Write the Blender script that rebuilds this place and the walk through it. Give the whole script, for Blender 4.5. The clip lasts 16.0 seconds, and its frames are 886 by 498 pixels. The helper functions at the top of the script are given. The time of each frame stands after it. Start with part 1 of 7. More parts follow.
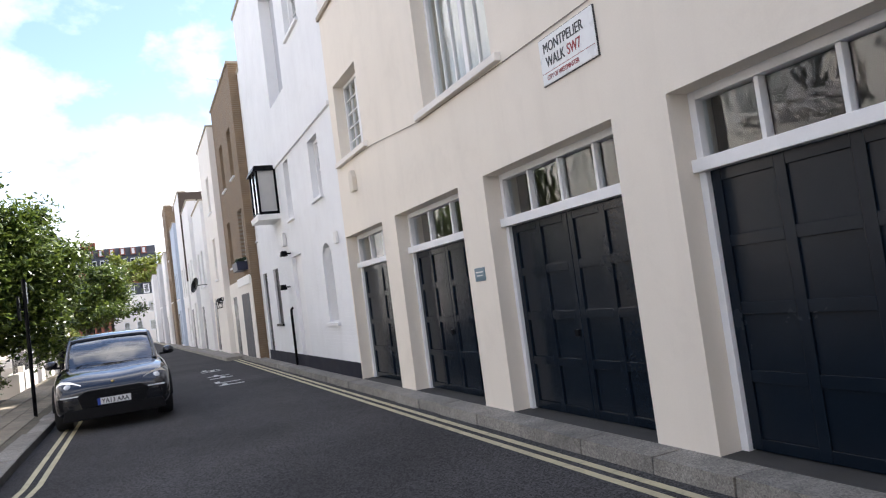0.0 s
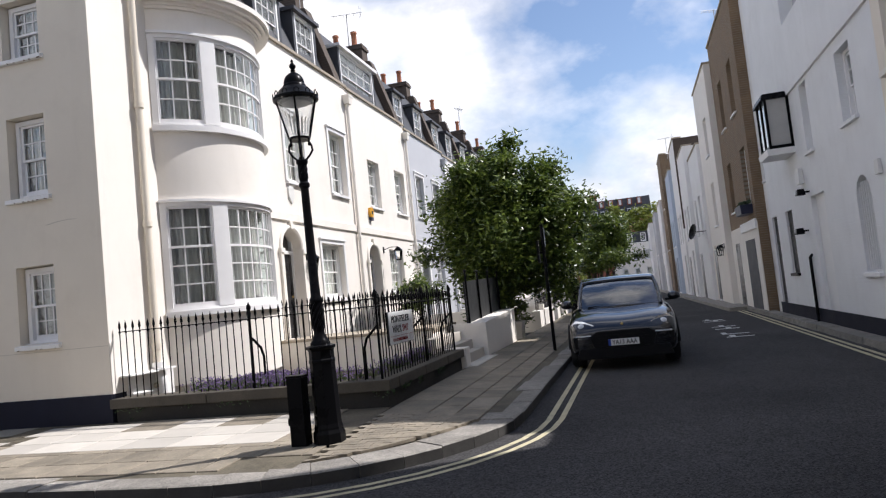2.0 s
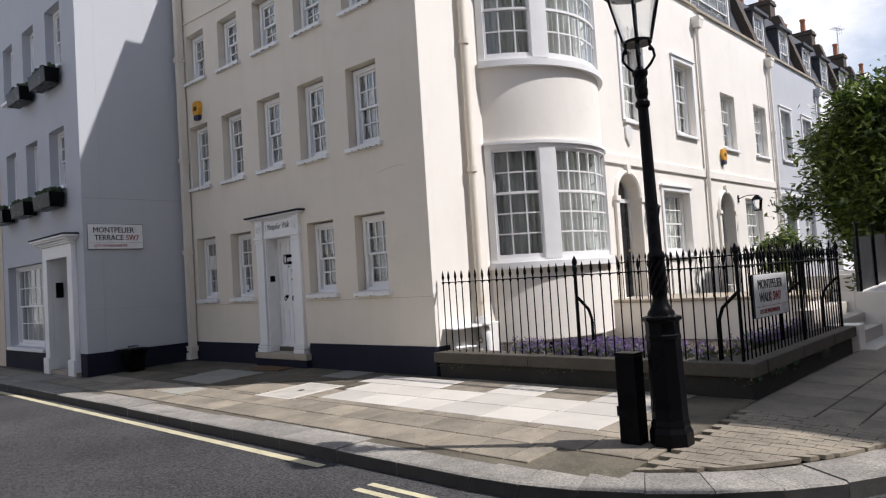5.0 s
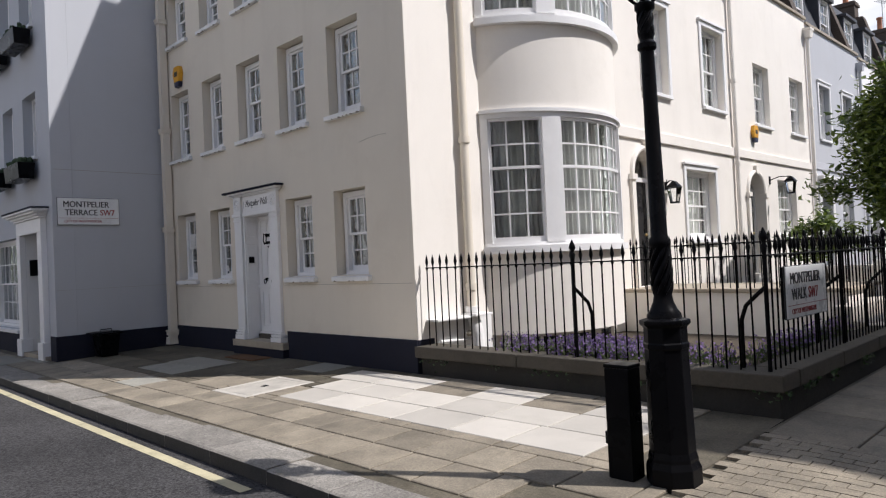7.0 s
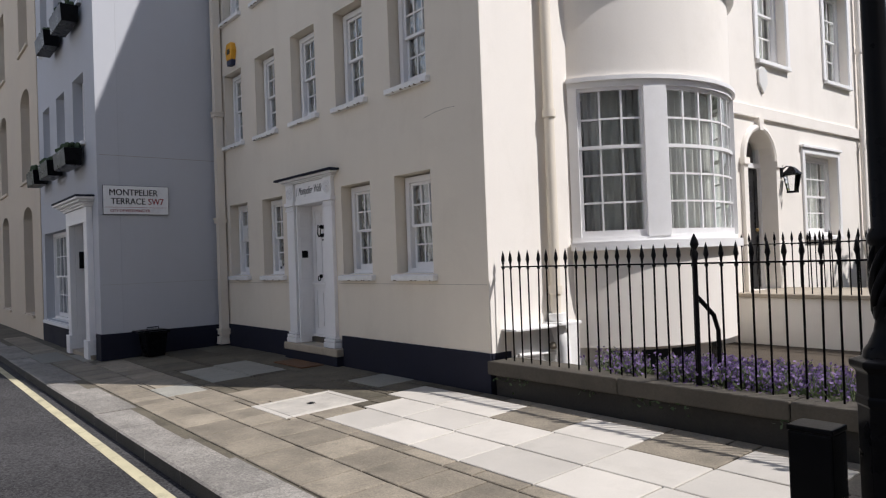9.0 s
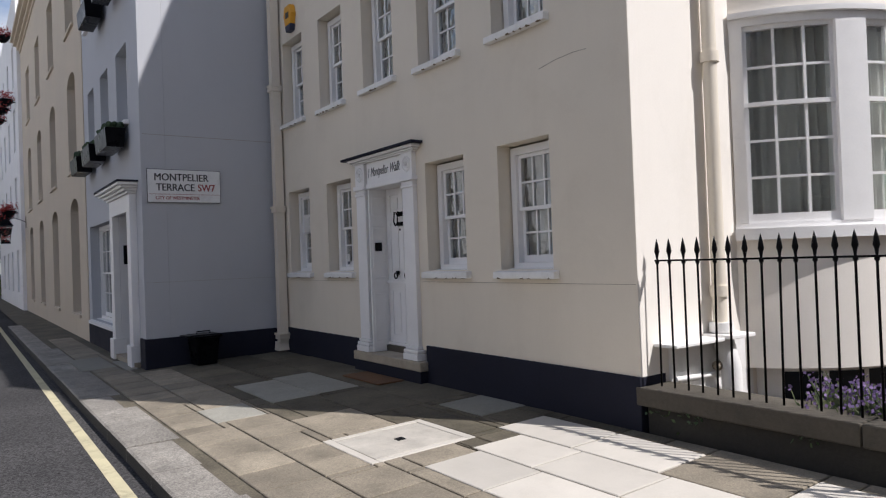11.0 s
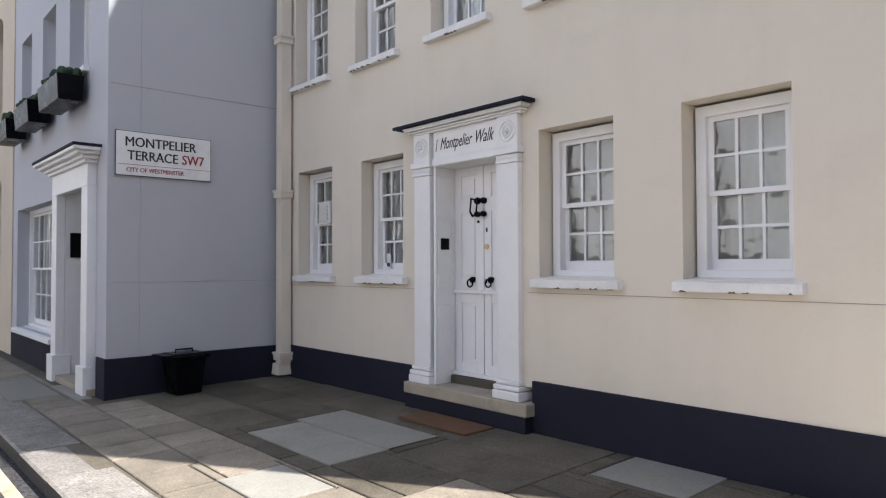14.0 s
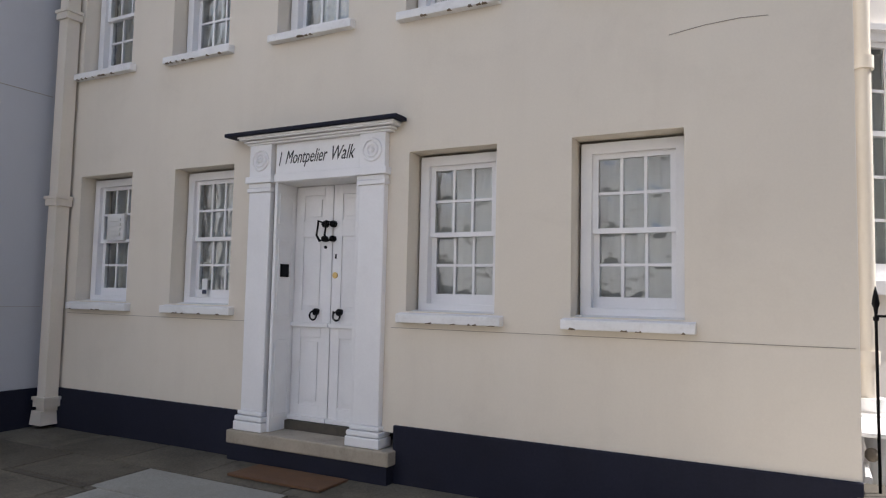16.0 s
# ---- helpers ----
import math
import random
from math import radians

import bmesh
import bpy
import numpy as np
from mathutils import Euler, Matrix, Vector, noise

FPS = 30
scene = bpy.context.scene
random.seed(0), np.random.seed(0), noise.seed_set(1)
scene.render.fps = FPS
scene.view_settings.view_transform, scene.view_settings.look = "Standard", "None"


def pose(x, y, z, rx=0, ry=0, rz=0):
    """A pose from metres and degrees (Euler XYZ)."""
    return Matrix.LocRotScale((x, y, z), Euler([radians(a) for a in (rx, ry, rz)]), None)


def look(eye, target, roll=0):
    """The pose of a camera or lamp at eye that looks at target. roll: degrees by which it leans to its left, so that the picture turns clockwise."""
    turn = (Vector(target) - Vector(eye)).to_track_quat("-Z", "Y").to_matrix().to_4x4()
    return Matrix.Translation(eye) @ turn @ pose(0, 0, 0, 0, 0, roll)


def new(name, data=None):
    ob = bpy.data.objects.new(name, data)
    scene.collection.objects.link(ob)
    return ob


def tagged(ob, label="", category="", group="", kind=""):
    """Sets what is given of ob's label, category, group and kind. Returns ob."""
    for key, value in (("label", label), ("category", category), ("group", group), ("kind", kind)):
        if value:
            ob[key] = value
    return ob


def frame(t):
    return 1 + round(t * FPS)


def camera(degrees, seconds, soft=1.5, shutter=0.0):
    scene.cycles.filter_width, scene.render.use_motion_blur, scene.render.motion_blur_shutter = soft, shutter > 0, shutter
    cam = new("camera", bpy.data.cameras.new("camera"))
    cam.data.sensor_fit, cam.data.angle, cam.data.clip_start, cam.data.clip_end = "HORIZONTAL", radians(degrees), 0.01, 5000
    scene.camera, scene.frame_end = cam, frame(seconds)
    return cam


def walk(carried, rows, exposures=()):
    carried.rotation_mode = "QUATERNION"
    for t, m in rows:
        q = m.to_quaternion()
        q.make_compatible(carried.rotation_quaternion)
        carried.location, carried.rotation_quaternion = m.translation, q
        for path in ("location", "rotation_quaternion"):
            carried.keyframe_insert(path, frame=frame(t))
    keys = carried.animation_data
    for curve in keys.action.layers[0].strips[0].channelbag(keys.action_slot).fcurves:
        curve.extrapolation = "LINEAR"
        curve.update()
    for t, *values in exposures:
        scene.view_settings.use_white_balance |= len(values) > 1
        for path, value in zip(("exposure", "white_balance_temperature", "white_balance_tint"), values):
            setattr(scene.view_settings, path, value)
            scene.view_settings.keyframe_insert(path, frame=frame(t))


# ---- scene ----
cam = camera(65.3, 16.0, 1.2)
PATH = [
    (0, (7.872, -9.668, 1.391), (8.69, -7.846, 1.509), -7.5),
    (0.5, (7.858, -9.482, 1.398), (8.296, -7.534, 1.502), -7.2),
    (1, (7.837, -9.221, 1.377), (7.965, -7.227, 1.481), -6.7),
    (1.5, (7.801, -8.989, 1.399), (7.654, -6.998, 1.512), -6.3),
    (2, (7.704, -8.69, 1.355), (7.177, -6.766, 1.493), -5.9),
    (2.5, (7.52, -8.468, 1.374), (6.66, -6.669, 1.526), -4.8),
    (3, (7.406, -8.262, 1.398), (6.34, -6.576, 1.536), -4.6),
    (3.5, (7.267, -7.926, 1.407), (6.031, -6.359, 1.542), -4.3),
    (4, (7.206, -7.733, 1.388), (5.884, -6.236, 1.505), -4.1),
    (4.2, (7.139, -7.635, 1.388), (5.799, -6.155, 1.502), -4.2),
    (6.5, (6.69, -6.184, 1.407), (5.294, -4.753, 1.451), -2.8),
    (7, (6.512, -5.924, 1.409), (5.091, -4.516, 1.444), -2.7),
    (7.5, (6.313, -5.736, 1.427), (4.86, -4.362, 1.453), -2.5),
    (8, (6.06, -5.53, 1.433), (4.578, -4.188, 1.467), -2.3),
    (8.5, (5.739, -5.249, 1.446), (4.221, -3.948, 1.477), -2.3),
    (10.8, (3.789, -4.388, 1.415), (2.156, -3.232, 1.441), -1.8),
    (11, (3.58, -4.366, 1.415), (1.943, -3.218, 1.44), -2.1),
    (11.5, (3.094, -4.324, 1.441), (1.445, -3.192, 1.468), -1.9),
    (12, (2.624, -4.292, 1.459), (0.968, -3.171, 1.483), -1.8),
    (12.5, (2.137, -4.258, 1.413), (0.475, -3.146, 1.431), -1.7),
    (13, (1.696, -4.27, 1.417), (0.023, -3.175, 1.429), -1.5),
    (13.5, (1.236, -4.323, 1.395), (-0.406, -3.181, 1.425), -1.0),
    (14, (0.81, -4.354, 1.366), (-0.692, -3.035, 1.417), -0.2),
    (14.5, (0.449, -4.465, 1.314), (-0.825, -2.927, 1.409), 0.7),
    (15, (0.14, -4.582, 1.312), (-0.885, -2.87, 1.439), 1.2),
    (15.5, (-0.128, -4.506, 1.334), (-1.082, -2.752, 1.454), 1.2),
    (16, (-0.24, -4.506, 1.386), (-1.177, -2.744, 1.525), 1.2),
]
walk(cam, [(t, look(e, g, r)) for t, e, g, r in PATH], exposures=[(t, e + (0.22 if t < 12 else 0.36), (6450 if t < 1.6 else 6250) if t < 12 else 6350, 14) for t, e in ((0, 1.18), (0.5, 0.86), (1.0, 0.5), (1.5, 0.2), (2.0, 0.07), (3.0, 0.0), (4.2, -0.06), (7, -0.15), (8.7, -0.2), (11, -0.13), (12.5, -0.1), (13.5, 0.53), (14.5, 0.68), (16, 0.47))])

# ---- world, sun, exposure ----
SUN = Vector((1.78, 1.0, 2.6)).normalized()
world = bpy.data.worlds.new("sky_world")
scene.world = world
world.use_nodes = True
wt = world.node_tree
wt.nodes.clear()


def node(tree, kind, **inputs):
    n = tree.nodes.new(kind)
    for k, v in inputs.items():
        n.inputs[k.replace("_", " ")].default_value = v
    return n


sky = wt.nodes.new("ShaderNodeTexSky")
sky.sky_type, sky.sun_disc = "NISHITA", False
sky.sun_elevation = math.asin(SUN.z)
sky.sun_rotation = math.atan2(SUN.x, SUN.y)
sky.dust_density, sky.air_density, sky.ozone_density = 0.6, 1.0, 1.4
wco = wt.nodes.new("ShaderNodeTexCoord")
wmap = node(wt, "ShaderNodeMapping", Scale=(1.0, 1.0, 1.6), Location=(0.35, 0.2, 0.1))
wn = node(wt, "ShaderNodeTexNoise", Scale=2.4, Detail=9.0, Roughness=0.54, Distortion=0.05)
wr = wt.nodes.new("ShaderNodeValToRGB")
wr.color_ramp.elements[0].position, wr.color_ramp.elements[1].position = 0.49, 0.66
# clouds gather towards the horizon and thin out overhead
wsep = wt.nodes.new("ShaderNodeSeparateXYZ")
wup = node(wt, "ShaderNodeMapRange", From_Min=0.05, From_Max=0.6, To_Min=0.15, To_Max=0.0)
wadd = wt.nodes.new("ShaderNodeMath")
for a, b in ((wco.outputs["Generated"], wsep.inputs[0]), (wsep.outputs[2], wup.inputs[0]), (wup.outputs[0], wadd.inputs[0]), (wn.outputs[0], wadd.inputs[1]), (wadd.outputs[0], wr.inputs[0])):
    wt.links.new(a, b)
wshade = node(wt, "ShaderNodeTexNoise", Scale=4.0, Detail=6.0, Roughness=0.6)
wcr = wt.nodes.new("ShaderNodeValToRGB")
wcr.color_ramp.elements[0].position, wcr.color_ramp.elements[1].position = 0.36, 0.6
wcr.color_ramp.elements[0].color, wcr.color_ramp.elements[1].color = (8.2, 8.5, 9.0, 1), (15.5, 15.4, 15.2, 1)
wmix = wt.nodes.new("ShaderNodeMixRGB")
wgain = wt.nodes.new("ShaderNodeVectorMath")
wgain.operation = "SCALE"
wgain.inputs["Scale"].default_value = 1.7
wt.links.new(sky.outputs[0], wgain.inputs[0])
wbg = node(wt, "ShaderNodeBackground", Strength=0.068)
wout = wt.nodes.new("ShaderNodeOutputWorld")
for a, b in ((wco.outputs["Generated"], wmap.inputs["Vector"]), (wmap.outputs[0], wn.inputs["Vector"]), (wmap.outputs[0], wshade.inputs["Vector"]),
             (wshade.outputs[0], wcr.inputs[0]), (wr.outputs[0], wmix.inputs[0]),
             (wgain.outputs[0], wmix.inputs[1]), (wcr.outputs[0], wmix.inputs[2]), (wmix.outputs[0], wbg.inputs[0]), (wbg.outputs[0], wout.inputs[0])):
    wt.links.new(a, b)
sun = new("sun", bpy.data.lights.new("sun", "SUN"))
sun.data.energy, sun.data.angle, sun.data.color = 5.0, radians(0.53), (1.0, 0.965, 0.91)
sun.matrix_world = look((30, 20, 40), Vector((30, 20, 40)) - SUN)


# ---- mesh tools ----
class Mesh:
    """Collects faces of one part."""

    def __init__(self):
        self.v, self.f, self.weld = [], [], False

    def add(self, verts, faces):
        n = len(self.v)
        self.v += [tuple(p) for p in verts]
        self.f += [tuple(i + n for i in q) for q in faces]
        return self

    def quad(self, a, b, c, d):
        return self.add((a, b, c, d), ((0, 1, 2, 3),))

    def box(self, x0, x1, y0, y1, z0, z1):
        return self.add([(x, y, z) for z in (z0, z1) for x, y in ((x0, y0), (x1, y0), (x1, y1), (x0, y1))],
                        ((3, 2, 1, 0), (4, 5, 6, 7), (0, 1, 5, 4), (1, 2, 6, 5), (2, 3, 7, 6), (3, 0, 4, 7)))

    def ring(self, u0, u1, v0, v1, side, top, bottom, y0, y1):
        """A square frame in one piece, drawn in depth from y0 to y1."""
        o = [(u0, v0), (u1, v0), (u1, v1), (u0, v1)]
        i = [(u0 + side, v0 + bottom), (u1 - side, v0 + bottom), (u1 - side, v1 - top), (u0 + side, v1 - top)]
        verts = [(a, y, b) for y in (y0, y1) for q in (o, i) for a, b in q]
        faces = []
        for k in range(4):
            n = (k + 1) % 4
            faces += [(k, n, 4 + n, 4 + k), (8 + n, 8 + k, 12 + k, 12 + n), (n, k, 8 + k, 8 + n), (4 + k, 4 + n, 12 + n, 12 + k)]
        return self.add(verts, faces)

    def frustum(self, x0, x1, y0, y1, z0, z1, ix, iy=None):
        iy = ix if iy is None else iy
        return self.add([(x0, y0, z0), (x1, y0, z0), (x1, y1, z0), (x0, y1, z0), (x0 + ix, y0 + iy, z1), (x1 - ix, y0 + iy, z1), (x1 - ix, y1 - iy, z1), (x0 + ix, y1 - iy, z1)],
                        ((3, 2, 1, 0), (4, 5, 6, 7), (0, 1, 5, 4), (1, 2, 6, 5), (2, 3, 7, 6), (3, 0, 4, 7)))

    def prism(self, poly, lo, hi, axis="y"):
        """A closed outline of (a, b) drawn along an axis: x (y, z), y (x, z) or z (x, y)."""
        put = {"x": lambda a, b, c: (c, a, b), "y": lambda a, b, c: (a, c, b), "z": lambda a, b, c: (a, b, c)}[axis]
        n = len(poly)
        faces = [tuple(range(n)), tuple(reversed(range(n, 2 * n)))]
        faces += [(i, i + n, (i + 1) % n + n, (i + 1) % n) for i in range(n)]
        return self.add([put(a, b, c) for c in (lo, hi) for a, b in poly], faces)

    def lathe(self, profile, n=16, x=0.0, y=0.0, z=0.0, turn=0.0):
        rings = [[(x + r * math.cos(turn + math.tau * k / n), y + r * math.sin(turn + math.tau * k / n), z + h) for k in range(n)] for r, h in profile]
        m = len(profile)
        faces = [(i * n + k, i * n + (k + 1) % n, (i + 1) * n + (k + 1) % n, (i + 1) * n + k) for i in range(m - 1) for k in range(n)]
        faces += [tuple(reversed(range(n))), tuple(range((m - 1) * n, m * n))]
        return self.add([p for r in rings for p in r], faces)

    def tube(self, pts, r, n=6):
        """A round bar through the points; r may be one radius or one each."""
        pts = [Vector(p) for p in pts]
        rs = r if isinstance(r, (list, tuple)) else [r] * len(pts)
        verts = []
        for i, p in enumerate(pts):
            d = (pts[min(i + 1, len(pts) - 1)] - pts[max(i - 1, 0)]).normalized()
            a = d.orthogonal().normalized() if i == 0 else (a - d * a.dot(d)).normalized()
            b = d.cross(a)
            verts += [p + (a * math.cos(math.tau * k / n) + b * math.sin(math.tau * k / n)) * rs[i] for k in range(n)]
        m = len(pts)
        faces = [(i * n + k, i * n + (k + 1) % n, (i + 1) * n + (k + 1) % n, (i + 1) * n + k) for i in range(m - 1) for k in range(n)]
        faces += [tuple(reversed(range(n))), tuple(range((m - 1) * n, m * n))]
        return self.add(verts, faces)

    def sphere(self, c, r, n=10, squash=1.0):
        prof = [(r * math.sin(math.pi * i / 6) + 1e-4, -r * squash * math.cos(math.pi * i / 6)) for i in range(7)]
        return self.lathe(prof, n, *c)

    def moved(self, m):
        self.v = [tuple(m @ Vector(p)) for p in self.v]
        return self

    def data(self, name):
        me = bpy.data.meshes.new(name)
        me.from_pydata(self.v, [], self.f)
        if self.weld:
            bm = bmesh.new()
            bm.from_mesh(me)
            bmesh.ops.remove_doubles(bm, verts=bm.verts, dist=1e-5)
            bm.to_mesh(me)
            bm.free()
        me.update()
        return me


def dress(ob, material, smooth=0, bevel=0.0):
    if not ob.data.materials:
        ob.data.materials.append(material)
    if smooth:
        ob.data.shade_smooth()
        ob.data.set_sharp_from_angle(angle=radians(smooth))
    if bevel:
        b = ob.modifiers.new("bevel", "BEVEL")
        b.width, b.segments, b.limit_method, b.angle_limit = bevel, 2, "ANGLE", radians(40)
    return ob


def part(name, shape, material, parent, label="", m=None, smooth=0, bevel=0.0):
    """One mesh under a thing or a part."""
    ob = new(name, shape.data(name) if isinstance(shape, Mesh) else shape)
    ob.parent = parent
    if m is not None:
        ob.matrix_local = m
    if label:
        ob["label"] = label
    return dress(ob, material, smooth, bevel)


def thing(name, label, category, m=None, group="", kind="", shape=None, material=None, smooth=0, bevel=0.0):
    """A top-level thing: an Empty at its base, or one mesh."""
    ob = new(name, shape.data(name) if shape else None)
    if m is not None:
        ob.matrix_world = m
    if shape:
        dress(ob, material, smooth, bevel)
    else:
        ob.empty_display_size = 0.2
    return tagged(ob, label, category, group, kind)


# ---- materials ----
def material(name, colour, rough=0.8, var=0.1, scale=1.5, bump=0.15, grain=90.0, metal=0.0, stain=0.0, stain_colour=(0.2, 0.17, 0.13), stretch=(1, 1, 1), each=0.0, spec=0.5, coat=0.0, streak=0.0, brick=0.0, mortar=None, speck=0.0, chip=120.0):
    """Paint, stone, metal: a base colour with broad and fine variation, stains and fine relief."""
    ma = bpy.data.materials.new(name)
    ma.use_nodes = True
    t = ma.node_tree
    p = t.nodes["Principled BSDF"]
    co = t.nodes.new("ShaderNodeTexCoord")
    mp = node(t, "ShaderNodeMapping", Scale=stretch)
    t.links.new(co.outputs["Object"], mp.inputs[0])
    big = node(t, "ShaderNodeTexNoise", Scale=scale, Detail=6.0, Roughness=0.6)
    fine = node(t, "ShaderNodeTexNoise", Scale=grain, Detail=4.0, Roughness=0.65)
    for n in (big, fine):
        t.links.new(mp.outputs[0], n.inputs["Vector"])
    mul = t.nodes.new("ShaderNodeMath")
    mul.operation = "MULTIPLY_ADD"
    mul.inputs[1].default_value = 0.5
    t.links.new(fine.outputs[0], mul.inputs[0])
    t.links.new(big.outputs[0], mul.inputs[2])
    rng = node(t, "ShaderNodeMapRange", From_Min=0.45, From_Max=1.05, To_Min=1 - var, To_Max=1 + var)
    t.links.new(mul.outputs[0], rng.inputs[0])
    value = rng.outputs[0]
    if speck:
        # single chips of stone, each its own tone
        vo = node(t, "ShaderNodeTexVoronoi", Scale=chip)
        t.links.new(co.outputs["Object"], vo.inputs["Vector"])
        vr = node(t, "ShaderNodeMapRange", To_Min=1 - speck, To_Max=1 + speck)
        t.links.new(vo.outputs["Color"], vr.inputs[0])
        vm = t.nodes.new("ShaderNodeMath")
        vm.operation = "MULTIPLY"
        t.links.new(value, vm.inputs[0])
        t.links.new(vr.outputs[0], vm.inputs[1])
        value = vm.outputs[0]
    if each:
        info = t.nodes.new("ShaderNodeObjectInfo")
        r2 = node(t, "ShaderNodeMapRange", To_Min=1 - each, To_Max=1 + each)
        t.links.new(info.outputs["Random"], r2.inputs[0])
        mm = t.nodes.new("ShaderNodeMath")
        mm.operation = "MULTIPLY"
        t.links.new(value, mm.inputs[0])
        t.links.new(r2.outputs[0], mm.inputs[1])
        value = mm.outputs[0]
    col = t.nodes.new("ShaderNodeVectorMath")
    col.operation = "SCALE"
    col.inputs[0].default_value = colour
    t.links.new(value, col.inputs["Scale"])
    out = col.outputs[0]
    if stain:
        sn = node(t, "ShaderNodeTexNoise", Scale=scale * 1.7, Detail=9.0, Roughness=0.72, Distortion=0.4)
        t.links.new(mp.outputs[0], sn.inputs["Vector"])
        sr = node(t, "ShaderNodeMapRange", From_Min=0.52, From_Max=0.75, To_Min=0.0, To_Max=stain)
        t.links.new(sn.outputs[0], sr.inputs[0])
        mx = t.nodes.new("ShaderNodeMixRGB")
        mx.inputs[2].default_value = (*stain_colour, 1)
        t.links.new(sr.outputs[0], mx.inputs[0])
        t.links.new(out, mx.inputs[1])
        out = mx.outputs[0]
    if brick:
        bmp = node(t, "ShaderNodeMapping", Rotation=(radians(90), 0, 0))
        t.links.new(co.outputs["Object"], bmp.inputs[0])
        bk = node(t, "ShaderNodeTexBrick", Scale=1.0, Mortar_Size=0.006, Brick_Width=0.225, Row_Height=0.075)
        t.links.new(bmp.outputs[0], bk.inputs["Vector"])
        if mortar:
            mb = t.nodes.new("ShaderNodeMixRGB")
            mb.inputs[2].default_value = (*mortar, 1)
            t.links.new(bk.outputs["Fac"], mb.inputs[0])
            t.links.new(out, mb.inputs[1])
            out = mb.outputs[0]
    if streak:
        sm = node(t, "ShaderNodeMapping", Scale=(1.6, 1.6, 0.2))
        t.links.new(co.outputs["Object"], sm.inputs[0])
        st_ = node(t, "ShaderNodeTexNoise", Scale=1.6, Detail=7.0, Roughness=0.6)
        t.links.new(sm.outputs[0], st_.inputs["Vector"])
        r3 = node(t, "ShaderNodeMapRange", From_Min=0.5, From_Max=0.8, To_Min=0.0, To_Max=streak)
        t.links.new(st_.outputs[0], r3.inputs[0])
        m3 = t.nodes.new("ShaderNodeMixRGB")
        m3.inputs[2].default_value = (*stain_colour, 1)
        t.links.new(r3.outputs[0], m3.inputs[0])
        t.links.new(out, m3.inputs[1])
        out = m3.outputs[0]
    t.links.new(out, p.inputs["Base Color"])
    rr = node(t, "ShaderNodeMapRange", From_Min=0.3, From_Max=0.7, To_Min=max(rough - 0.08, 0.02), To_Max=min(rough + 0.08, 1))
    t.links.new(big.outputs[0], rr.inputs[0])
    t.links.new(rr.outputs[0], p.inputs["Roughness"])
    p.inputs["Metallic"].default_value = metal
    p.inputs["Specular IOR Level"].default_value = spec
    p.inputs["Coat Weight"].default_value = coat
    if bump:
        b = node(t, "ShaderNodeBump", Strength=bump, Distance=0.01)
        t.links.new(mul.outputs[0], b.inputs["Height"])
        if brick:
            b2 = node(t, "ShaderNodeBump", Strength=brick, Distance=0.012)
            t.links.new(bk.outputs["Fac"], b2.inputs["Height"])
            b2.invert = True
            t.links.new(b2.outputs[0], b.inputs["Normal"])
        t.links.new(b.outputs[0], p.inputs["Normal"])
    return ma


def glass(name, tint=(0.9, 0.95, 0.94), wave=0.0, wave_scale=7.0, rough=0.0, ior=1.5, coat=0.0):
    """Window glass, with the slow waves of old panes."""
    ma = bpy.data.materials.new(name)
    ma.use_nodes = True
    t = ma.node_tree
    p = t.nodes["Principled BSDF"]
    p.inputs["Base Color"].default_value = (*tint, 1)
    p.inputs["Roughness"].default_value = rough
    p.inputs["Transmission Weight"].default_value = 1.0
    p.inputs["IOR"].default_value = ior
    p.inputs["Coat Weight"].default_value = coat
    if wave:
        co = t.nodes.new("ShaderNodeTexCoord")
        n = node(t, "ShaderNodeTexNoise", Scale=wave_scale, Detail=1.0)
        b = node(t, "ShaderNodeBump", Strength=wave, Distance=0.02)
        info = t.nodes.new("ShaderNodeObjectInfo")
        off = t.nodes.new("ShaderNodeVectorMath")
        off.operation = "MULTIPLY_ADD"
        off.inputs[1].default_value = (1, 1, 1)
        sc = t.nodes.new("ShaderNodeVectorMath")
        sc.operation = "SCALE"
        sc.inputs[0].default_value = (17, 5, 11)
        t.links.new(info.outputs["Random"], sc.inputs["Scale"])
        t.links.new(co.outputs["Object"], off.inputs[0])
        t.links.new(sc.outputs[0], off.inputs[2])
        t.links.new(off.outputs[0], n.inputs["Vector"])
        t.links.new(n.outputs[0], b.inputs["Height"])
        t.links.new(b.outputs[0], p.inputs["Normal"])
        t.links.new(b.outputs[0], p.inputs["Coat Normal"])
    return ma


BRASS = material("dull_brass", (0.5, 0.36, 0.15), 0.35, 0.1, 6, 0.05, 60, metal=1.0)
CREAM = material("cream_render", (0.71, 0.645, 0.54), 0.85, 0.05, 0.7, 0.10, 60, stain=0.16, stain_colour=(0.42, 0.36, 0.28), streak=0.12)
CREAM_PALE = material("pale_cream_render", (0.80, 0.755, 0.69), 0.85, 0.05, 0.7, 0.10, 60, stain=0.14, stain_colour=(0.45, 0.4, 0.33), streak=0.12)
WHITE_WALL = material("white_render", (0.80, 0.79, 0.78), 0.85, 0.05, 0.9, 0.12, 60, stain=0.14, stain_colour=(0.42, 0.40, 0.37), streak=0.12)
GREY_WALL = material("pale_grey_render", (0.46, 0.47, 0.495), 0.85, 0.04, 0.6, 0.08, 60, stain=0.15, stain_colour=(0.34, 0.34, 0.34), streak=0.1)
WHITE_BRICK = material("white_painted_brick", (0.80, 0.80, 0.80), 0.8, 0.06, 0.9, 0.12, 60, stain=0.14, stain_colour=(0.42, 0.40, 0.37), streak=0.1, brick=0.5)
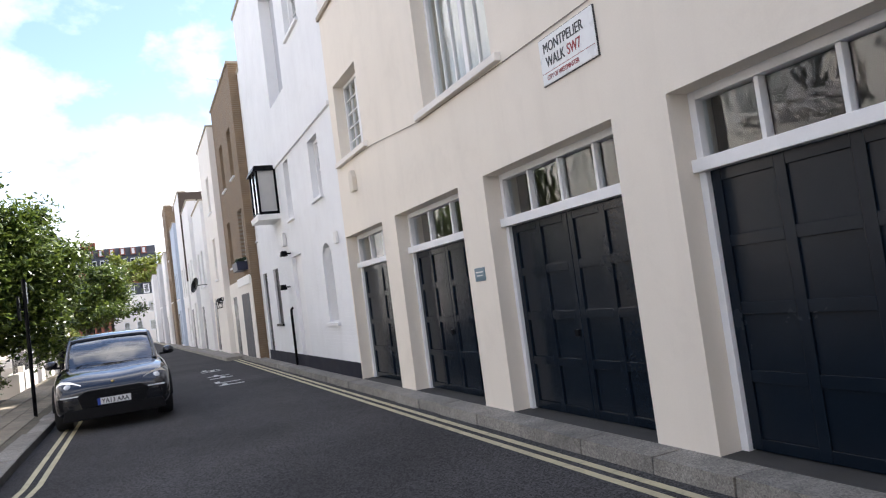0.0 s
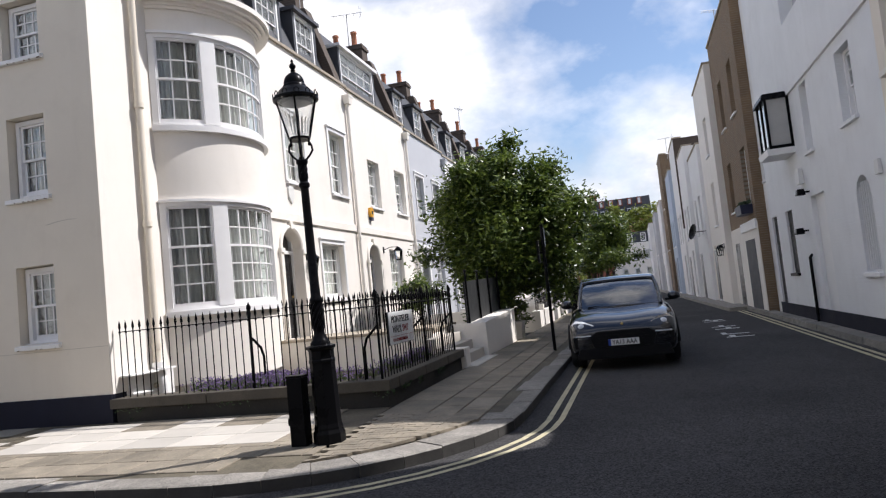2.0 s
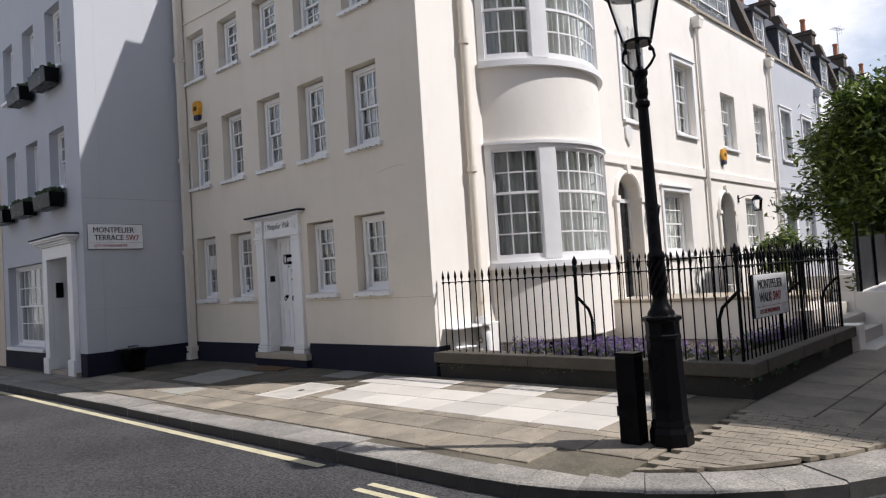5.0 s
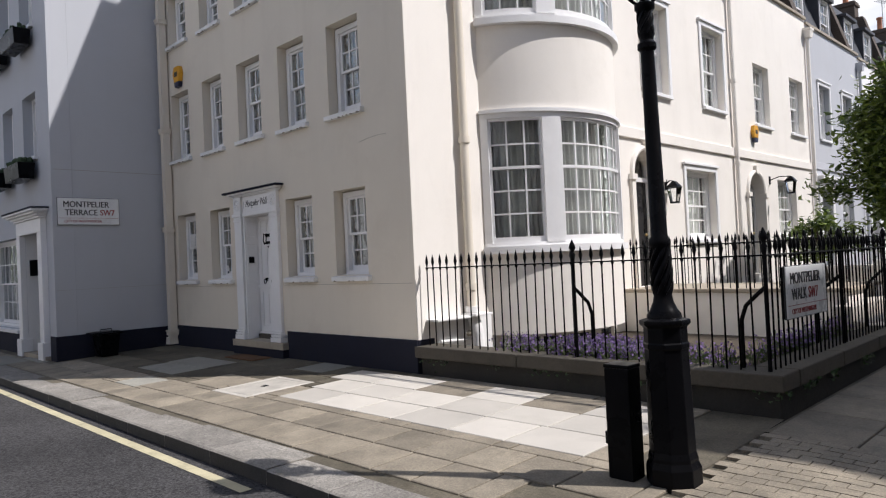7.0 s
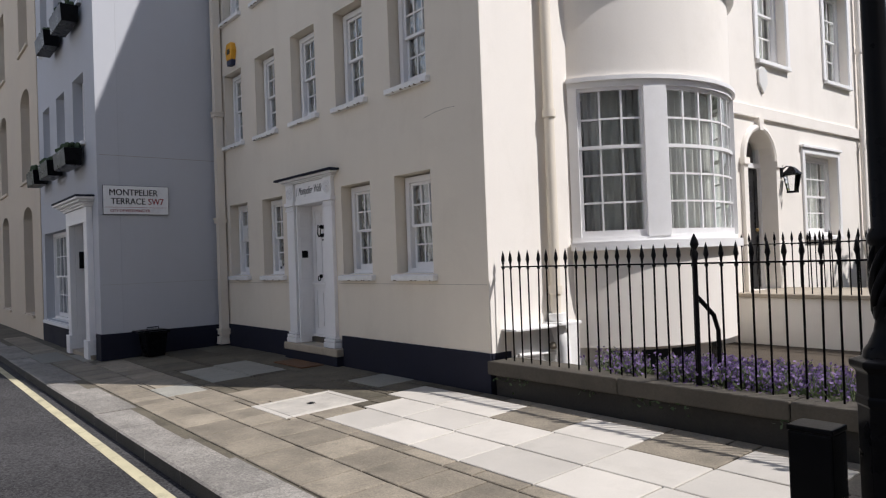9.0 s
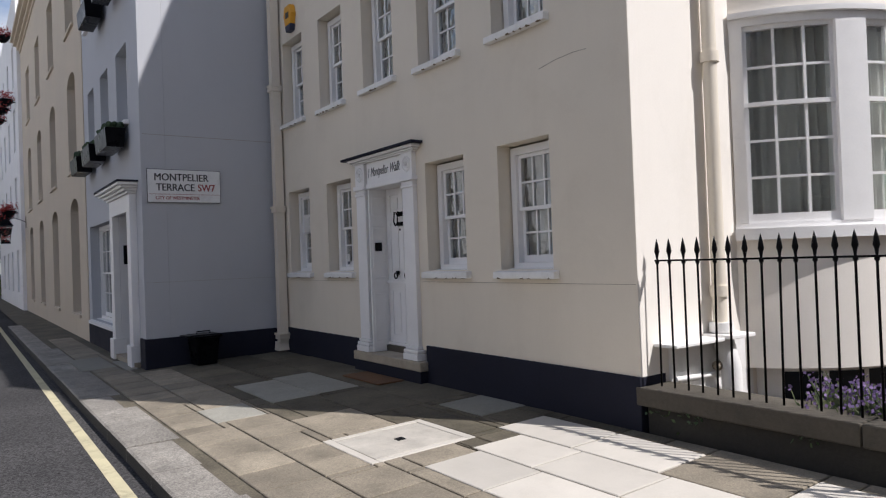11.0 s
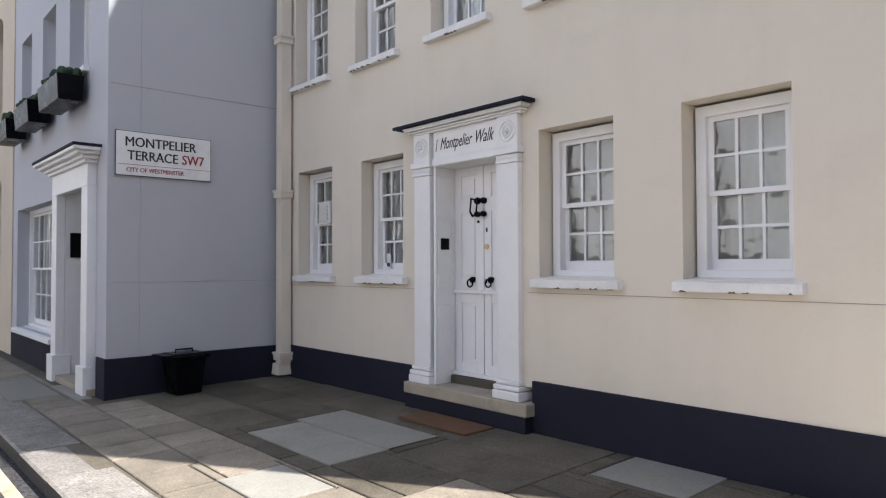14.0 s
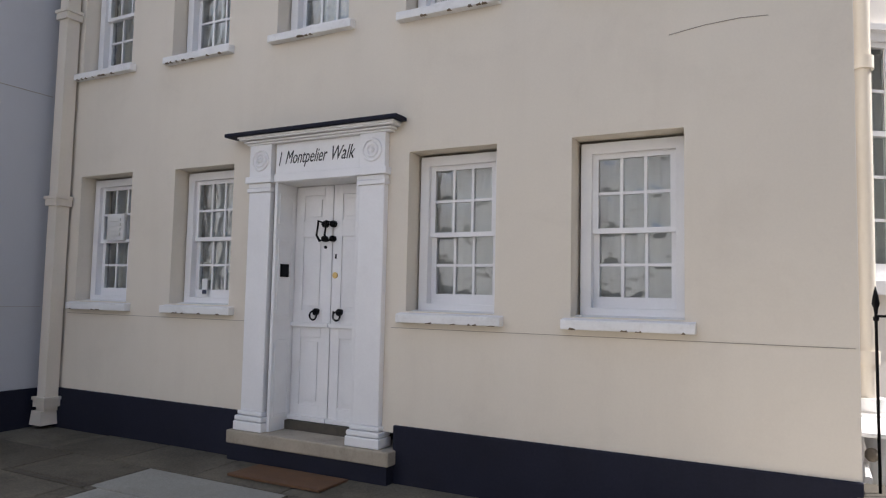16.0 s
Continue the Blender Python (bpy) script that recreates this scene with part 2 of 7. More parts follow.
WHITE_PAINT = material("white_gloss_paint", (0.80, 0.79, 0.78), 0.42, 0.05, 3, 0.06, 60, stain=0.06, stain_colour=(0.4, 0.36, 0.3))
WORN_PAINT = material("flaking_white_paint", (0.78, 0.77, 0.75), 0.6, 0.08, 4, 0.35, 50, stain=0.30, stain_colour=(0.36, 0.32, 0.27))
PLINTH = material("black_plinth_paint", (0.018, 0.019, 0.03), 0.7, 0.25, 2, 0.25, 50, stain=0.10, stain_colour=(0.04, 0.036, 0.03), spec=0.12)
BLACK = material("black_iron_paint", (0.005, 0.005, 0.006), 0.3, 0.2, 4, 0.1, 70, spec=0.07)
GARAGE = material("dark_blue_green_gloss_paint", (0.006, 0.011, 0.018), 0.2, 0.15, 2, 0.05, 50, spec=0.22)
CREAM_WARM = material("warm_cream_render", (0.80, 0.725, 0.62), 0.85, 0.05, 0.7, 0.10, 60, stain=0.16, stain_colour=(0.42, 0.36, 0.28), streak=0.14)
ASPHALT = material("asphalt", (0.06, 0.058, 0.058), 0.95, 0.5, 0.35, 1.0, 75, stain=0.3, stain_colour=(0.042, 0.041, 0.041), spec=0.12, speck=0.75, chip=70)
# mossy stone, its colour also lowered to carry the house's shade
YORK_DARK = material("mossy_shade_dark_yorkstone", (0.105, 0.091, 0.067), 0.85, 0.5, 1.6, 0.6, 50, stain=0.75, stain_colour=(0.036, 0.037, 0.024), each=0.22, spec=0.25, speck=0.25)
# darker copy of the pale slab, with shade put into its colour
OLD_PALE = material("shade_dimmed_grey_slab", (0.25, 0.24, 0.205), 0.85, 0.2, 2.0, 0.3, 80, stain=0.4, stain_colour=(0.15, 0.145, 0.11), each=0.15, speck=0.15)
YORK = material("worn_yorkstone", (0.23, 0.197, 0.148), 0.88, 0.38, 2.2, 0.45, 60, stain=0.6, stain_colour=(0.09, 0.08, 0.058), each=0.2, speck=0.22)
PALE_SLAB = material("pale_new_slab", (0.49, 0.455, 0.40), 0.8, 0.1, 2.0, 0.2, 90, stain=0.2, stain_colour=(0.26, 0.235, 0.19), each=0.13)
KERB = material("granite_kerb", (0.235, 0.217, 0.19), 0.88, 0.4, 3.0, 0.7, 130, stain=0.6, stain_colour=(0.13, 0.12, 0.10), each=0.14, speck=0.45, chip=90)
# granite with tyre grime and the kerb face's shade both in the colour
KERB_GRIME_SHADE = material("grime_and_shade_dark_granite", (0.05, 0.047, 0.043), 0.9, 0.4, 3.0, 0.8, 90, stain=0.4, stain_colour=(0.02, 0.019, 0.017))
YELLOW = material("worn_yellow_line", (0.50, 0.45, 0.29), 0.8, 0.2, 3, 0.4, 80, stain=0.75, stain_colour=(0.16, 0.14, 0.10))
ROADWHITE = material("worn_white_line", (0.6, 0.6, 0.58), 0.8, 0.15, 3, 0.4, 80, stain=0.5, stain_colour=(0.15, 0.15, 0.14))
SLATE = material("dark_slate", (0.045, 0.047, 0.055), 0.6, 0.25, 3, 0.5, 40, each=0.1)
BRICK_BROWN = material("stock_brick", (0.20, 0.135, 0.08), 0.9, 0.3, 2.0, 0.5, 12, stain=0.4, stain_colour=(0.08, 0.055, 0.035), brick=0.8, mortar=(0.26, 0.22, 0.17))
BRICK_DARK = material("soot_dark_brick", (0.085, 0.062, 0.048), 0.9, 0.3, 2.0, 0.5, 40, stain=0.3, stain_colour=(0.035, 0.03, 0.025), brick=0.6, mortar=(0.1, 0.085, 0.07))
BRICK_RED = material("red_brick", (0.28, 0.10, 0.065), 0.9, 0.15, 0.6, 0.4, 20, stain=0.25, stain_colour=(0.14, 0.07, 0.05))
TERRACOTTA = material("terracotta", (0.42, 0.17, 0.09), 0.85, 0.15, 5, 0.3, 60, stain=0.3, stain_colour=(0.12, 0.07, 0.05))
STONE = material("weathered_stone", (0.36, 0.31, 0.24), 0.88, 0.2, 3, 0.5, 60, stain=0.5, stain_colour=(0.10, 0.09, 0.07))
SOOT = material("soot_black_wall", (0.03, 0.027, 0.023), 0.95, 0.4, 3, 0.9, 40, stain=0.3, stain_colour=(0.06, 0.06, 0.035))
DARK_STONE = material("mossy_dark_stone", (0.078, 0.067, 0.051), 0.92, 0.3, 3, 0.8, 40, stain=0.5, stain_colour=(0.03, 0.03, 0.022))
BLIND = material("white_window_blind", (0.62, 0.62, 0.59), 0.9, 0.04, 4, 0.05, 120)
CURTAIN = material("white_net_curtain", (0.72, 0.70, 0.66), 0.9, 0.05, 4, 0.1, 120)
CURTAIN_GREY = material("grey_curtain", (0.42, 0.41, 0.39), 0.9, 0.08, 4, 0.1, 120)
# plaster coloured dark so that rooms look dim behind the glass
ROOM = material("dimness_painted_room_plaster", (0.16, 0.15, 0.14), 0.9, 0.05, 1, 0.05, 40)
DARK_DOOR = material("black_door_paint", (0.015, 0.015, 0.017), 0.3, 0.1, 3, 0.05, 50)
GLASS = glass("window_glass", wave=0.12)
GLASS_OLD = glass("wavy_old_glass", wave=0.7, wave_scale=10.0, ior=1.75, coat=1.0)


# ---- shared building parts ----
FACE_E = lambda x, y, z=0.0: pose(x, y, z, 0, 0, 90)     # a facade that faces +x; its length runs along +y
FACE_W = lambda x, y, z=0.0: pose(x, y, z, 0, 0, -90)    # a facade that faces -x; its length runs along -y


def wall_shape(u0, u1, v0, v1, holes=(), thick=0.35, y=0.0, shape=None):
    """A wall seen from its outside: length u, height v, depth y into the house, with holes that go through."""
    s = shape or Mesh()
    s.weld = True
    us = sorted({u0, u1, *(h[0] for h in holes), *(h[1] for h in holes)})
    vs = sorted({v0, v1, *(h[2] for h in holes), *(h[3] for h in holes)})
    for a, b in zip(us, us[1:]):
        for c, d in zip(vs, vs[1:]):
            if any(h[0] <= a and b <= h[1] and h[2] <= c and d <= h[3] for h in holes):
                continue
            s.quad((a, y, c), (b, y, c), (b, y, d), (a, y, d))
            s.quad((b, y + thick, c), (a, y + thick, c), (a, y + thick, d), (b, y + thick, d))
    for a, b, c, d in holes:
        e = y + thick
        s.quad((a, y, c), (a, y, d), (a, e, d), (a, e, c))
        s.quad((b, y, d), (b, y, c), (b, e, c), (b, e, d))
        s.quad((a, y, d), (b, y, d), (b, e, d), (a, e, d))
        if c > v0:
            s.quad((b, y, c), (a, y, c), (a, e, c), (b, e, c))
    e = y + thick
    s.quad((u0, y, v1), (u1, y, v1), (u1, e, v1), (u0, e, v1))
    s.quad((u0, e, v0), (u0, y, v0), (u0, y, v1), (u0, e, v1))
    s.quad((u1, y, v0), (u1, e, v0), (u1, e, v1), (u1, y, v1))
    return s


def shell_shape(u0, u1, v0, v1, front, deep, side=0.25):
    """Side and back walls and a flat top behind a front wall."""
    s = Mesh()
    s.box(u0, u0 + side, front, deep, v0, v1 - 0.02)
    s.box(u1 - side, u1, front, deep, v0, v1 - 0.02)
    s.box(u0 + side, u1 - side, deep - 0.25, deep, v0, v1 - 0.02)
    s.box(u0 + side, u1 - side, front, deep - 0.25, v1 - 0.25, v1 - 0.05)
    return s


PANES = {}


def pane(w, h, parent, at, glazing, thick=0.004):
    key = (round(w, 3), round(h, 3), glazing.name)
    if key not in PANES:
        PANES[key] = Mesh().box(0, w, 0, thick, 0, h).data("pane")
        PANES[key].materials.append(glazing)
    ob = new("pane", PANES[key])
    ob.parent = parent
    ob.location = at
    ob.visible_shadow = False
    return ob


def bulged_pane(w, h, parent, at, glazing, sag):
    """An old hand-made pane that swells outwards or inwards."""
    key = (round(w, 3), round(h, 3), glazing.name, sag)
    if key not in PANES:
        s, n = Mesh(), 8
        for o in (0.0, 0.004):
            k = len(s.v)
            for j in range(n + 1):
                for i in range(n + 1):
                    u, v = 2 * i / n - 1, 2 * j / n - 1
                    s.v.append((w * i / n, o - sag * (1 - u * u) * (1 - v ** 4) - 0.25 * sag * (1 - v * v), h * j / n))
            for j in range(n):
                for i in range(n):
                    q = (k + j * (n + 1) + i, k + j * (n + 1) + i + 1, k + (j + 1) * (n + 1) + i + 1, k + (j + 1) * (n + 1) + i)
                    s.f.append(q if o == 0 else q[::-1])
        PANES[key] = s.data("pane")
        PANES[key].materials.append(glazing)
        PANES[key].shade_smooth()
    ob = new("pane", PANES[key])
    ob.parent = parent
    ob.location = at
    ob.visible_shadow = False
    return ob


def curtain(parent, u0, u1, v0, v1, y, material_, fold=0.1, amp=0.025):
    n = max(6, int((u1 - u0) / fold * 6))
    s = Mesh()
    pts = []
    for i in range(n + 1):
        u = u0 + (u1 - u0) * i / n
        pts.append((u, y + amp * math.sin(u * math.tau / fold + 1.7 * math.sin(u * 9))))
    for (a, ya), (b, yb) in zip(pts, pts[1:]):
        s.quad((a, ya, v0), (b, yb, v0), (b, yb, v1), (a, ya, v1))
    return part("curtain", s, material_, parent, smooth=80)


def sash_window(parent, u0, u1, v0, v1, y, rows=4, cols=3, m=None, glazing=None, drape=CURTAIN, frame_w=0.07, bars=0.02, sill=0.0, sill_out=0.07, sill_h=0.085, paint=None, each_pane=True, sill_paint=None, bulge=None, label="white timber sash window"):
    """A box-sash window set y deep in its opening: two sashes, glazing bars, panes, a sill, and cloth behind."""
    glazing, paint = glazing or GLASS, paint or WHITE_PAINT
    f = frame_w
    s = Mesh().ring(u0, u1, v0, v1, f, f, f * 0.8, y, y + 0.12)
    w = part("window", s, paint, parent, label, m=m, bevel=0.004 if each_pane else 0)
    mid = v0 + f * 0.8 + (v1 - v0 - f * 1.8) * 0.5
    a, b = u0 + f, u1 - f
    top_rows = rows // 2
    for low, high, back, nrow, bottom in ((mid - 0.02, v1 - f, y + 0.035, top_rows, 0.035), (v0 + f * 0.8, mid + 0.02, y + 0.07, rows - top_rows, 0.075)):
        s = Mesh()
        st = 0.04
        s.box(a, a + st, back, back + 0.035, low, high).box(b - st, b, back, back + 0.035, low, high)
        s.box(a + st, b - st, back, back + 0.035, high - 0.035, high).box(a + st, b - st, back, back + 0.035, low, low + bottom)
        ia, ib, il, ih = a + st, b - st, low + bottom, high - 0.035
        for i in range(1, cols):
            u = ia + (ib - ia) * i / cols
            s.box(u - bars / 2, u + bars / 2, back + 0.002, back + 0.033, il, ih)
        for j in range(1, nrow):
            v = il + (ih - il) * j / nrow
            s.box(ia, ib, back + 0.004, back + 0.031, v - bars / 2, v + bars / 2)
        part("sash", s, paint, w)
        if each_pane:
            pw, ph = (ib - ia) / cols, (ih - il) / nrow
            for i in range(cols):
                for j in range(nrow):
                    at = (ia + pw * i + 0.002, back + 0.016, il + ph * j + 0.002)
                    if bulge:
                        bulged_pane(pw - 0.004, ph - 0.004, w, at, glazing, bulge[(i * 2 + j * 3 + i * j) % len(bulge)])
                    else:
                        pane(pw - 0.004, ph - 0.004, w, at, glazing)
        else:
            pane(ib - ia, ih - il, w, (ia, back + 0.016, il), glazing)
    if drape:
        curtain(w, u0, u1, v0, v1, y + 0.22, drape, amp=0.003 if drape is BLIND else 0.025)
    if sill:
        s = Mesh().prism([(-sill_out, v0 - sill_h), (-sill_out, v0 - 0.02), (y, v0 + 0.012), (y, v0 - sill_h)], u0 - sill, u1 + sill, "x")
        part("sill", s, sill_paint or WORN_PAINT, w, "painted stone sill, chipped at its edge", bevel=0.006)
    return w


def drainpipe(parent, u, y, v0, v1, r=0.055, joints=(), m=None, paint=None, hopper=True, square=False):
    s = Mesh()
    if square:
        s.box(u - r, u + r, y - r, y + r, v0, v1)
    else:
        s.tube([(u, y, v0), (u, y, v1)], r, 12)
    for j in joints:
        if square:
            s.box(u - r * 1.35, u + r * 1.35, y - r * 1.35, y + r * 1.2, j, j + 0.07).box(u - r * 1.55, u + r * 1.55, y - r * 1.5, y + r * 1.2, j + 0.07, j + 0.1)
        else:
            s.tube([(u, y, j), (u, y, j + 0.09)], r * 1.3, 12)
    ob = part("drainpipe", s, paint or CREAM, parent, m=m, smooth=40)
    if hopper:
        h = Mesh().frustum(u - 0.1, u + 0.1, y - 0.1, y + 0.06, v1, v1 + 0.2, -0.05, -0.03)
        h.box(u - 0.16, u + 0.16, y - 0.14, y + 0.08, v1 + 0.2, v1 + 0.27)
        part("hopper", h, paint or CREAM, ob)
    return ob


# ---- ground ----
ROAD_Z, KERB_Z = -0.215, -0.095
CORNER, CORNER_R = (3.4, -0.42), 2.82


def pav(x, y):
    """The pavement falls gently from the houses to the kerb."""
    k = max(-y / 3.24, (x - 4.4) / 1.82, 0)
    return KERB_Z * min(k, 1.0)


s = Mesh()
s.quad((-1500, -1500, ROAD_Z), (1500, -1500, ROAD_Z), (1500, 1500, ROAD_Z), (-1500, 1500, ROAD_Z))
road = thing("road", "dark grey worn asphalt road surface", "road", kind="structure", shape=s, material=ASPHALT)


def kerb_line(inset):
    """The kerb's line, from the terrace round the corner into the walk."""
    r = CORNER_R - inset
    pts = [(x, -3.24 + inset) for x in (-70, -40, -20)] + [(-12 + 0.92 * i, -3.24 + inset) for i in range(16)] + [(2.6, -3.24 + inset)]
    pts += [(CORNER[0] + r * math.sin(a), CORNER[1] - r * math.cos(a)) for a in [radians(90) * i / 10 for i in range(11)]]
    pts += [(CORNER[0] + r, 0.3 + 0.95 * i) for i in range(25)] + [(CORNER[0] + r, 30 + 8 * i) for i in range(8)]
    return pts


# bed of the pavement, a little under the slabs
bed = Mesh()
xs = [-70, -30, -12, -6, -3, 0, 2, 3, 4.4]
for a, b in zip(xs, xs[1:]):
    for c, d in ((-2.98, -1.5), (-1.5, 0.0)):
        q = [(a, c), (b, c), (b, d), (a, d)]
        bed.quad(*[(x, y, pav(x, y) - 0.014) for x, y in q])
ys = [-0.42, 2, 5, 8, 12, 20, 40, 90]
for a, b in zip(ys, ys[1:]):
    for c, d in ((4.4, 5.2), (5.2, 5.96)):
        bed.quad(*[(x, y, pav(x, y) - 0.014) for x, y in ((c, a), (d, a), (d, b), (c, b))])
fan = [(CORNER[0] + (CORNER_R - 0.26) * math.sin(a), CORNER[1] - (CORNER_R - 0.26) * math.cos(a)) for a in [radians(90) * i / 10 for i in range(11)]]
for a, b in zip(fan, fan[1:]):
    bed.add([(4.0, -0.42, pav(4.0, -0.42) - 0.014), (*a, KERB_Z - 0.014), (*b, KERB_Z - 0.014)], ((0, 1, 2),))
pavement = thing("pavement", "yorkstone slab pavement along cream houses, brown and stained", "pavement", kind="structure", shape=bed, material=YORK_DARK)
pavement_far = Mesh()
for x0, x1, y0, y1 in ((11.62, 11.66, -12, 18),):
    pavement_far.box(x0, x1, y0, y1, -0.3, -0.085)
pavement_far.prism([(10.75, 18), (11.66, 18), (9.6, 80), (9.0, 80)], -0.3, -0.085, "z")
thing("pavement", "narrow grey stone pavement in front of garages", "pavement", kind="structure", shape=pavement_far, material=KERB)
pavement_south = Mesh().box(-70, 3.5, -16, -13, -0.3, -0.09)
thing("pavement", "grey stone pavement on the terrace's far side", "pavement", kind="structure", shape=pavement_south, material=KERB)


def offset_strip(i0, i1, d0, d1, name="road_marking", mat_=None, label="worn yellow no-parking line on asphalt", z=0.004):
    """A painted line at a distance outside the kerb."""
    inner, outer = kerb_line(-d0)[i0:i1], kerb_line(-d1)[i0:i1]
    s = Mesh()
    for (a, b), (c, d) in zip(zip(inner, inner[1:]), zip(outer, outer[1:])):
        s.quad((*a, ROAD_Z + z), (*c, ROAD_Z + z), (*d, ROAD_Z + z), (*b, ROAD_Z + z))
    return thing(name, label, "road marking", kind="structure", shape=s, material=mat_ or YELLOW)


offset_strip(0, 19, 0.12, 0.22)
offset_strip(19, 42, 0.26, 0.33)
offset_strip(19, 42, 0.41, 0.48)
for x in (11.0, 11.15):
    s = Mesh()
    s.box(x, x + 0.07, -14, 18, ROAD_Z, ROAD_Z + 0.004).prism([(x, 18), (x + 0.07, 18), (x - 1.7, 75), (x - 1.77, 75)], ROAD_Z, ROAD_Z + 0.004, "z")
    thing("road_marking", "worn yellow no-parking line on asphalt", "road marking", kind="structure", shape=s, material=YELLOW)
for y in (8.2, 9.0, 10.6, 11.4, 13.6, 14.2):
    s = Mesh().box(9.5, 10.1, y, y + 0.12, ROAD_Z, ROAD_Z + 0.004).box(9.5 + (y % 1) * 0.5, 9.62 + (y % 1) * 0.5, y + 0.12, y + 0.5, ROAD_Z, ROAD_Z + 0.004)
    thing("road_marking", "faded white painted letters on asphalt", "road marking", kind="structure", shape=s, material=ROADWHITE)

# ---- corner house ----
house = thing("house", "cream rendered corner house with sash windows and black plinth", "house")
SIDE = pose(0, 0, 0, 0, 0, 90)
# each window: left, right, sill, head
ROWS = (((-6.89, -6.11, 1.275, 2.55), (-5.51, -4.76, 1.275, 2.535), (-2.945, -2.215, 1.275, 2.495), (-1.66, -0.93, 1.275, 2.49)),
        ((-6.97, -6.21, 3.65, 4.945), (-5.63, -4.89, 3.635, 4.945), (-4.32, -3.56, 3.64, 4.955), (-3.01, -2.27, 3.61, 4.93), (-1.68, -0.94, 3.59, 4.885)),
        ((-6.97, -6.21, 5.93, 6.93), (-5.63, -4.89, 5.9, 6.88), (-4.32, -3.56, 5.895, 6.85), (-3.01, -2.27, 5.87, 6.81), (-1.68, -0.94, 5.84, 6.79)))
holes = [w for row in ROWS for w in row] + [(-4.28, -3.35, 0.0, 2.40)]
BAY_HOLES = [(1.55, 4.35, 1.6, 3.4), (1.55, 4.35, 4.85, 6.4)]
w = wall_shape(-7.3, -0.003, 0.36, 8.1, [h if h[2] > 0 else (h[0], h[1], 0.36, h[3]) for h in holes], 0.35)
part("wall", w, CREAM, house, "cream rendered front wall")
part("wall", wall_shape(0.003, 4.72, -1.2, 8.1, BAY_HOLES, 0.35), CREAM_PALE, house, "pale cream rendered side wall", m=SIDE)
for a, b in ((-7.3, -4.6), (-3.02, 0.004)):
    part("plinth", Mesh().box(a, b, -0.022, 0.3, -0.1, 0.42 if a > -4 else 0.385), PLINTH, house, "black painted plinth", bevel=0.008)
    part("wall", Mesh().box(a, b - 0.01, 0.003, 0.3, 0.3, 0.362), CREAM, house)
part("room", shell_shape(-7.29, -0.36, 0.1, 8.0, 0.36, 4.6), ROOM, house, "plastered rooms behind the windows, dimness painted into the plaster")
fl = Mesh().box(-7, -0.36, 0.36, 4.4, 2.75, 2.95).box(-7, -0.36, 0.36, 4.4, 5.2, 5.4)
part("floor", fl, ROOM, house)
# parapet band, gutter and mansard
part("string_course", Mesh().prism([(-7.3, 7.22), (0.0, 6.92), (0.0, 6.96), (-7.3, 7.26)], -0.025, 0.0), CREAM, house)
part("coping", Mesh().box(-7.3, 0.08, -0.08, 0.4, 8.1, 8.19).box(-0.4, 0.08, 0.4, 4.72, 8.1, 8.19), STONE, house, bevel=0.01)
roof = Mesh()
roof.prism([(0.38, 8.19), (0.6, 10.39), (4.6, 10.39), (4.6, 8.0), (0.38, 8.0)], -7.3, -4.2, "x")
roof.prism([(0.38, 8.19), (0.6, 11.27), (4.6, 11.27), (4.6, 8.0), (0.38, 8.0)], -4.199, -0.4, "x")
part("roof", roof, SLATE, house, "dark slate mansard roof")
for row in ROWS:
    for i, (a, b, v0, v1) in enumerate(row):
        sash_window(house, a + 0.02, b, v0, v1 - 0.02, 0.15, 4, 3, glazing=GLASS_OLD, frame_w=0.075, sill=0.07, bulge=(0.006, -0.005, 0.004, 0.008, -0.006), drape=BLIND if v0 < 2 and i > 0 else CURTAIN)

CHIPPED = material("bare_stone_chips", (0.17, 0.13, 0.09), 0.95, 0.3, 9, 0.5, 60)
chip_rng = random.Random(31)
for row in ROWS:
    for a, b, v0, v1 in row:
        flakes = Mesh()
        for _ in range(chip_rng.randrange(4, 8)):
            u, w_ = chip_rng.uniform(a - 0.04, b + 0.02), chip_rng.uniform(0.015, 0.07)
            h0, h1, h2 = (chip_rng.uniform(0.003, 0.015) for _ in range(3))
            z = v0 - 0.087
            flakes.prism([(u, z), (u + w_, z), (u + w_ * 0.9, z + h0), (u + w_ * 0.55, z + h1), (u + w_ * 0.2, z + h2)], -0.0725, -0.05, "y")
        part("sill_chips", flakes, CHIPPED, house, "bare chipped stone along a sill's edge")

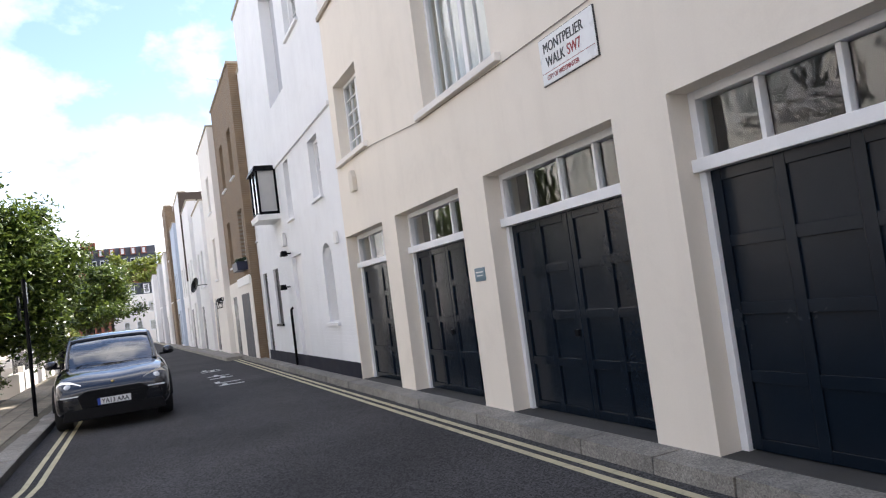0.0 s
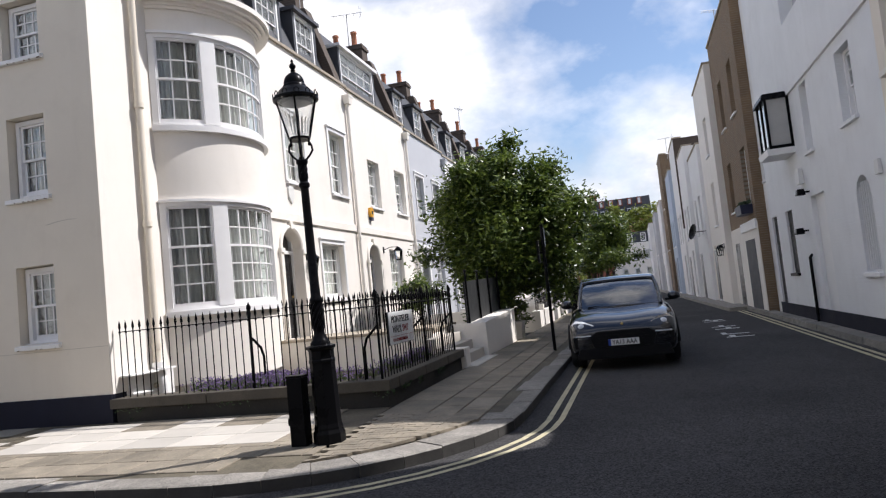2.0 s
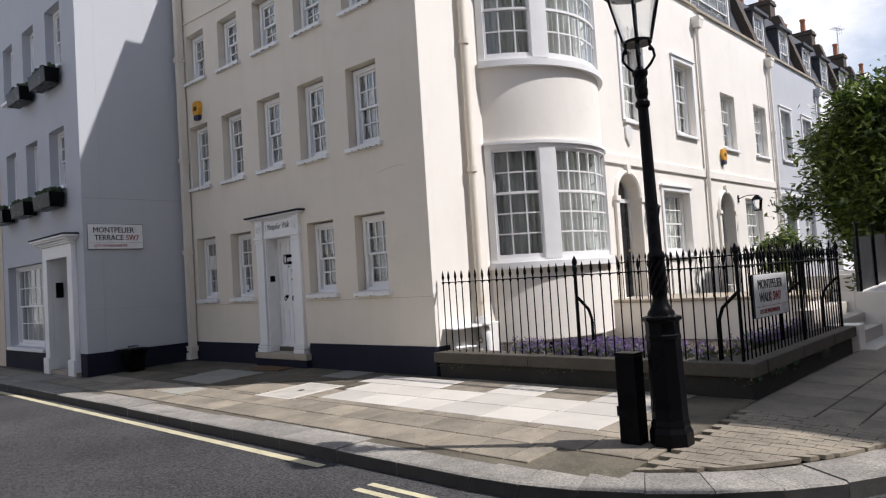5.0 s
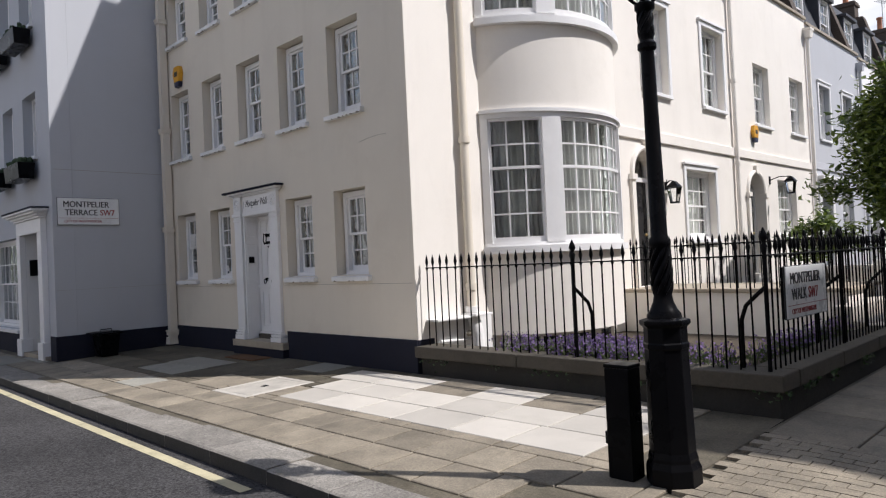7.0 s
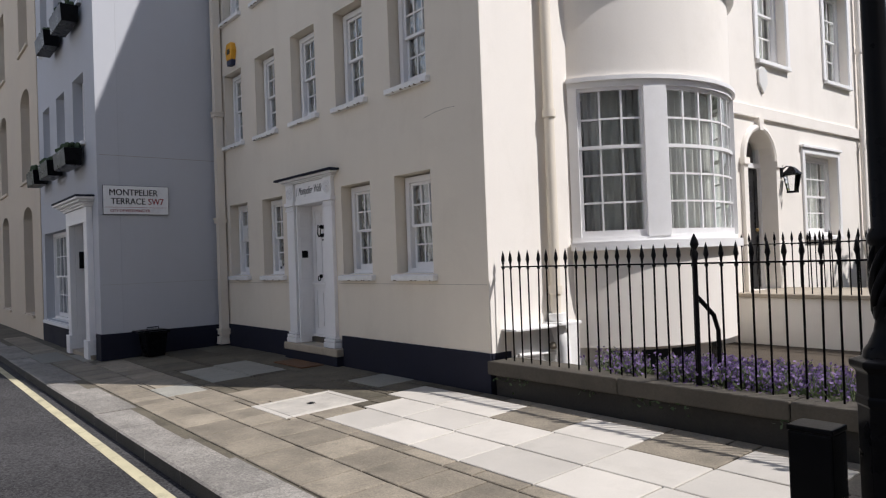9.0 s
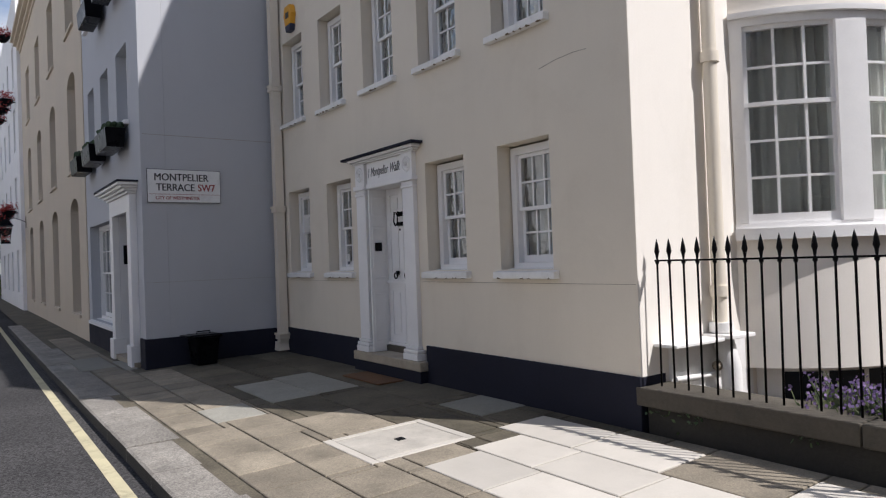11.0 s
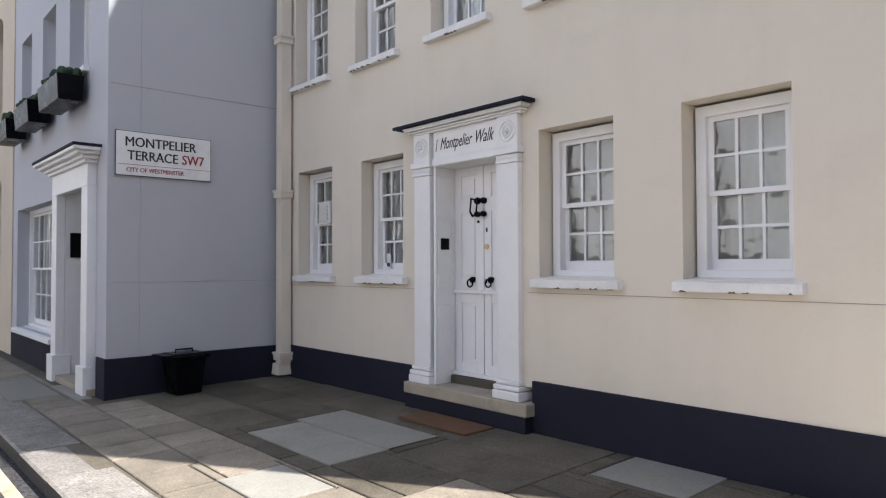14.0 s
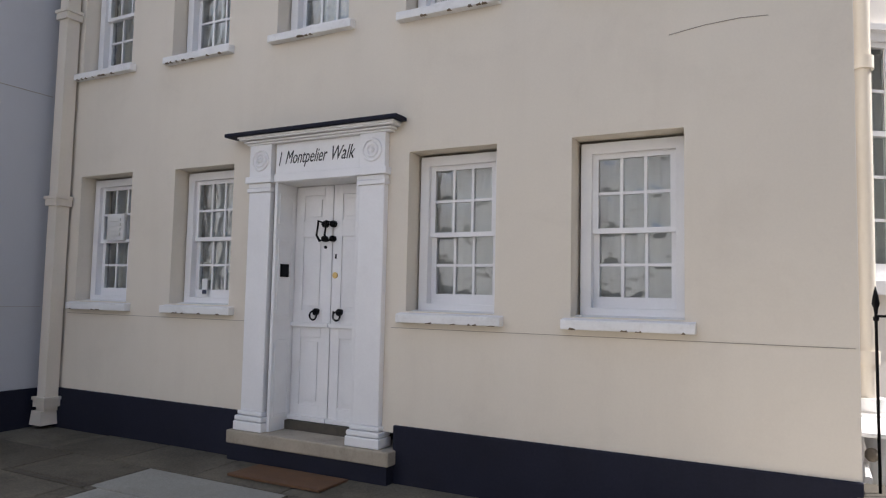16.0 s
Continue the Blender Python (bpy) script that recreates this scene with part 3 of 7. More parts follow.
# ---- white door surround ----
door = thing("door_1", "white panelled double front door with black iron knockers, shut", "door", kind="structure")
DZ = 0.24
st = Mesh().box(-4.6, -2.99, -0.13, 0.3, 0.13, DZ)
thing("door_step", "pale stone doorstep under a white surround", "step", shape=st, material=STONE, bevel=0.012, kind="structure")
thing("step_base", "black painted base under a doorstep", "step", shape=Mesh().box(-4.585, -3.005, -0.12, 0.3, -0.08, 0.129), material=PLINTH, kind="structure")
for x0, x1 in ((-4.52, -4.28), (-3.37, -3.13)):
    s = Mesh().box(x0, x1, -0.055, 0.1, DZ + 0.16, 2.25)
    s.box(x0 - 0.035, x1 + 0.035, -0.1, 0.08, DZ, DZ + 0.075).box(x0 - 0.03, x1 + 0.03, -0.092, 0.08, DZ + 0.08, DZ + 0.12).box(x0 - 0.015, x1 + 0.015, -0.075, 0.08, DZ + 0.125, DZ + 0.16)
    part("pilaster", s, WHITE_PAINT, door, bevel=0.008)
    c = Mesh().box(x0 - 0.012, x1 + 0.012, -0.068, 0.08, 2.25, 2.285).box(x0 - 0.004, x1 + 0.004, -0.06, 0.08, 2.287, 2.325).box(x0 - 0.025, x1 + 0.025, -0.082, 0.08, 2.327, 2.385)
    part("capital", c, WHITE_PAINT, door, bevel=0.006)
    block = part("block", Mesh().box(x0, x1, -0.06, 0.05, 2.387, 2.66), WHITE_PAINT, door, bevel=0.005)
    cx = (x0 + x1) / 2
    ring = Mesh()
    for r in (0.085, 0.05):
        ring.tube([(cx + r * math.cos(k * math.tau / 20), -0.062, 2.525 + r * math.sin(k * math.tau / 20)) for k in range(21)], 0.011, 6)
    ring.sphere((cx, -0.064, 2.525), 0.024)
    part("rosette", ring, WHITE_PAINT, block, smooth=50)
s = Mesh().box(-4.25, -3.38, -0.03, 0.05, 2.40, 2.66).box(-4.25, -3.38, -0.05, 0.05, 2.33, 2.398)
part("frieze", s, WHITE_PAINT, door, bevel=0.005)
s = Mesh()
for z, o in ((2.66, 0.0), (2.678, 0.02), (2.70, 0.05), (2.715, 0.06)):
    s.box(-4.55 - o, -3.08 + o, -0.07 - o, 0.0, z, z + 0.017)
part("cornice", s, WHITE_PAINT, door, bevel=0.005)
part("canopy_cap", Mesh().box(-4.735, -2.975, -0.16, 0.0, 2.733, 2.765), PLINTH, door, "black lead strip on top", bevel=0.006)
LEAF_Y = 0.22
s = Mesh().box(-4.25, -4.22, -0.03, 0.30, DZ, 2.36).box(-3.41, -3.38, -0.03, 0.30, DZ, 2.36).box(-4.22, -3.41, -0.03, 0.30, 2.325, 2.36)
for z0, z1 in ((0.35, 1.0), (1.18, 1.85), (1.98, 2.24)):
    s.box(-4.22, -4.212, 0.0, 0.03, z0, z1).box(-4.22, -4.212, 0.17, 0.2, z0, z1).box(-4.22, -4.212, 0.03, 0.17, z0, z0 + 0.03).box(-4.22, -4.212, 0.03, 0.17, z1 - 0.03, z1)
part("jamb_lining", s, WHITE_PAINT, door, bevel=0.003)
for k, (x0, x1) in enumerate(((-4.218, -3.820), (-3.810, -3.412))):
    zb, zt = 0.32, 2.322
    s = Mesh().box(x0, x1, LEAF_Y + 0.014, LEAF_Y + 0.05, zb, zt)
    pnl = ((0.45, 1.02), (1.25, 1.88), (2.02, 2.24))
    px0, px1 = x0 + 0.09, x1 - 0.09
    s.box(x0, px0, LEAF_Y, LEAF_Y + 0.014, zb, zt).box(px1, x1, LEAF_Y, LEAF_Y + 0.014, zb, zt)
    zs = [zb] + [z for p in pnl for z in p] + [zt]
    for z0, z1 in zip(zs[::2], zs[1::2]):
        s.box(px0, px1, LEAF_Y, LEAF_Y + 0.014, z0, z1)
    for z0, z1 in pnl:
        s.box(px0 + 0.035, px1 - 0.035, LEAF_Y + 0.003, LEAF_Y + 0.014, z0 + 0.035, z1 - 0.035)
    s.box(x0, x1, LEAF_Y - 0.03, LEAF_Y, 1.11, 1.145)
    s.box(x0, x1, LEAF_Y - 0.035, LEAF_Y, zb, zb + 0.035)
    leaf = part("door_leaf", s, WHITE_PAINT, door, bevel=0.003)
    hx = -3.885 if k == 0 else -3.80
    kn = Mesh().sphere((hx, LEAF_Y - 0.03, 1.985), 0.026).sphere((hx, LEAF_Y - 0.03, 1.86), 0.026)
    kn.tube([(hx, LEAF_Y - 0.04, 1.995), (hx - 0.05, LEAF_Y - 0.05, 2.01), (hx - 0.052, LEAF_Y - 0.055, 1.95), (hx - 0.062, LEAF_Y - 0.055, 1.89), (hx - 0.03, LEAF_Y - 0.05, 1.84), (hx, LEAF_Y - 0.04, 1.855)], [0.008, 0.012, 0.008, 0.009, 0.012, 0.008], 8)
    kn.tube([(hx, LEAF_Y - 0.03, 1.985), (hx, LEAF_Y + 0.01, 1.985)], 0.03, 10).tube([(hx, LEAF_Y - 0.03, 1.86), (hx, LEAF_Y + 0.01, 1.86)], 0.026, 10)
    part("knocker", kn, BLACK, leaf, "black iron door knocker", smooth=50)
    rx = -3.96 if k == 0 else -3.715
    rp = Mesh().tube([(rx, LEAF_Y - 0.025, 1.24), (rx, LEAF_Y + 0.008, 1.24)], 0.03, 12)
    rp.tube([(rx - 0.012 + 0.036 * math.sin(a), LEAF_Y - 0.035, 1.208 + 0.036 * math.cos(a)) for a in [k2 * math.tau / 16 for k2 in range(17)]], 0.008, 6)
    part("ring_pull", rp, BLACK, leaf, "black iron ring pull", smooth=50)
s = Mesh().tube([(-3.775, LEAF_Y - 0.01, 1.55), (-3.775, LEAF_Y + 0.01, 1.55)], 0.026, 12)
part("lock", s, BRASS, door, "round lock cylinder", smooth=40)
s = Mesh().box(-3.781, -3.767, LEAF_Y - 0.006, LEAF_Y + 0.01, 1.69, 1.73)
part("keyhole", s, BLACK, door)
part("spyhole", Mesh().tube([(-3.885, LEAF_Y - 0.008, 1.79), (-3.885, LEAF_Y + 0.01, 1.79)], 0.014, 10), BLACK, door)
part("keyhole", Mesh().box(-3.79, -3.776, LEAF_Y - 0.006, LEAF_Y + 0.01, 1.21, 1.25), BLACK, door)
part("entry_keypad", Mesh().box(-4.222, -4.2, 0.03, 0.13, 1.53, 1.64), BLACK, door, "black entry keypad", bevel=0.005)
part("threshold", Mesh().box(-4.22, -3.41, 0.16, 0.34, DZ, DZ + 0.075), DARK_STONE, door, "dark worn wooden threshold")
mat_ = Mesh().box(-4.2, -3.32, -0.5, -0.15, pav(0, -0.4) + 0.002, pav(0, -0.4) + 0.022)
COIR = material("brown_coir", (0.13, 0.065, 0.03), 0.95, 0.3, 6, 1.0, 160)
thing("doormat", "brown coir doormat lying at a doorstep", "doormat", shape=mat_, material=COIR, bevel=0.004)
drainpipe(house, -7.09, -0.1, 0.16, 8.1, 0.068, joints=(0.2, 2.24, 4.2, 6.4), paint=CREAM, square=True)
s = Mesh().frustum(-7.21, -7.03, -0.2, -0.02, 0.02, 0.16, 0.01)
part("pipe_shoe", s, CREAM, house)

# ---- bow front on the corner house ----
BX, BY, BR = -0.83, 2.95, 1.78
BA = math.degrees(math.acos(-BX / BR))


def bow(r0, r1, z0, z1, a0=-BA, a1=BA, n=24, shape=None):
    """A curved wall between two radii, two heights and two angles from the bow's middle."""
    s = shape or Mesh()
    verts, faces = [], []
    for i in range(n + 1):
        t = radians(a0 + (a1 - a0) * i / n)
        verts += [(BX + r * math.cos(t), BY + r * math.sin(t), z) for r, z in ((r0, z0), (r1, z0), (r1, z1), (r0, z1))]
    for i in range(n):
        k = i * 4
        faces += [(k + j, k + (j + 1) % 4, k + 4 + (j + 1) % 4, k + 4 + j) for j in range(4)]
    faces += [(3, 2, 1, 0), (n * 4, n * 4 + 1, n * 4 + 2, n * 4 + 3)]
    return s.add(verts, [q[::-1] for q in faces])


bay = thing("bow_window", "two-storey curved bow with white sash windows and cream render", "bow window")
for z0, z1 in ((0.33, 1.47), (3.5, 4.7), (6.5, 6.9)):
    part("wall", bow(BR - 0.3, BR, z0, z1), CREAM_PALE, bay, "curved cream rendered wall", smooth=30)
part("basement_wall", bow(BR - 0.5, BR - 0.2, -0.4, 0.33), WHITE_PAINT, bay, smooth=30)
for a0, a1 in ((-50, -38), (-36, -24), (-22, -8), (4, 18)):
    part("basement_pane", bow(BR - 0.21, BR - 0.195, -0.05, 0.27, a0, a1, 6), GARAGE, bay, "dark basement window pane")
for zs, ze in ((1.47, 3.5), (4.7, 6.5)):
    fr = bow(BR - 0.12, BR + 0.09, zs, zs + 0.1)
    bow(BR - 0.14, BR + 0.02, zs + 0.1, zs + 0.15, shape=fr)
    bow(BR - 0.14, BR + 0.02, ze - 0.12, ze - 0.05, shape=fr)
    bow(BR - 0.2, BR + 0.06, ze - 0.05, ze, shape=fr)
    for a0, a1 in ((-62, -58.6), (-34, -25), (25, 34), (58.6, 62)):
        bow(BR - 0.16, BR + 0.03, zs + 0.15, ze - 0.12, a0, a1, 4, fr)
    frame_ = part("window", fr, WHITE_PAINT, bay, "white curved sash window frame", smooth=30)
    for a0, a1, n in ((-58.6, -34, 3), (-25, 25, 6), (34, 58.6, 3)):
        lo, hi = zs + 0.15, ze - 0.12
        mid = lo + (hi - lo) * (0.6 if zs < 2 else 0.52)
        low_rows = 3 if zs < 2 else 2
        rails = [lo + 0.08 + (mid - lo - 0.08) * j / low_rows for j in range(low_rows)] + [mid, (mid + hi - 0.04) / 2, hi - 0.04]
        sa = bow(BR - 0.06, BR - 0.01, lo, lo + 0.08, a0, a1, 10)
        bow(BR - 0.06, BR - 0.01, hi - 0.04, hi, a0, a1, 10, sa)
        bow(BR - 0.07, BR, mid - 0.02, mid + 0.02, a0, a1, 10, sa)
        for z in rails[1:-1]:
            if z != mid:
                bow(BR - 0.05, BR - 0.02, z - 0.011, z + 0.011, a0, a1, 10, sa)
        for i in range(n + 1):
            t = a0 + (a1 - a0) * i / n
            wd = 1.1 if i in (0, n) else 0.36
            bow(BR - 0.055, BR - 0.015, lo, hi, t - wd, t + wd, 1, sa)
        part("sash", sa, WHITE_PAINT, frame_)
        for i in range(n):
            t0, t1 = a0 + (a1 - a0) * i / n + 0.4, a0 + (a1 - a0) * (i + 1) / n - 0.4
            for b0, b1 in zip(rails, rails[1:]):
                p = part("pane", bow(BR - 0.037, BR - 0.033, b0 + 0.012, b1 - 0.012, t0, t1, 1), GLASS, frame_)
                p.visible_shadow = False
    cur = Mesh()
    pts = []
    for i in range(321):
        t = radians(-58 + 116 * i / 320)
        r = BR - 0.27 + 0.03 * math.sin(i * 0.52 + 2 * math.sin(i * 0.11))
        pts.append((BX + r * math.cos(t), BY + r * math.sin(t)))
    for p, q in zip(pts, pts[1:]):
        cur.quad((*p, zs + 0.1), (*q, zs + 0.1), (*q, ze - 0.1), (*p, ze - 0.1))
    part("curtain", cur, CURTAIN_GREY, frame_, "grey pleated curtain", smooth=80)
    part("floor", bow(0.2, BR - 0.3, zs - 0.1, zs), ROOM, bay)
cn = Mesh()
for z, o in ((6.9, 0.05), (6.95, 0.09), (7.0, 0.16), (7.06, 0.24), (7.12, 0.3)):
    bow(BR - 0.3, BR + o, z, z + 0.06, shape=cn)
bow(0.2, BR + 0.3, 7.18, 7.22, shape=cn)
part("cornice", cn, CREAM_PALE, bay, smooth=30)
part("ceiling", bow(0.2, BR - 0.3, 6.5, 6.6), ROOM, bay)
drainpipe(house, 0.94, -0.09, 0.75, 8.05, 0.06, joints=(1.0, 3.0, 5.0, 7.0), m=SIDE, paint=CREAM)

# ---- terrace along the walk ----


def arch_fill(u0, u1, spring, top, thick, shape, y=0.0, rise=None):
    """Closes the corners above a round arch in a square opening."""
    r = (u1 - u0) / 2
    cx = (u0 + u1) / 2
    n = 12
    arc = [(cx - r * math.cos(math.pi * i / n), spring + (rise or r) * math.sin(math.pi * i / n)) for i in range(n + 1)]
    for p, q in zip(arc, arc[1:]):
        shape.prism([p, q, (q[0], top), (p[0], top)], y, y + thick, "y")
    return shape


def panel_door(parent, u0, u1, v0, v1, y, paint, name="door"):
    s = Mesh().box(u0, u1, y + 0.012, y + 0.05, v0, v1)
    w, h = u1 - u0, v1 - v0
    for a, b in ((u0, u0 + 0.1), (u0 + w / 2 - 0.05, u0 + w / 2 + 0.05), (u1 - 0.1, u1)):
        s.box(a, b, y, y + 0.012, v0, v1)
    for c in (0, 0.42, 0.9):
        for a, b in ((u0 + 0.1, u0 + w / 2 - 0.05), (u0 + w / 2 + 0.05, u1 - 0.1)):
            s.box(a, b, y, y + 0.012, v0 + h * c, v0 + h * c + (0.1 if c else 0.2))
    d = part(name, s, paint, parent, bevel=0.003)
    part("knob", Mesh().sphere((u1 - 0.12, y - 0.03, v0 + 0.95), 0.03), BRASS, d, "brass knob", smooth=50)
    return d


def dormer(parent, u0, u1, v0, v1, y0, y1, wide=False):
    """A dormer that stands out of the mansard, with a white window and slate cheeks."""
    d = part("dormer", Mesh().box(u0, u0 + 0.12, y0 + 0.02, y1, v0, v1), SLATE, parent, "slate-hung dormer cheek")
    part("dormer_cheek", Mesh().box(u1 - 0.12, u1, y0 + 0.02, y1, v0, v1), SLATE, parent)
    part("dormer_roof", Mesh().box(u0 - 0.08, u1 + 0.08, y0 - 0.1, y1, v1, v1 + 0.1), WHITE_PAINT if wide else SLATE, d)
    cols = 4 if wide else 3
    sash_window(parent, u0 + 0.12, u1 - 0.12, v0, v1, y0 + 0.03, 4, cols, each_pane=False, drape=None, frame_w=0.08)


def chimney(parent, u, v0, v1, y0, y1, pots=2):
    """A party-wall stack across the roof, with its pots."""
    c = Mesh().box(u - 0.28, u + 0.28, y0, y1, v0, v1).box(u - 0.33, u + 0.33, y0 - 0.05, y1 + 0.05, v1, v1 + 0.12).box(u - 0.3, u + 0.3, y0 - 0.02, y1 + 0.02, v1 + 0.12, v1 + 0.2)
    ob = part("chimney", c, BRICK_DARK, parent, "soot-dark brick chimney stack", bevel=0.015)
    for i in range(pots):
        y = y0 + (y1 - y0) * (i + 0.5) / pots
        part("chimney_pot", Mesh().lathe([(0.13, 0), (0.11, 0.06), (0.10, 0.5), (0.13, 0.54), (0.12, 0.6), (0.08, 0.6)], 12, u, y, v1 + 0.2), TERRACOTTA, ob, "terracotta chimney pot", smooth=40)


def row_house(y0, y1, label, paint, eave, windows, door_spec=None, coursed=None, dormers=(), pipe=None, roof_top=10.2, stack=None, arch=True, curtain_=CURTAIN, frames=None, far=False):
    """One house of the terrace on the plane x = 0, from y0 to y1."""
    h = thing("house", label, "house", m=FACE_E(0, y0), group="terrace houses")
    L = y1 - y0
    holes = [(a - y0, b - y0, c, d) for a, b, c, d in windows]
    if door_spec:
        da, db, dt = door_spec
        dh = (da - y0, db - y0, 0.75, dt)
        holes.append(dh)
    s = wall_shape(0, L, -1.2, eave, holes, 0.3)
    if door_spec and arch:
        arch_fill(dh[0], dh[1], dt - (db - da) / 2, dt, 0.3, s)
    part("wall", s, paint, h, "painted rendered wall")
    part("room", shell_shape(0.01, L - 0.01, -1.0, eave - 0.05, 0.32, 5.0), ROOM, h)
    part("coping", Mesh().box(0, L, -0.06, 0.35, eave, eave + 0.07), STONE, h)
    r = Mesh().prism([(0.36, eave - 0.1), (0.36, eave + 0.05), (1.15, roof_top), (5.0, roof_top + 0.3), (5.0, eave - 0.1)], 0.01, L - 0.01, "x")
    part("roof", r, SLATE, h, "dark slate mansard roof")
    for a, b, c, d in windows:
        sash_window(h, a - y0, b - y0, c, d, 0.14, 4, 3 if b - a < 1.3 else 4, sill=0.06, drape=curtain_, each_pane=not far and a < 14, sill_paint=WHITE_PAINT)
    for a, b, c, d in frames or ():
        t = 0.1
        f_ = Mesh().box(a - y0 - t, a - y0, -0.035, 0, c - 0.02, d + t).box(b - y0, b - y0 + t, -0.035, 0, c - 0.02, d + t).box(a - y0, b - y0, -0.035, 0, d, d + t).box(a - y0 - t - 0.03, b - y0 + t + 0.03, -0.07, 0, d + t, d + t + 0.05)
        part("architrave", f_, WHITE_PAINT, h, bevel=0.006)
    if door_spec:
        panel_door(h, dh[0] + 0.06, dh[1] - 0.06, 0.78, 2.75, 0.24, DARK_DOOR)
        s = Mesh().box(dh[0], dh[0] + 0.06, 0.2, 0.3, 0.75, dt).box(dh[1] - 0.06, dh[1], 0.2, 0.3, 0.75, dt).box(dh[0] + 0.06, dh[1] - 0.06, 0.2, 0.3, 2.75, 2.83)
        part("door_frame", s, WHITE_PAINT, h)
        g = part("fanlight", Mesh().box(dh[0] + 0.06, dh[1] - 0.06, 0.26, 0.264, 2.83, dt), GLASS, h)
        g.visible_shadow = False
        if arch:
            c, r_ = (dh[0] + dh[1]) / 2, (db - da) / 2 + 0.05
            sp = dt - (db - da) / 2
            s = Mesh().tube([(c - r_ * math.cos(math.pi * i / 14), -0.01, sp + r_ * math.sin(math.pi * i / 14)) for i in range(15)], 0.055, 8)
            s.box(dh[0] - 0.12, dh[0], -0.06, 0, 0.75, sp).box(dh[1], dh[1] + 0.12, -0.06, 0, 0.75, sp).box(dh[0] - 0.15, dh[0] + 0.02, -0.09, 0, sp - 0.1, sp).box(dh[1] - 0.02, dh[1] + 0.15, -0.09, 0, sp - 0.1, sp)
            s.prism([(c - 0.05, dt), (c + 0.05, dt), (c + 0.08, dt + 0.2), (c - 0.08, dt + 0.2)], -0.08, 0.0, "y")
            part("door_surround", s, paint, h, smooth=40)
        else:
            s = Mesh().box(dh[0] - 0.2, dh[0], -0.08, 0, 0.75, dt).box(dh[1], dh[1] + 0.2, -0.08, 0, 0.75, dt).box(dh[0] - 0.25, dh[1] + 0.25, -0.12, 0, dt, dt + 0.25).box(dh[0] - 0.35, dh[1] + 0.35, -0.25, 0, dt + 0.25, dt + 0.35)
            part("door_surround", s, WHITE_PAINT, h, bevel=0.01)
    if coursed:
        part("string_course", Mesh().box(0, L, -0.045, 0, coursed - 0.1, coursed + 0.1), paint, h, bevel=0.012)
    for a, b, wide in dormers:
        dormer(h, a - y0, b - y0, eave + 0.15, eave + 1.75, 0.5, 1.6, wide)
    if pipe:
        drainpipe(h, pipe - y0, -0.08, 0.4, eave - 0.55, 0.05, joints=(1.5, 3.3, 5.2), paint=paint)
    if stack is not None:
        pw = Mesh().prism([(0.1, eave), (0.25, eave + 0.5), (0.95, roof_top + 0.25), (5.0, roof_top + 0.5), (5.0, eave)], L - 0.22, L + 0.2, "x")
        part("party_wall", pw, BRICK_DARK, h, "sooty party wall above the roof")
        chimney(h, L, roof_top, roof_top + 0.75, 1.2, 2.7, stack)
    return h


row_house(4.72, 10.2, "pale cream terrace house with arched doorway and slate mansard", CREAM_PALE, 7.86, [(7.62, 9.0, 1.62, 3.06), (6.1, 7.1, 4.5, 6.25), (8.66, 9.72, 4.5, 6.25)], (5.52, 6.46, 3.31), 3.6,
          [(6.1, 7.5, False), (8.2, 9.6, False)], 10.1, stack=1, frames=[(7.62, 9.0, 1.62, 3.06), (6.1, 7.1, 4.5, 6.25), (8.66, 9.72, 4.5, 6.25)])
row_house(10.2, 15.5, "pale cream terrace house with arched doorway and white dormer", CREAM_PALE, 7.82, [(12.75, 14.1, 1.62, 3.1), (11.5, 12.5, 4.42, 5.92), (14.0, 15.05, 4.44, 5.95)], (10.82, 11.74, 3.16), 3.6,
          [(11.2, 14.3, True)], 15.45, stack=2)
row_house(15.5, 20.7, "pale grey terrace house with pedimented doorway", GREY_WALL, 7.7, [(18.2, 19.4, 1.62, 3.1), (16.4, 17.4, 4.5, 6.1), (18.7, 19.7, 4.5, 6.1)], (16.0, 17.0, 3.0), 3.66,
          [(16.2, 17.4, False), (18.7, 19.9, False)], 20.65, stack=2, arch=False, frames=[(16.4, 17.4, 4.5, 6.1), (18.7, 19.7, 4.5, 6.1)])
k = 0
for y0 in (20.7, 26.0, 31.3, 36.6, 41.9, 47.2, 52.5, 57.8, 63.1):
    row_house(y0, y0 + 5.3, "white rendered terrace house with slate mansard and dormers", (WHITE_WALL, CREAM_PALE)[k % 2], 7.6, [(y0 + 2.6, y0 + 3.8, 1.6, 3.1), (y0 + 0.9, y0 + 1.9, 4.5, 6.1), (y0 + 3.1, y0 + 4.1, 4.5, 6.1)], (y0 + 0.6, y0 + 1.6, 3.1), 3.6,
              [(y0 + 0.7, y0 + 1.9, False), (y0 + 3.1, y0 + 4.3, False)], y0 + 5.25, stack=2, far=True)
    k += 1

# ---- pale grey house and its neighbours along the terrace ----
GF = -2.13
hs = thing("house", "pale grey rendered house with white porch and window boxes", "house", m=pose(0, 0, 0))
gw = [(-9.0, -8.1, 3.78, 5.0), (-10.55, -9.75, 3.78, 5.0), (-12.05, -11.3, 3.78, 5.0), (-9.0, -8.1, 6.3, 7.6), (-10.55, -9.75, 6.3, 7.6), (-12.05, -11.3, 6.3, 7.6), (-12.25, -9.75, 0.42, 2.3)]
gh = [(a, b, c, d) for a, b, c, d in gw] + [(-9.15, -7.95, 0.36, 2.38)]
part("wall", wall_shape(-12.6, -7.3, 0.36, 12, gh, 0.35, GF), GREY_WALL, hs, "pale grey rendered wall")
part("wall", Mesh().box(-7.65, -7.302, GF + 0.352, 0.3, 0.36, 12), GREY_WALL, hs)
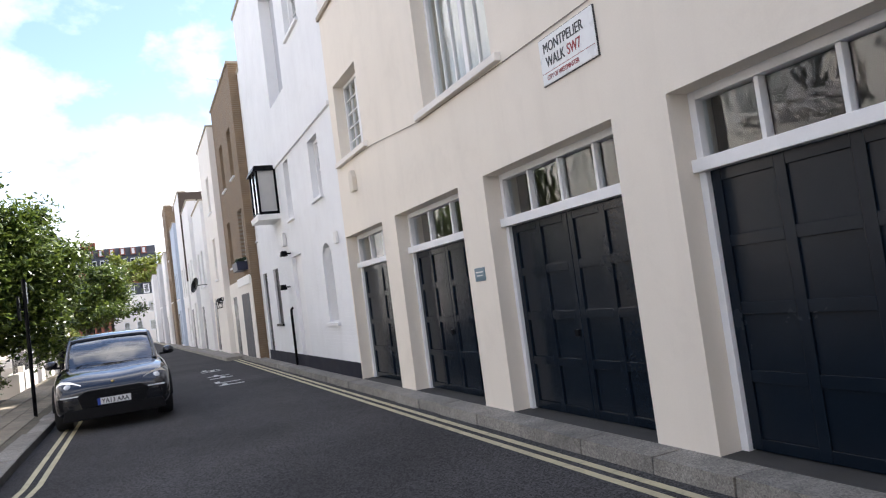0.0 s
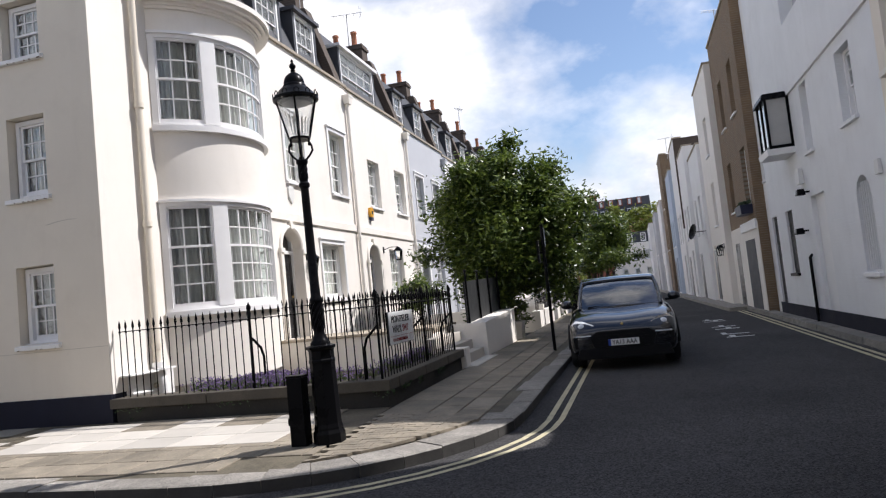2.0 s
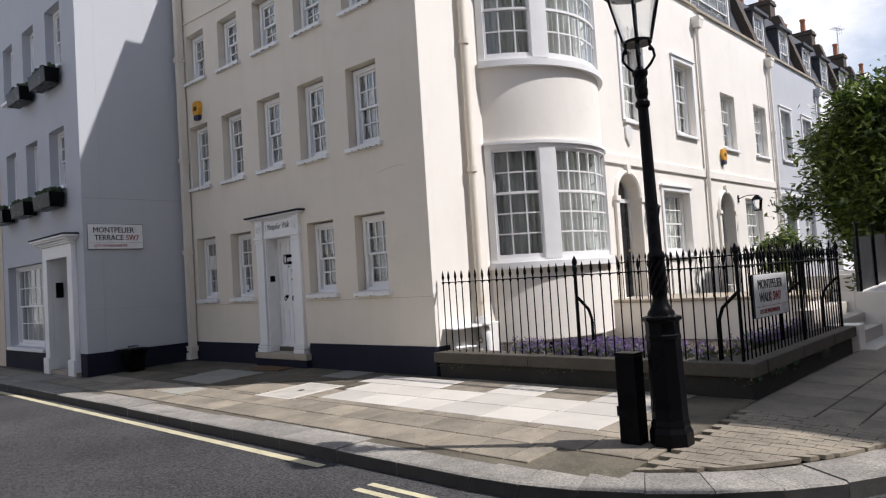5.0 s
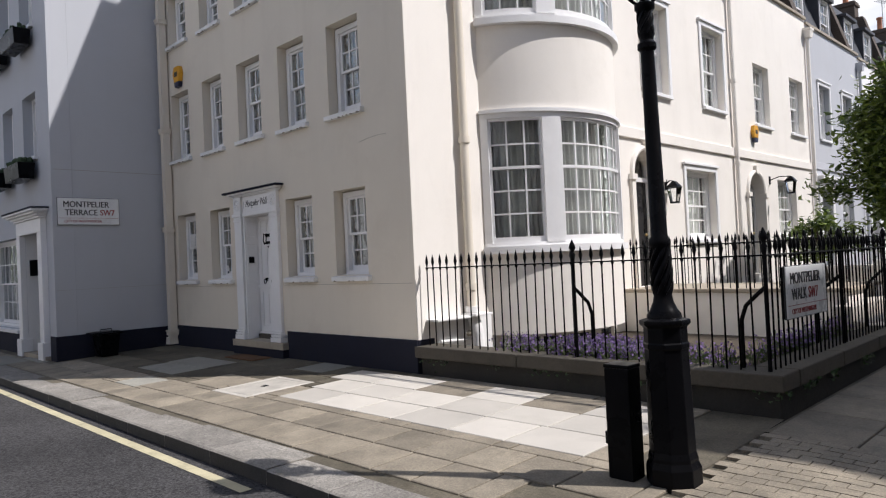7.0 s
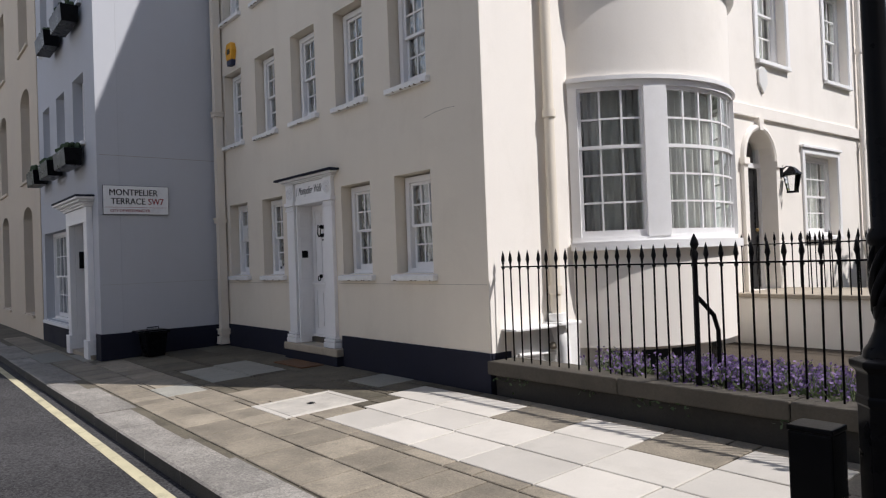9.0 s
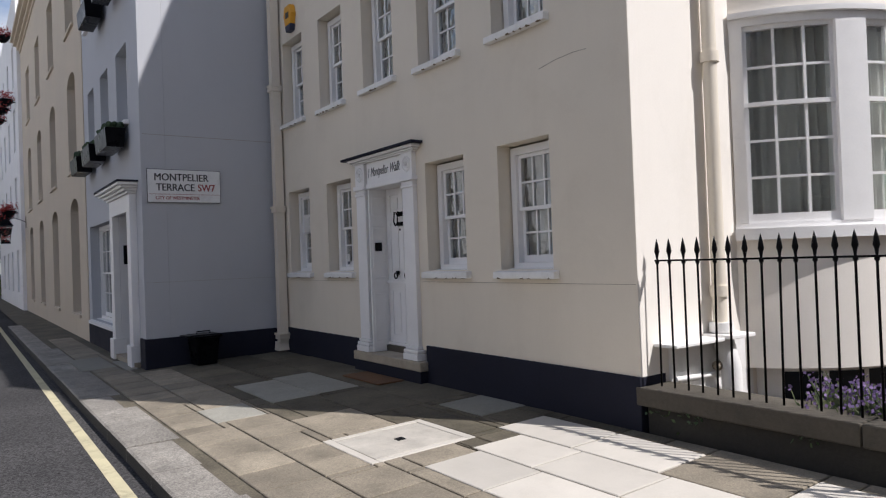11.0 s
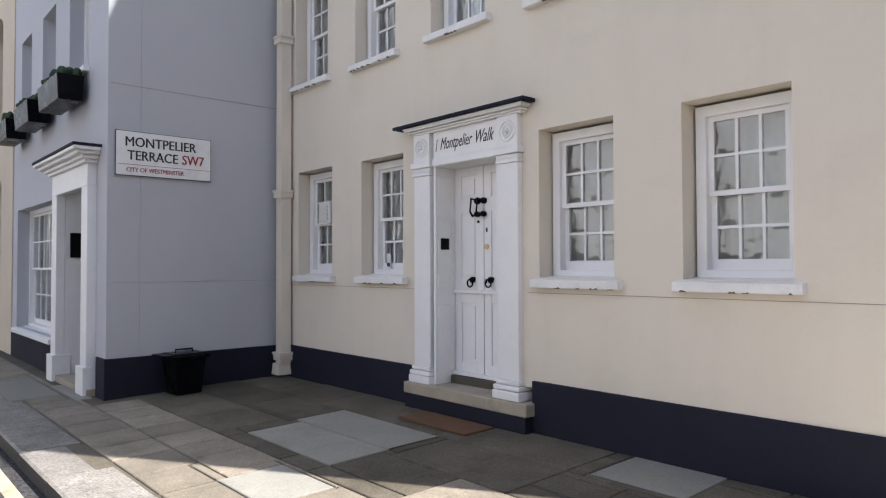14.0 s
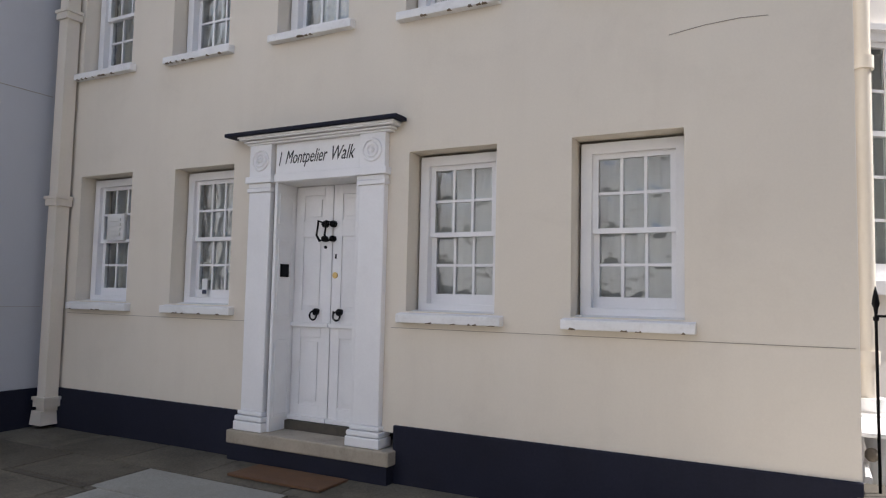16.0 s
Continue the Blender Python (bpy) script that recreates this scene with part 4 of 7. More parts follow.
part("wall", Mesh().box(-7.65, -7.302, 0.3, 5, 7.9, 12), GREY_WALL, hs)
part("plinth", Mesh().box(-7.62, -7.28, GF - 0.02, -0.0, -0.15, 0.37), PLINTH, hs, "black painted plinth", bevel=0.008)
part("plinth", Mesh().box(-12.6, -9.45, GF - 0.02, GF + 0.3, -0.15, 0.33), PLINTH, hs, "black painted plinth", bevel=0.008)
part("room", shell_shape(-12.59, -7.66, 0.1, 11.8, GF + 0.36, 4.0), ROOM, hs)
for a, b, c, d in gw[:6]:
    w = sash_window(hs, a, b, c, d, 0.17, 4, 3, m=pose(0, GF, 0), sill=0.04, each_pane=False, sill_paint=WHITE_PAINT)
w = sash_window(hs, -12.25, -9.75, 0.42, 2.3, 0.17, 4, 6, m=pose(0, GF, 0), sill=0.06, each_pane=False, sill_paint=WHITE_PAINT)
for x0, x1 in ((-9.4, -9.15), (-7.95, -7.7)):
    part("pilaster", Mesh().box(x0, x1, GF - 0.1, GF + 0.1, 0.25, 2.3).box(x0 - 0.03, x1 + 0.03, GF - 0.14, GF + 0.08, -0.1, 0.25), WHITE_PAINT, hs, "white pilaster", bevel=0.008)
porch = Mesh().box(-9.4, -7.7, GF - 0.1, GF, 2.3, 2.56)
for i, o in enumerate((0.04, 0.08, 0.14, 0.19)):
    porch.box(-9.4 - o, -7.7 + o, GF - 0.1 - o, GF, 2.56 + 0.04 * i, 2.6 + 0.04 * i)
pc = part("porch_head", porch, WHITE_PAINT, hs, "white classical porch head", bevel=0.008)
part("lead_cap", Mesh().box(-9.6, -7.5, GF - 0.3, GF, 2.72, 2.75), PLINTH, pc)
lining = Mesh().box(-9.2, -9.14, GF + 0.004, GF + 1.05, -0.02, 2.37).box(-7.96, -7.9, GF + 0.004, GF + 1.05, -0.02, 2.37).box(-9.14, -7.96, GF + 0.004, GF + 1.05, 2.372, 2.43)
part("porch_lining", lining, WHITE_PAINT, hs, "white painted porch sides")
part("door", Mesh().box(-9.2, -7.9, GF + 1.06, GF + 1.1, -0.05, 2.43), DARK_DOOR, hs, "black front door")
part("step", Mesh().box(-9.45, -7.66, GF - 0.1, GF + 1.06, -0.1, 0.0), STONE, hs)
part("intercom", Mesh().box(-9.139, -9.1, GF + 0.06, GF + 0.2, 1.5, 1.82), BLACK, hs)
SHRUB = material("dark_box_leaves", (0.03, 0.055, 0.02), 0.7, 0.4, 20, 0.6, 60)
for a, b, c in ((-9.05, -8.05, 3.62), (-10.6, -9.7, 3.62), (-12.1, -11.25, 3.62), (-9.05, -8.05, 6.15), (-10.6, -9.7, 6.15)):
    bx = thing("window_box", "black planter box with clipped dark green plants", "window box", m=pose(0, 0, 0), group="window boxes")
    part("planter", Mesh().frustum(a, b, GF - 0.33, GF - 0.075, c - 0.3, c, -0.02), BLACK, bx, bevel=0.01)
    g = Mesh()
    for i in range(60):
        g.sphere((random.uniform(a + 0.04, b - 0.04), random.uniform(GF - 0.3, GF - 0.1), c + random.uniform(0, 0.08)), random.uniform(0.03, 0.06), 5)
    part("foliage", g, SHRUB, bx)

BEIGE = material("beige_render", (0.57, 0.49, 0.385), 0.88, 0.06, 0.7, 0.15, 60, stain=0.15, stain_colour=(0.35, 0.28, 0.2))
hb = thing("house", "tall beige rendered house with arched sash windows and cornice", "house", m=pose(0, 0, 0))
bw = []
for x in (-15.0, -18.9, -22.7, -26.4):
    bw += [(x, x + 1.35, 0.45, 3.1), (x, x + 1.35, 3.75, 6.0), (x, x + 1.35, 7.0, 8.9)]
sb = wall_shape(-28.6, -12.6, -0.2, 11.2, bw, 0.4, GF - 0.02)
for a, b, c, d in bw:
    if c < 5:
        arch_fill(a, b, d - 0.32, d, 0.24, sb, GF - 0.02, 0.3)
part("wall", sb, BEIGE, hb)
part("room", shell_shape(-28.59, -12.61, 0.1, 11, GF + 0.4, 4.0), ROOM, hb)
cz = Mesh()
for i, o in enumerate((0.06, 0.14, 0.26, 0.36)):
    cz.box(-28.6, -12.6, GF - o, GF, 10.2 + 0.13 * i, 10.33 + 0.13 * i)
part("cornice", cz, BEIGE, hb)
for a, b, c, d in bw:
    sash_window(hb, a, b, c, d, 0.25, 4, 2, m=pose(0, GF, 0), sill=0.05, each_pane=False, drape=None, sill_paint=BEIGE)
hw = thing("house", "tall white house with flower baskets on its front", "house", m=pose(0, 0, 0))
ww = [(x, x + 1.0, z, z + 1.8) for x in (-31.5, -35, -38.5, -42) for z in (0.6, 3.7, 6.6, 9.3)]
part("wall", wall_shape(-46, -28.6, -0.2, 13, ww, 0.4, GF - 0.15), WHITE_WALL, hw)
part("room", shell_shape(-45.9, -28.61, 0.1, 12.9, GF + 0.4, 4.0), ROOM, hw)
for a, b, c, d in ww:
    sash_window(hw, a, b, c, d, 0.1, 4, 2, m=pose(0, GF, 0), sill=0.05, each_pane=False, sill_paint=WHITE_PAINT)

# ---- garages and houses opposite, on the plane x = 11.65 ----
RX = 11.65


def west_house(y0, y1, x, label, paint, height, windows, depth=7.0, group="houses opposite", glazed=None, base=None):
    """A house that faces -x from y0 (far) down to y1; windows as (y low, y high, z0, z1)."""
    h = thing("house", label, "house", m=FACE_W(x, y0), group=group)
    L = y0 - y1
    holes = [(y0 - b, y0 - a, c, d) for a, b, c, d in windows]
    part("wall", wall_shape(0, L, -0.2, height, holes, 0.45), paint, h, "rendered wall")
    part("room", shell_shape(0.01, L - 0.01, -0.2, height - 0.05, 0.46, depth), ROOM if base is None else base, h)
    for e in (0.0, L - 0.008):
        part("wall", Mesh().box(e, e + 0.008, 0.46, depth, -0.2, height - 0.02), paint, h)
    part("coping", Mesh().box(-0.03, L + 0.03, -0.05, 0.5, height, height + 0.08), STONE, h)
    for i, (a, b, c, d) in enumerate(holes):
        if glazed is None or glazed[i]:
            sash_window(h, a, b, c, d, 0.14, 4, 3 if b - a < 1.3 else 4, sill=0.06, each_pane=False, sill_paint=WHITE_PAINT)
    return h


G = [(1.05, 3.2), (-1.93, 0.42), (-5.03, -2.63), (-9.4, -5.7)]
GT = 2.64
gwin = [(a, b, -0.09, GT) for a, b in G] + [(1.45, 2.88, 4.08, 5.5), (-3.2, -1.22, 3.86, 5.9), (-7.8, -5.9, 3.86, 5.9)]
garage = west_house(3.25, -12.5, RX, "cream rendered mews garage building with dark double doors", CREAM_WARM, 6.95, gwin, glazed=[0] * 7)
GY = 3.25
for i, (a, b) in enumerate(G):
    u0, u1 = GY - b, GY - a
    dr = Mesh()
    y = 0.25
    dr.box(u0, u0 + 0.07, y - 0.04, y + 0.08, -0.1, GT).box(u1 - 0.07, u1, y - 0.04, y + 0.08, -0.1, GT)
    dr.box(u0 + 0.07, u1 - 0.07, y - 0.04, y + 0.08, GT - 0.07, GT)
    dr.box(u0 - 0.0, u1, y - 0.1, y + 0.08, 2.02, 2.12)
    n = (3, 3, 4, 6)[i]
    for j in range(1, n):
        u = u0 + (u1 - u0) * j / n
        dr.box(u - 0.02, u + 0.02, y - 0.02, y + 0.06, 2.12, GT - 0.07)
    frm = part("door_frame", dr, WHITE_PAINT, garage, "white painted transom frame", bevel=0.005)
    for j in range(n):
        a0, a1 = u0 + 0.05 + (u1 - u0 - 0.1) * j / n, u0 + 0.05 + (u1 - u0 - 0.1) * (j + 1) / n
        pane(a1 - a0 - 0.03, 0.44, frm, (a0 + 0.015, y + 0.03, 2.12), GLASS)
    part("threshold", Mesh().box(u0 + 0.004, u1 - 0.004, -0.004, 0.3, -0.19, -0.08), KERB_GRIME_SHADE, garage, "dark worn stone threshold", bevel=0.006)
    leafs = (1, 2, 2, 2)[i]
    cols = (2, 2, 2, 3)[i]
    lw = (u1 - u0 - 0.14) / leafs
    for k in range(leafs):
        x0 = u0 + 0.07 + lw * k + 0.003
        x1 = x0 + lw - 0.006
        s = Mesh().box(x0, x1, y + 0.02, y + 0.06, -0.07, 2.02)
        rows_ = 4
        rail = 0.09
        for c in range(cols + 1):
            cc = x0 + (x1 - x0 - rail) * c / cols
            s.box(cc, cc + rail, y, y + 0.02, -0.07, 2.02)
        for r in range(rows_ + 1):
            z = -0.07 + (2.09 - rail) * r / rows_
            for c in range(cols):
                cc = x0 + (x1 - x0 - rail) * c / cols
                s.box(cc + rail, x0 + (x1 - x0 - rail) * (c + 1) / cols, y, y + 0.02, z, z + rail)
        lf = part("door_leaf", s, GARAGE, garage, "dark blue-green panelled garage door leaf", bevel=0.004)
        if k == 0:
            part("latch", Mesh().box(x1 - 0.1, x1 - 0.04, y - 0.03, y, 0.75, 0.82), BLACK, lf, bevel=0.004)
for (a, b, c, d), cols in zip(gwin[4:], (4, 6, 6)):
    u0, u1 = GY - b, GY - a
    s = Mesh()
    y = 0.2
    s.box(u0, u0 + 0.06, y, y + 0.1, c, d).box(u1 - 0.06, u1, y, y + 0.1, c, d).box(u0 + 0.06, u1 - 0.06, y, y + 0.1, d - 0.06, d).box(u0 + 0.06, u1 - 0.06, y, y + 0.1, c, c + 0.08)
    for j in range(1, cols):
        u = u0 + (u1 - u0) * j / cols
        t = 0.05 if j == cols // 2 else 0.014
        s.box(u - t, u + t, y + 0.02, y + 0.07, c + 0.08, d - 0.06)
    if cols == 4:
        for j in range(1, 5):
            z = c + 0.08 + (d - c - 0.14) * j / 5
            s.box(u0 + 0.06, u1 - 0.06, y + 0.025, y + 0.065, z - 0.012, z + 0.012)
    w = part("window", s, WHITE_PAINT, garage, "white casement window", bevel=0.004)
    pane(u1 - u0 - 0.1, d - c - 0.1, w, (u0 + 0.05, y + 0.045, c + 0.05), GLASS)
    curtain(w, u0, u1, c, d, y + 0.25, CURTAIN)
    part("sill", Mesh().prism([(-0.08, c - 0.12), (-0.08, c - 0.03), (y, c + 0.01), (y, c - 0.12)], u0 - 0.2, u1 + 0.2, "x"), CREAM_PALE, w, bevel=0.01)

# upper storeys set back behind the garage front
part("upper_storey", Mesh().box(1.85, 15.75, 0.6, 6.9, 6.9, 15.0), CREAM_WARM, garage, "plain rendered upper storeys set back")

WY, SETBACK_Y = 13.3, 4.5
white_w = [(4.4, 5.2, 1.03, 2.72), (7.3, 8.4, -0.1, 2.75), (10.45, 11.24, 1.04, 2.65), (12.4, 13.1, -0.1, 2.65), (4.49, 5.35, 3.75, 5.05), (7.55, 8.15, 3.72, 5.2), (4.9, 6.2, 7.75, 9.6), (7.1, 8.9, 6.87, 9.9)]
white = west_house(WY, 3.25, RX, "tall white painted brick mews house with varied small windows", WHITE_BRICK, 11.2, white_w, glazed=[1, 0, 0, 0, 1, 1, 1, 0])
part("string_course", Mesh().box(3.6, WY - 3.25, -0.05, 0, 5.28, 5.36), WHITE_WALL, white)
part("door", Mesh().box(WY - 8.4, WY - 7.3, 0.1, 0.15, -0.1, 2.75), WHITE_PAINT, white, "white flush door")
part("shutter", Mesh().box(WY - 11.24, WY - 10.45, 0.06, 0.12, 1.04, 2.65), BLACK, white, "black shutter")
part("shutter_sill", Mesh().box(WY - 11.3, WY - 10.4, -0.06, 0.06, 0.97, 1.04), BLACK, white)
part("door", Mesh().box(WY - 13.1, WY - 12.4, 0.06, 0.12, -0.1, 2.65), BLACK, white, "black door")
part("panel", Mesh().box(WY - 8.9, WY - 7.1, 0.3, 0.36, 6.87, 9.9), GREY_WALL, white)
part("plinth", Mesh().box(0, WY - 3.25, -0.015, 0, -0.1, 0.22), PLINTH, white)
ah = Mesh()
arch_fill(WY - 5.2, WY - 4.4, 2.32, 2.72, 0.14, ah, 0.0)
part("arched_head", ah, WHITE_BRICK, white)
# added block, out of view, that throws shade on the corner sign and railings
part("upper_storey", Mesh().box(0.6, WY - SETBACK_Y, 1.5, 6.9, 11.1, 14.0), WHITE_WALL, white, "unseen white block added to shade the garden corner")
for i in range(7):
    u = WY - 5.2 + 0.8 * (i + 0.5) / 7
    part("window_bar", Mesh().box(u - 0.012, u + 0.012, 0.04, 0.064, 1.06, 2.62), WHITE_PAINT, white)
u0, u1 = WY - 10.3, WY - 9.2
bxw = part("oriel", Mesh().box(u0, u1, -0.55, 0, 4.05, 4.13), BLACK, white, "black framed oriel window")
part("oriel_roof", Mesh().frustum(u0 - 0.04, u1 + 0.04, -0.62, 0, 5.25, 5.4, 0.06), BLACK, bxw)
for a, b, c in ((u0, -0.55, 0.06), (u1 - 0.06, -0.55, 0.06), (u1 - 0.06, -0.06, 0.06), ((u0 + u1) / 2 - 0.03, -0.55, 0.06)):
    part("mullion", Mesh().box(a, a + c, b, b + 0.06, 4.13, 5.25), BLACK, bxw)
part("oriel_blind", Mesh().box(u1 - 0.035, u1 - 0.025, -0.49, -0.06, 4.13, 5.25), CURTAIN_GREY, bxw, "pale blind behind side glass")
pane(u1 - u0 - 0.1, 1.1, bxw, (u0 + 0.05, -0.525, 4.14), GLASS)
part("oriel_sill", Mesh().frustum(u0 - 0.03, u1 + 0.03, -0.6, 0, 3.9, 4.045, -0.02), WHITE_PAINT, bxw)

for y0, y1, x, lab, paint, hgt, wn in (
        (14.6, 13.3, 11.8, "narrow white rendered mews house", WHITE_WALL, 9.8, [(13.6, 14.3, 3.9, 5.3)]),
        (20.7, 14.6, 11.5, "brown stock brick mews house with tall windows", BRICK_BROWN, 10.2, [(15.2, 16.2, 3.4, 5.2), (18.6, 19.5, 3.4, 5.2), (15.8, 16.7, 6.5, 8.3), (18.4, 19.3, 6.5, 8.3)]),
        (25.8, 20.7, 11.25, "cream rendered mews house", CREAM_PALE, 9.6, [(22.2, 23.2, 3.2, 5), (24.2, 25, 0, 2.4), (22.2, 23.2, 6.2, 7.8)]),
        (31, 25.8, 11.1, "white rendered mews house with grey door", WHITE_WALL, 7.3, [(27, 28, 3.2, 5), (29.2, 30, 3.2, 5)]),
        (36, 31, 10.9, "white rendered mews house with dark door", WHITE_WALL, 8.2, [(32, 32.9, 0, 2.5), (34, 35, 3.2, 5.0), (32, 32.8, 3.2, 5.0)]),
        (41, 36, 10.8, "white mews house with brown brick side", WHITE_WALL, 9.6, [(37, 38, 3.2, 5), (39, 40, 3.2, 5), (37, 38, 0, 2.4)]),
        (46, 41, 10.6, "pale blue rendered mews house", material("pale_blue_render", (0.45, 0.52, 0.62), 0.85, 0.06, 1, 0.1, 40), 8.4, [(42, 43, 3.2, 5), (44, 45, 3.2, 5), (42, 43.5, 0, 2.4)]),
        (51, 46, 10.4, "stock brick mews house with roof terrace", BRICK_BROWN, 10.4, [(47, 48, 3.2, 5), (49, 50, 3.2, 5), (47, 48, 6.4, 8)]),
        (57, 51, 10.2, "white rendered mews house", WHITE_WALL, 7.4, [(52, 53, 3.2, 5), (55, 56, 3.2, 5), (52, 53, 0, 2.4)]),
        (64, 57, 9.9, "grey rendered mews house", GREY_WALL, 7.0, [(58, 59, 3.2, 5), (61, 62, 3.2, 5)]),
        (74, 64, 9.5, "white rendered mews house", WHITE_WALL, 6.6, [(66, 67, 3.2, 5), (70, 71, 3.2, 5)])):
    hx = west_house(y0, y1, x, lab, paint, hgt, wn, base=BRICK_DARK if paint is BRICK_BROWN else None)
    if y1 == 14.6:
        part("ground_floor", Mesh().box(0, 6.1, -0.03, 0, -0.2, 2.75), CREAM_PALE, hx, "cream rendered ground floor")
        part("fascia", Mesh().box(3.0, 6.1, -0.08, -0.03, 2.5, 2.8), WHITE_PAINT, hx)
        part("garage_door", Mesh().box(3.5, 5.4, -0.04, -0.032, -0.1, 2.2), SLATE, hx, "dark grey garage door")
        part("door", Mesh().box(1.0, 2.0, -0.04, -0.032, -0.1, 2.2), DARK_DOOR, hx, "dark front door")
    elif y1 == 13.3:
        continue
    elif y1 == 36:
        part("side_wall", Mesh().box(5.0, 5.01, 0.0, 7.0, 4.0, 9.6), BRICK_DARK, hx, "dark brick side wall")
    else:
        part("door", Mesh().box(0.7, 1.6, -0.02, -0.003, -0.1, 2.2), DARK_DOOR if y1 % 2 else SLATE, hx, "dark front door")

# plain houses that close the terrace behind the camera
back = thing("house", "plain cream terrace houses across the road", "house", m=pose(0, -16, 0, 0, 0, 180))
bh = [(u, u + 1.0, z, z + 1.7) for u in range(-3, 60, 3) for z in (1.0, 4.2, 7.0)]
part("wall", wall_shape(-16, 70, -0.2, 9.5, bh, 0.4), WHITE_WALL, back)
part("room", shell_shape(-16, 70, -0.2, 9.4, 0.42, 6), ROOM, back)
for a, b, c, d in bh[:60]:
    sash_window(back, a, b, c, d, 0.12, 4, 3, each_pane=False)

# ---- writing ----


def lettering(body, width, height, material_, parent, m, name="lettering", slant=0.0, thick=0.002, label="", bold=0.016):
    """Letters in the built-in font, fitted to a width and height, as one mesh; they stand in the local x-z plane and face -y."""
    cu = bpy.data.curves.new(name, "FONT")
    cu.body, cu.extrude, cu.shear, cu.resolution_u = body, 0.01, slant, 3
    tmp = bpy.data.objects.new(name, cu)
    scene.collection.objects.link(tmp)
    me = bpy.data.meshes.new_from_object(tmp.evaluated_get(bpy.context.evaluated_depsgraph_get()))
    bpy.data.objects.remove(tmp)
    co = np.zeros(len(me.vertices) * 3)
    me.vertices.foreach_get("co", co)
    co = co.reshape(-1, 3)
    lo, hi = co.min(0), co.max(0)
    x = (co[:, 0] - lo[0]) / (hi[0] - lo[0]) * width
    z = (co[:, 1] - lo[1]) / (hi[1] - lo[1]) * height
    y = np.where(co[:, 2] > 0, -thick, 0.001)
    me.vertices.foreach_set("co", np.stack([x, y, z], 1).ravel())
    me.update()
    if bold:
        # heavier strokes: the same letters once more, a hair to the side
        v = [tuple(p.co) for p in me.vertices]
        f = [tuple(p.vertices) for p in me.polygons]
        d = bold * height * 3
        me = bpy.data.meshes.new(name)
        me.from_pydata(v + [(a + d, b - 0.0006, c) for a, b, c in v], [], f + [tuple(i + len(v) for i in q) for q in f])
    me.materials.clear()
    return part(name, me, material_, parent, label, m=m)


INK = material("black_enamel", (0.02, 0.02, 0.022), 0.35, 0.1, 5, 0.0, 50)
RED_INK = material("red_enamel", (0.28, 0.025, 0.025), 0.35, 0.1, 5, 0.0, 50)
ENAMEL = material("white_enamel_plate", (0.78, 0.78, 0.77), 0.3, 0.04, 6, 0.04, 50, stain=0.12, stain_colour=(0.4, 0.33, 0.25))


def street_sign(m, w, h, top, bottom, code_with=1):
    """A white street name plate with a black rim; m puts its lower left corner."""
    sg = thing("street_sign", "white enamel street name plate with black and red letters", "sign", m=m, group="street signs")
    part("plate", Mesh().box(0, w, -0.02, 0, 0, h), ENAMEL, sg, bevel=0.006)
    part("backing", Mesh().box(-0.006, w + 0.006, -0.012, 0.004, -0.006, h + 0.006), INK, sg)
    part("rule", Mesh().box(0.015, w - 0.015, -0.0225, -0.019, h * 0.24, h * 0.25), RED_INK, sg)
    lettering(top, w * 0.74, h * 0.22, INK, sg, pose(w * 0.09, -0.0215, h * 0.66), label="black capital letters")
    bw = w * (0.52 if len(bottom) > 5 else 0.36)
    lettering(bottom, bw, h * 0.22, INK, sg, pose(w * 0.11, -0.0215, h * 0.35), label="black capital letters")
    lettering("SW7", w * 0.24, h * 0.22, RED_INK, sg, pose(w * 0.11 + bw + w * 0.05, -0.0215, h * 0.35), label="red district code")
    lettering("CITY OF WESTMINSTER", w * 0.6, h * 0.1, RED_INK, sg, pose(w * 0.1, -0.0215, h * 0.08), label="small red letters")
    return sg


street_sign(FACE_E(-7.288, -2.05, 2.4), 1.07, 0.49, "MONTPELIER", "TERRACE", 1)
street_sign(FACE_W(RX - 0.005, -4.16, 3.2), 0.86, 0.44, "MONTPELIER", "WALK", 1)
lettering("1", 0.03, 0.115, INK, door, pose(-4.215, -0.031, 2.47), slant=0.4, bold=0)
lettering("Montpelier", 0.44, 0.145, INK, door, pose(-4.145, -0.031, 2.445), slant=0.4, label="flowing black letters", bold=0)
lettering("Walk", 0.225, 0.115, INK, door, pose(-3.655, -0.031, 2.48), slant=0.4, label="flowing black letters", bold=0)

# ---- lamp post ----
LAMP_GLASS = glass("lantern_glass", (0.97, 0.98, 0.98))
FROST = material("grey_metal_reflector", (0.5, 0.5, 0.5), 0.4, 0.1, 6, 0.05, 40)


